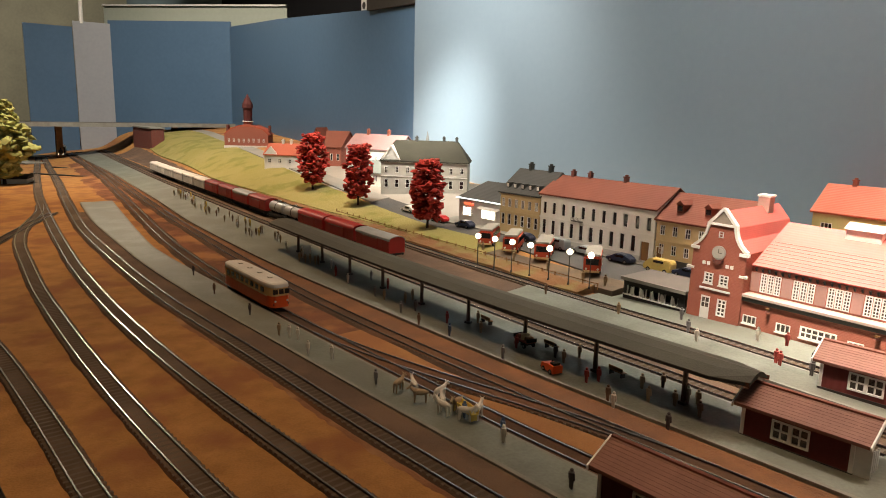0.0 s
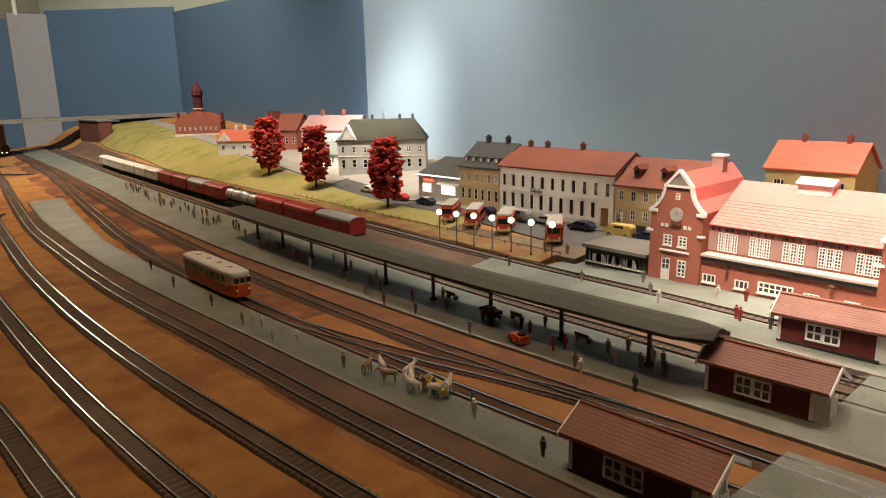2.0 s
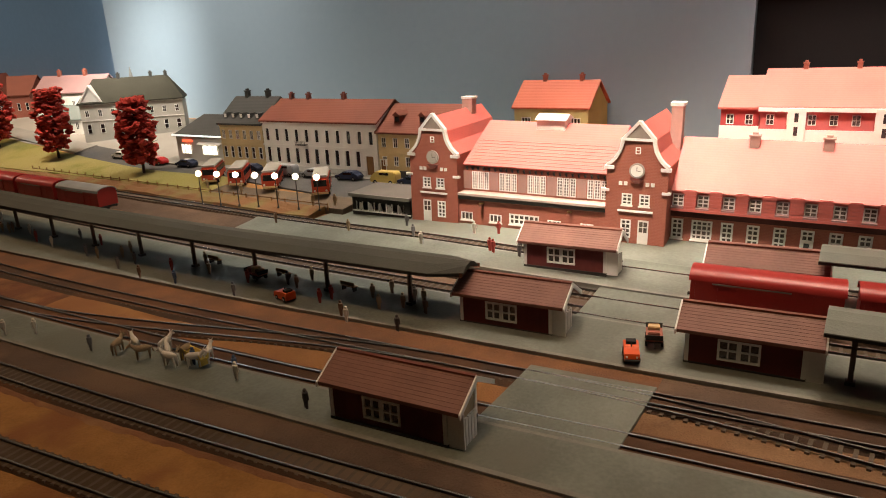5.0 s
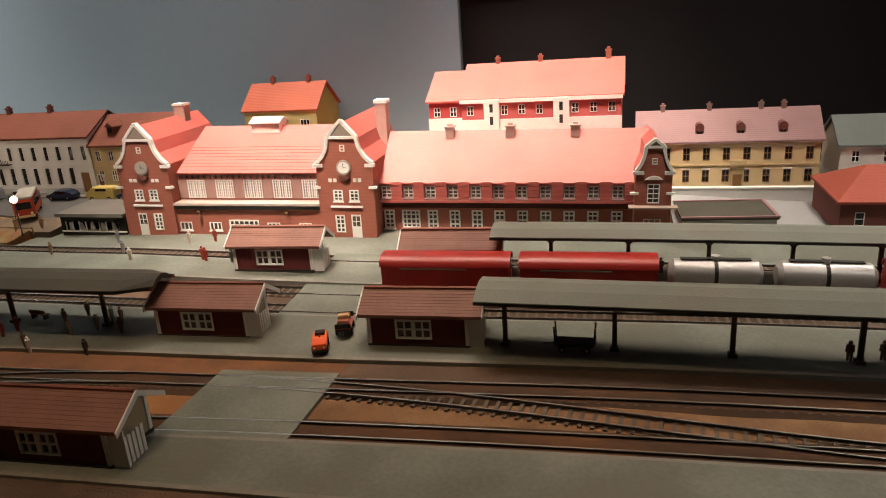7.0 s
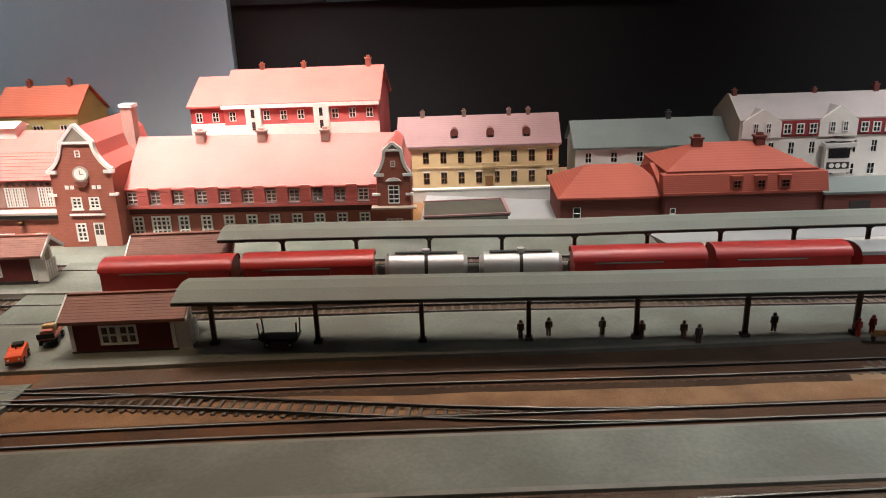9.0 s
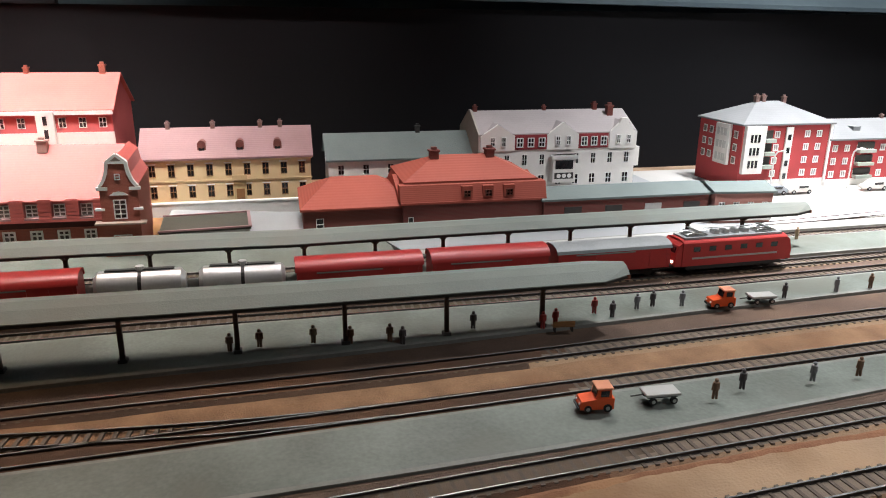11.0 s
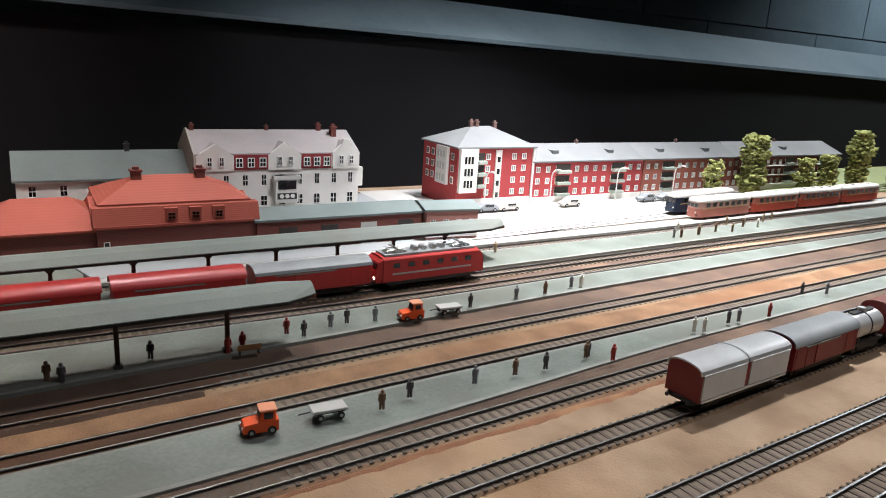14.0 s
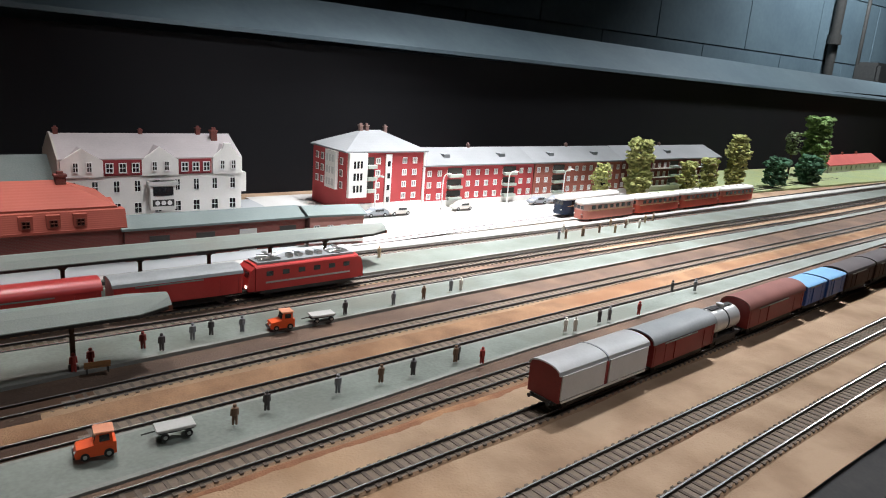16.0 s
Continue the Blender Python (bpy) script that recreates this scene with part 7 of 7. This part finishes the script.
def cart(label, m, material, loaded=False, L=0.036):
    c = thing("luggage_cart", label, "cart", m @ Matrix.Scale(0.78, 4), "luggage carts")
    part("bed", B(-L / 2, L / 2, -0.009, 0.009, 0.0078 if material is KERB else 0.0085, 0.0105, bevel=0.0004), PAVING if material is KERB else material, c)
    part("frame", B(-L / 2 + 0.002, L / 2 - 0.002, -0.007, 0.007, 0.006, 0.0085), CHASSIS, c)
    wheel_pair(c, L * 0.3, 0.0085, 0.0035)
    wheel_pair(c, -L * 0.3, 0.0085, 0.0035)
    part("drawbar", TU((L / 2, 0, 0.007), (L / 2 + 0.012, 0, 0.006), 0.0007), CHASSIS, c)
    for e in (-1, 1) if material is not KERB else ():
        part("end_rail", B(e * L / 2 - 0.0006, e * L / 2 + 0.0006, -0.009, 0.009, 0.0105, 0.016 if loaded else 0.013), CHASSIS, c)
        for y in (-0.0075, 0.0075) if material is CHASSIS else ():
            part("stanchion", TU((e * (L / 2 - 0.001), y, 0.0105), (e * L / 2, y, 0.027), 0.0009, n=6), CHASSIS, c)
            part("knob", TU((e * L / 2, y, 0.0265), (e * L / 2, y, 0.029), 0.0015, 0.0011, 8), WOOD, c)
    if loaded:
        for k in range(3):
            part("crate", B(-L * 0.4 + k * L * 0.27, -L * 0.4 + k * L * 0.27 + L * 0.22, -0.007, 0.006, 0.0106, 0.017 + 0.003 * (k % 2), bevel=0.0008), (WOOD, CREAMPAINT, BRICK)[k], c)
    return c


def pf(x, y):
    return gz(x, y) + 0.0065


tractor("small orange platform tractor with pale cab roof", pose(0.570, -0.502, pf(0.57, -0.5), 0, 0, 83))
cart("flat grey luggage cart behind the orange tractor", pose(0.571, -0.553, pf(0.57, -0.5), 0, 0, 86), KERB, L=0.034)
tractor("small orange platform tractor with pale cab roof", pose(0.727, -0.706, pf(0.71, -0.7), 0, 0, 84))
cart("flat grey luggage cart behind the orange tractor", pose(0.729, -0.752, pf(0.71, -0.7), 0, 0, 86), KERB, L=0.034)
tractor("small orange-red open tractor on the crossing", pose(0.689, 0.181, pf(0.69, 0.18), 0, 0, 200), True)
cart("luggage cart loaded with brown parcels", pose(0.722, 0.171, pf(0.72, 0.17), 0, 0, 196), BRICK, True)
tractor("small red open tractor under the canopy", pose(0.670, 0.556, pf(0.665, 0.54), 0, 0, 75), True)
cart("dark iron luggage trolley with raised ends", pose(0.711, -0.036, pf(0.7, 0), 0, 0, 90), CHASSIS, L=0.042)
cart("red parcel trolley under the canopy", pose(0.700, 0.63, pf(0.7, 0.63), 0, 0, 80), BRICK, True)
cart("cart loaded with brown parcels beside the station", pose(0.915, 0.12, pf(0.915, 0.12), 0, 0, 85), WOOD, True)
cart("dark loaded trolley on the second platform", pose(0.893, -0.40, pf(0.89, -0.4), 0, 0, 85), CHASSIS, True)


def bus(label, m):
    b = thing("bus", label, "bus", m, "parked buses")
    part("body", B(-0.045, 0.045, -0.0135, 0.0135, 0.004, 0.030, bevel=0.003), mat("bus_red", (0.55, 0.075, 0.035)), b)
    part("roof", B(-0.042, 0.042, -0.0125, 0.0125, 0.0302, 0.0335, bevel=0.0015), mat("bus_grey_roof", (0.34, 0.32, 0.28)), b)
    part("windscreen", B(0.0448, 0.0456, -0.010, 0.010, 0.017, 0.027), GLASS, b)
    part("bumper", B(0.045, 0.047, -0.012, 0.012, 0.005, 0.008), CREAMPAINT, b)
    for s in (-1, 1):
        part("headlight", TU((0.0449, s * 0.009, 0.0105), (0.0462, s * 0.009, 0.0105), 0.0018, n=10), TRIM, b)
        for k in range(6):
            part("side_window", B(-0.038 + k * 0.0128, -0.0275 + k * 0.0128, s * 0.0136 - 0.0004, s * 0.0136 + 0.0004, 0.018, 0.027), GLASS, b)
    wheel_pair(b, 0.028, 0.0125, 0.0055)
    wheel_pair(b, -0.026, 0.0125, 0.0055)
    return b


def car(label, m, colour, van_like=False):
    c = thing("car", label, "car", m, "parked cars")
    body = [(-0.024, 0.003), (0.024, 0.003), (0.025, 0.008), (0.012, 0.010), (0.006, 0.0155), (-0.013, 0.0155), (-0.020, 0.0105), (-0.025, 0.009)]
    if van_like:
        body = [(-0.025, 0.003), (0.025, 0.003), (0.026, 0.010), (0.020, 0.014), (0.014, 0.021), (-0.022, 0.021), (-0.025, 0.017)]
    bm = PR(body, "y", -0.0092, 0.0092)
    bmesh.ops.bevel(bm, geom=bm.edges[:], offset=0.0012, segments=2, affect="EDGES")
    part("body", bm, colour, c)
    t = 0.0155 if not van_like else 0.021
    for s in (-1, 1):
        part("side_window", B(-0.012, 0.006, s * 0.0093 - 0.0003, s * 0.0093 + 0.0003, t - 0.0055, t - 0.0015), GLASS, c)
    wheel_pair(c, 0.015, 0.0085, 0.0036)
    wheel_pair(c, -0.015, 0.0085, 0.0036)
    return c


def town(x, y, rz, up=0.0025):
    return pose(x, y, hill(x, y) + up, 0, 0, rz)


for x, y in ((0.985, 1.055), (0.983, 0.985), (0.983, 0.905), (0.978, 0.79)):
    bus("red and cream bus parked in the bus square", town(x + 0.03, y, 218))
GREYCAR, REDCAR, BLUECAR = mat("grey_car_paint", (0.28, 0.30, 0.32), rough=0.3), mat("red_car_paint", (0.45, 0.02, 0.02), rough=0.3), mat("dark_blue_car_paint", (0.02, 0.03, 0.06), rough=0.3)
car("pale yellow van parked at the kerb", town(1.068, 0.705, 92), mat("pale_yellow_paint", (0.62, 0.47, 0.15), rough=0.35), True)
car("silver-grey car parked at the kerb", town(1.066, 0.925, 92), GREYCAR, True)
for y, m_, lb in ((1.02, BLUECAR, "dark car parked at the kerb"), (0.865, GREYCAR, "grey car parked at the kerb"), (0.785, BLUECAR, "dark car parked at the kerb"), (0.655, BLUECAR, "dark car parked at the kerb"), (1.20, BLUECAR, "dark car parked before the shop"), (1.29, REDCAR, "red car parked before the shop"), (1.43, WAGONWHITE, "white car parked before the grey house")):
    car(lb, town(1.072 + 0.11 * max(0, y - 1.3), y, 92), m_)
for y, m_, lb in ((-1.09, GREYCAR, "grey-green car parked by the flats"), (-1.14, WAGONWHITE, "dusty white car parked by the flats"), (-1.29, WAGONWHITE, "white car parked by the flats"), (-1.50, GREYCAR, "grey car parked by the flats"), (-1.56, GREYCAR, "silver car parked by the flats")):
    car(lb, pose(1.165, y, 0.0045 + gz(1.165, y), 0, 0, 90), m_)


# ---- lamps ----
def globe_lamp(x, y):
    l = thing("street_lamp", "short street lamp with a lit white globe", "lamp", town(x, y, 0, 0.002), "globe lamps of the square")
    part("pole", TU((0, 0, 0), (0, 0, 0.046), 0.0009, 0.0007), IRON, l)
    part("foot", TU((0, 0, 0), (0, 0, 0.004), 0.0022, 0.0014), IRON, l)
    bm = bmesh.new()
    bmesh.ops.create_uvsphere(bm, u_segments=16, v_segments=10, radius=0.0048, matrix=Matrix.Translation((0, 0, 0.0515)))
    part("globe", bm, GLOBE, l, smooth=True)


for i in range(7):
    t = i / 6
    globe_lamp(0.900 + 0.028 * t, 0.955 + (0.728 - 0.955) * t)


def yard_lamp(x, y):
    l = thing("street_lamp", "tall white curved street lamp before the flats", "lamp", pose(x, y, 0.004), "white street lamps")
    cu = [(0, 0, 0), (0, 0, 0.055), (-0.002, 0, 0.064), (-0.008, 0, 0.070), (-0.018, 0, 0.0725)]
    bm = bmesh.new()
    for a, b in zip(cu, cu[1:]):
        tube(bm, a, b, 0.0013, 0.0012, 8)
    part("pole", bm, TRIM, l)
    part("lamp_head", B(-0.026, -0.015, -0.002, 0.002, 0.071, 0.074, bevel=0.0008), TRIM, l)
    part("foot", TU((0, 0, 0), (0, 0, 0.006), 0.0024, 0.0018), TRIM, l)


for y in (-1.10, -1.255, -1.43, -1.60, -1.86):
    yard_lamp(1.185, y)


# ---- trees ----
def blob(bm, c, r, seed):
    """A ragged tuft: a squashed ball with its points pulled in and out."""
    rnd = random.Random(seed)
    m = Matrix.Rotation(rnd.random() * 6, 4, "Z") @ Matrix.Rotation(rnd.uniform(-0.9, 0.9), 4, "X") @ Matrix.Diagonal((1.25, 1.0, 0.6, 1))
    for_ball = bmesh.new()
    bmesh.ops.create_icosphere(for_ball, subdivisions=1, radius=r)
    new_verts = [bm.verts.new(Vector(c) + (m @ (v.co * rnd.uniform(0.55, 1.5)))) for v in for_ball.verts]
    for f in for_ball.faces:
        bm.faces.new([new_verts[v.index] for v in f.verts])
    for_ball.free()


def tree(name, label, m, h, r, leaf, trunk_h, seed, shape="oval", clumps=150):
    t = thing(name, label, "tree", m)
    rnd = random.Random(seed)
    bm = bmesh.new()
    tube(bm, (0, 0, -0.004), (0.001, 0, trunk_h), h * 0.022, h * 0.016, 8)
    tube(bm, (0.001, 0, trunk_h), (0, 0.001, h * 0.85), h * 0.016, h * 0.004, 8)
    tips = []
    for i in range(16):
        a, z = i * 2.4, trunk_h + (h * 0.8 - trunk_h) * (i / 15)
        l = r * (0.75 if shape == "oval" else 0.8) * math.sin(math.pi * (0.15 + 0.8 * (i / 15)))
        tip = (math.cos(a) * l, math.sin(a) * l, z + h * 0.06)
        tube(bm, (0, 0, z - h * 0.03), tip, h * 0.007, h * 0.002, 5)
        tips.append(tip)
    part("trunk", bm, BARK, t)
    bm = bmesh.new()
    for i in range(int(clumps * 1.7)):
        f = rnd.random()
        z = trunk_h * 0.95 + (h - trunk_h) * f
        prof = math.sin(math.pi * (0.12 + 0.76 * f)) ** 0.40
        prof *= 0.80 + 0.45 * noise.noise((f * 5, seed * 1.7, 0.3))
        a = rnd.random() * 6.283
        d = r * prof * math.sqrt(rnd.random()) * 0.98
        blob(bm, (math.cos(a) * d, math.sin(a) * d, z), r * rnd.uniform(0.08, 0.165), seed * 1000 + i)
    part("crown", bm, leaf, t)
    return t


for i, (x, y, h, r) in enumerate(((1.012, 1.255, 0.150, 0.050), (1.045, 1.600, 0.158, 0.047), (1.066, 1.89, 0.168, 0.052))):
    tree("tree", "model tree with dense dark red foliage on the grass", town(x, y, i * 70, 0), h, r, REDLEAF, 0.026, 11 + i, clumps=260)
tree("tree", "tall yellow-green model tree before the flats", pose(1.16, -1.83, 0.003), 0.140, 0.042, GREENLEAF, 0.008, 31, clumps=420)
tree("tree", "small yellow-green model tree before the flats", pose(1.16, -1.70, 0.003), 0.085, 0.026, GREENLEAF, 0.012, 32, clumps=180)
tree("tree", "yellow-green model tree beside the flats", pose(1.15, -2.25, 0.004), 0.150, 0.038, GREENLEAF, 0.008, 33, clumps=420)
tree("tree", "small yellow-green model tree beside the flats", pose(1.15, -2.12, 0.004), 0.09, 0.034, GREENLEAF, 0.010, 34, clumps=180)
tree("tree", "small yellow-green model tree beside the flats", pose(1.16, -2.04, 0.004), 0.082, 0.032, GREENLEAF, 0.010, 38, clumps=180)
tree("tree", "dark green round model bush-tree on the meadow", pose(1.15, -2.47, 0.003), 0.088, 0.045, DARKLEAF, 0.010, 35, clumps=190)
tree("tree", "dark green round model bush-tree on the meadow", pose(1.16, -2.70, 0.003), 0.088, 0.05, DARKLEAF, 0.008, 36, clumps=190)
tree("tree", "tall green model tree on the meadow", pose(1.24, -2.89, 0.003), 0.205, 0.062, mat("mid_green_leaf_foam", (0.20, 0.31, 0.11), (0.15, 0.24, 0.08), 40, 0.95, 0.5, 700, island=0.25), 0.012, 37, clumps=330)
tree("tree", "pale slender model tree on the meadow", pose(1.25, -2.75, 0.003), 0.155, 0.030, mat("pale_green_leaf_foam", (0.25, 0.31, 0.17), (0.2, 0.26, 0.13), 40, 0.95, 0.5, 700, island=0.2), 0.085, 39, clumps=110)
tree("tree", "bushy green model tree at the layout end", pose(0.41, 2.95, 0.0), 0.29, 0.10, GREENLEAF, 0.03, 41, clumps=420)

# ---- small plain figures on the platforms ----
FIG = {}


def figure_mesh(kind, material):
    key = (kind, material.name)
    if key in FIG:
        return FIG[key]
    bm = bmesh.new()
    if kind == "upright":
        for sy in (-1, 1):
            tube(bm, (0.0006 * sy, sy * 0.0013, 0), (0, sy * 0.0012, 0.009), 0.0011, 0.0014, 8)
            tube(bm, (0.0004, sy * 0.0031, 0.0085), (0, sy * 0.0025, 0.0152), 0.0008, 0.0010, 7)
        tube(bm, (0, 0, 0.0082), (0, 0, 0.0157), 0.0024, 0.0027, 10)
        bmesh.ops.create_icosphere(bm, subdivisions=2, radius=0.0018, matrix=Matrix.Translation((0, 0, 0.0178)))
    else:
        bmesh.ops.create_icosphere(bm, subdivisions=2, radius=0.004, matrix=Matrix.Translation((0, 0, 0.0105)) @ Matrix.Diagonal((2.0, 0.70, 0.85, 1)))
        bmesh.ops.create_icosphere(bm, subdivisions=2, radius=0.0033, matrix=Matrix.Translation((0.0042, 0, 0.0108)) @ Matrix.Diagonal((1.0, 0.8, 1.05, 1)))
        for x in (-0.0055, 0.0055):
            for y in (-0.0017, 0.0017):
                tube(bm, (x, y, 0), (x * 0.95, y, 0.0095), 0.0006, 0.0012, 6)
        tube(bm, (0.006, 0, 0.0118), (0.0098, 0, 0.0152), 0.0021, 0.0014, 8)
        tube(bm, (0.0092, 0, 0.0158), (0.0135, 0, 0.0132), 0.0015, 0.0009, 8)
        tube(bm, (-0.0078, 0, 0.0120), (-0.0088, 0, 0.0060), 0.0004, 0.0006, 5)
        for y in (-1, 1):
            tube(bm, (0.0095, y * 0.0008, 0.0168), (0.0102, y * 0.0024, 0.0182), 0.0005, 0.0002, 5)
    FIG[key] = finish("figurine", bm, material)
    return FIG[key]


COLS = [mat("figure_dark", (0.085, 0.075, 0.075)), mat("figure_brown", (0.20, 0.12, 0.075)), mat("figure_grey", (0.22, 0.22, 0.23)), mat("figure_blue", (0.06, 0.11, 0.20)), mat("figure_red", (0.35, 0.05, 0.04)), mat("figure_tan", (0.36, 0.26, 0.16)), mat("figure_pale", (0.72, 0.68, 0.6)), mat("figure_yellow", (0.68, 0.50, 0.12))]
WORDS = ["dark", "brown", "grey", "blue", "red", "tan", "pale", "yellow"]


def figure(x, y, c, kind="upright", rz=0, size=0.86):
    ob = part("figurine", figure_mesh(kind, COLS[c]), None, at=pose(x, y, pf(x, y), 0, 0, rz) @ Matrix.Scale(size, 4))
    tagged(ob, "tiny %s %s toy figure standing on the platform" % (WORDS[c], "plain" if kind == "upright" else "four-legged plain"), "figurine", "platform figures")


rnd = random.Random(5)
for x, y, c in ((0.496, 1.215, 0), (0.482, 1.078, 1), (0.483, 0.944, 0), (0.476, 0.757, 6), (0.491, 0.728, 6), (0.492, 0.636, 2), (0.503, 0.376, 0), (0.485, 0.825, 6), (0.489, 0.81, 6), (0.478, 0.84, 5), (0.521, 0.473, 3), (0.512, 0.462, 6), (0.516, 0.52, 3),
                (0.564, -0.594, 1), (0.573, -0.623, 0), (0.573, -0.685, 2), (0.573, -0.727, 1), (0.572, -0.760, 0), (0.577, -0.812, 1), (0.579, -0.816, 0), (0.562, -0.832, 4), (0.584, -0.969, 6), (0.580, -0.980, 6), (0.587, -1.028, 0), (0.586, -1.044, 2), (0.583, -1.094, 4), (0.621, -1.214, 0), (0.610, -1.250, 2),
                (0.718, -0.240, 1), (0.722, -0.264, 1), (0.722, -0.309, 5), (0.714, -0.340, 1), (0.712, -0.374, 1), (0.704, -0.384, 0), (0.724, -0.452, 0), (0.711, -0.514, 4), (0.716, -0.528, 4), (0.723, -0.588, 0), (0.735, -0.575, 4), (0.736, -0.620, 2), (0.740, -0.639, 0), (0.735, -0.668, 2), (0.734, -0.783, 0), (0.739, -0.849, 2), (0.741, -0.893, 1), (0.750, -0.941, 2), (0.748, -0.955, 6),
                (0.851, 0.496, 6), (0.859, 0.365, 0), (0.859, 0.399, 4), (0.862, 0.405, 4),
                (0.887, 0.376, 0), (0.905, 0.45, 6), (0.915, 0.42, 4), (0.90, 0.55, 2), (0.862, 0.62, 5), (0.858, 0.75, 1), (0.87, 0.52, 2),
                (0.655, 0.62, 2), (0.650, 0.455, 6), (0.653, 0.395, 0), (0.66, 0.47, 1), (0.695, 0.39, 1), (0.70, 0.58, 0), (0.69, 0.70, 5), (0.655, 0.72, 3), (0.65, 0.78, 1), (0.68, 0.83, 0), (0.69, 0.87, 5), (0.662, 0.84, 2)):
    figure(x, y, c)
for i in range(30):
    y = rnd.uniform(0.40, 1.28)
    figure((tx("middle_2", y) * 0.4 + tx("middle_3", y) * 0.6) + rnd.uniform(-0.026, 0.02), y, rnd.choice((1, 5, 6, 5, 6, 2, 4)))
for i in range(58):
    y = 1.25 + 1.0 * rnd.random() ** 0.8
    figure(tx("island_kerb", y) + rnd.uniform(0.05, 0.09), y, rnd.choice((1, 5, 6, 5, 6, 7, 5)))
for i in range(14):
    y = rnd.uniform(-1.9, -0.9)
    figure((tx("main", y) + tx("station_track", y)) / 2 + rnd.uniform(-0.02, 0.03), y, rnd.choice((2, 6, 1, 5)))
for i in range(12):
    y = rnd.uniform(-0.8, 0.0)
    figure((tx("main", y) + tx("station_track", y)) / 2 + rnd.uniform(-0.025, 0.02), y, rnd.choice((0, 1, 2)))
for x, y, rz in ((0.500, 0.606, 20), (0.511, 0.594, 70), (0.503, 0.572, 140), (0.522, 0.566, 10), (0.512, 0.548, 60), (0.504, 0.536, 100), (0.521, 0.536, 200), (0.513, 0.515, 300), (0.526, 0.512, 30)):
    figure(x, y, (6, 6, 5)[int(rz) // 10 % 3], "beast", rz, 1.0)
trough = thing("feed_trough", "long yellow wooden trough among the toy cattle", "trough", pose(0.520, 0.524, pf(0.52, 0.52), 0, 0, 82))
part("tub", PR([(-0.004, 0.006), (0.004, 0.006), (0.005, 0.011), (0.004, 0.011), (0.0032, 0.0075), (-0.0032, 0.0075), (-0.004, 0.011), (-0.005, 0.011)], "x", -0.017, 0.017), COLS[7], trough)
for x in (-0.014, 0.014):
    part("leg", B(x - 0.001, x + 0.001, -0.004, 0.004, 0, 0.006), COLS[7], trough)
for x, y in ((0.968, 1.02), (0.962, 0.93), (0.955, 0.84), (0.95, 0.76), (0.955, 0.72)):
    ob = part("figurine", figure_mesh("upright", COLS[5]), None, at=town(x, y, 0, 0.001))
    tagged(ob, "tiny tan plain toy figure standing on the square", "figurine", "platform figures")

# benches under the canopies
def bench(m):
    b = thing("bench", "small brown slatted platform bench", "bench", m, "platform benches")
    part("seat", B(-0.010, 0.010, -0.003, 0.003, 0.0048, 0.0056), WOOD, b)
    part("backrest", B(-0.010, 0.010, 0.0026, 0.0034, 0.0065, 0.0105), WOOD, b)
    for x in (-0.008, 0.008):
        part("leg", B(x - 0.0006, x + 0.0006, -0.0025, 0.0032, 0, 0.0048), IRON, b)


for x, y in ((0.712, 0.50), (0.715, 0.60), (0.718, 0.72), (0.702, -0.53)):
    bench(pose(x, y, pf(x, y), 0, 0, 85))
# low fence between the square and the track
fn = thing("fence", "low brown post-and-rail fence beside the track", "fence", pose(0, 0, 0))
for i in range(30):
    y = 0.72 + i * 0.03
    x = tx("station_track", y) + 0.052
    part("post", B(x - 0.0007, x + 0.0007, y - 0.0007, y + 0.0007, gz(x, y), gz(x, y) + 0.011), WOOD, fn)
bm = bmesh.new()
ribbon(bm, [[(tx("station_track", 0.72 + i * 0.03) + 0.0513, 0.72 + i * 0.03, gz(0.94, 0.72 + i * 0.03) + h) for h in (0.0085, 0.0098)] for i in range(30)])
bmesh.ops.solidify(bm, geom=bm.faces[:], thickness=0.0008)
part("rail", bm, WOOD, fn)
# fluorescent lamps at the far end of the room
for x, z in ((0.35, 0.86), (0.42, 0.62)):
    fl = thing("tube_lamp", "lit fluorescent tube lamp hanging in the room beyond", "lamp", pose(x, 7.0, z))
    part("tube", TU((-0.12, 0, 0), (0.12, 0.25, 0), 0.018, n=12), mat("lit_tube", (0.95, 1.0, 0.98), glow=8.0), fl)
    part("housing", B(-0.14, 0.14, -0.03, 0.03, 0.03, 0.06), GREYWALL, fl)
    part("hanger", B(-0.005, 0.005, -0.005, 0.005, 0.06, 2.6 - z), IRON, fl)
# far end of the yard: joints between the boards, pale slabs and a low flat-topped store
for x0, y0, x1, y1 in ((0.545, 3.33, 0.79, 2.99), (0.665, 3.61, 0.82, 3.34)):
    jt = part("board_joint", B(0, math.hypot(x1 - x0, y1 - y0), -0.008, 0.008, 0, 0.0045, bevel=0.001), CHASSIS, at=pose(x0, y0, gz(x0, y0), 0, 0, math.degrees(math.atan2(y1 - y0, x1 - x0))))
    tagged(jt, "dark joint between two boards of the yard", "joint", kind="structure")
for x, y in ((0.60, 3.95), (0.70, 4.33)):
    sl = part("slab", B(-0.05, 0.05, -0.10, 0.10, 0, 0.005, bevel=0.001), KERB, at=pose(x, y, gz(x, y) + 0.0005, 0, 0, 20))
    tagged(sl, "pale flat slab at the far end of the yard", "slab", kind="structure")
store = thing("store", "low pale store with a dark rounded top beside the yard", "shed", pose(0.40, 2.96, 0.0, 0, 0, -20))
part("wall", B(0, 0.08, 0, 0.10, -0.002, 0.016), WHITE, store)
part("roof", PR([(-0.004, 0.0162), (0.104, 0.0162), (0.09, 0.026), (0.05, 0.031), (0.01, 0.024)], "x", -0.003, 0.083), DARKROOF, store)
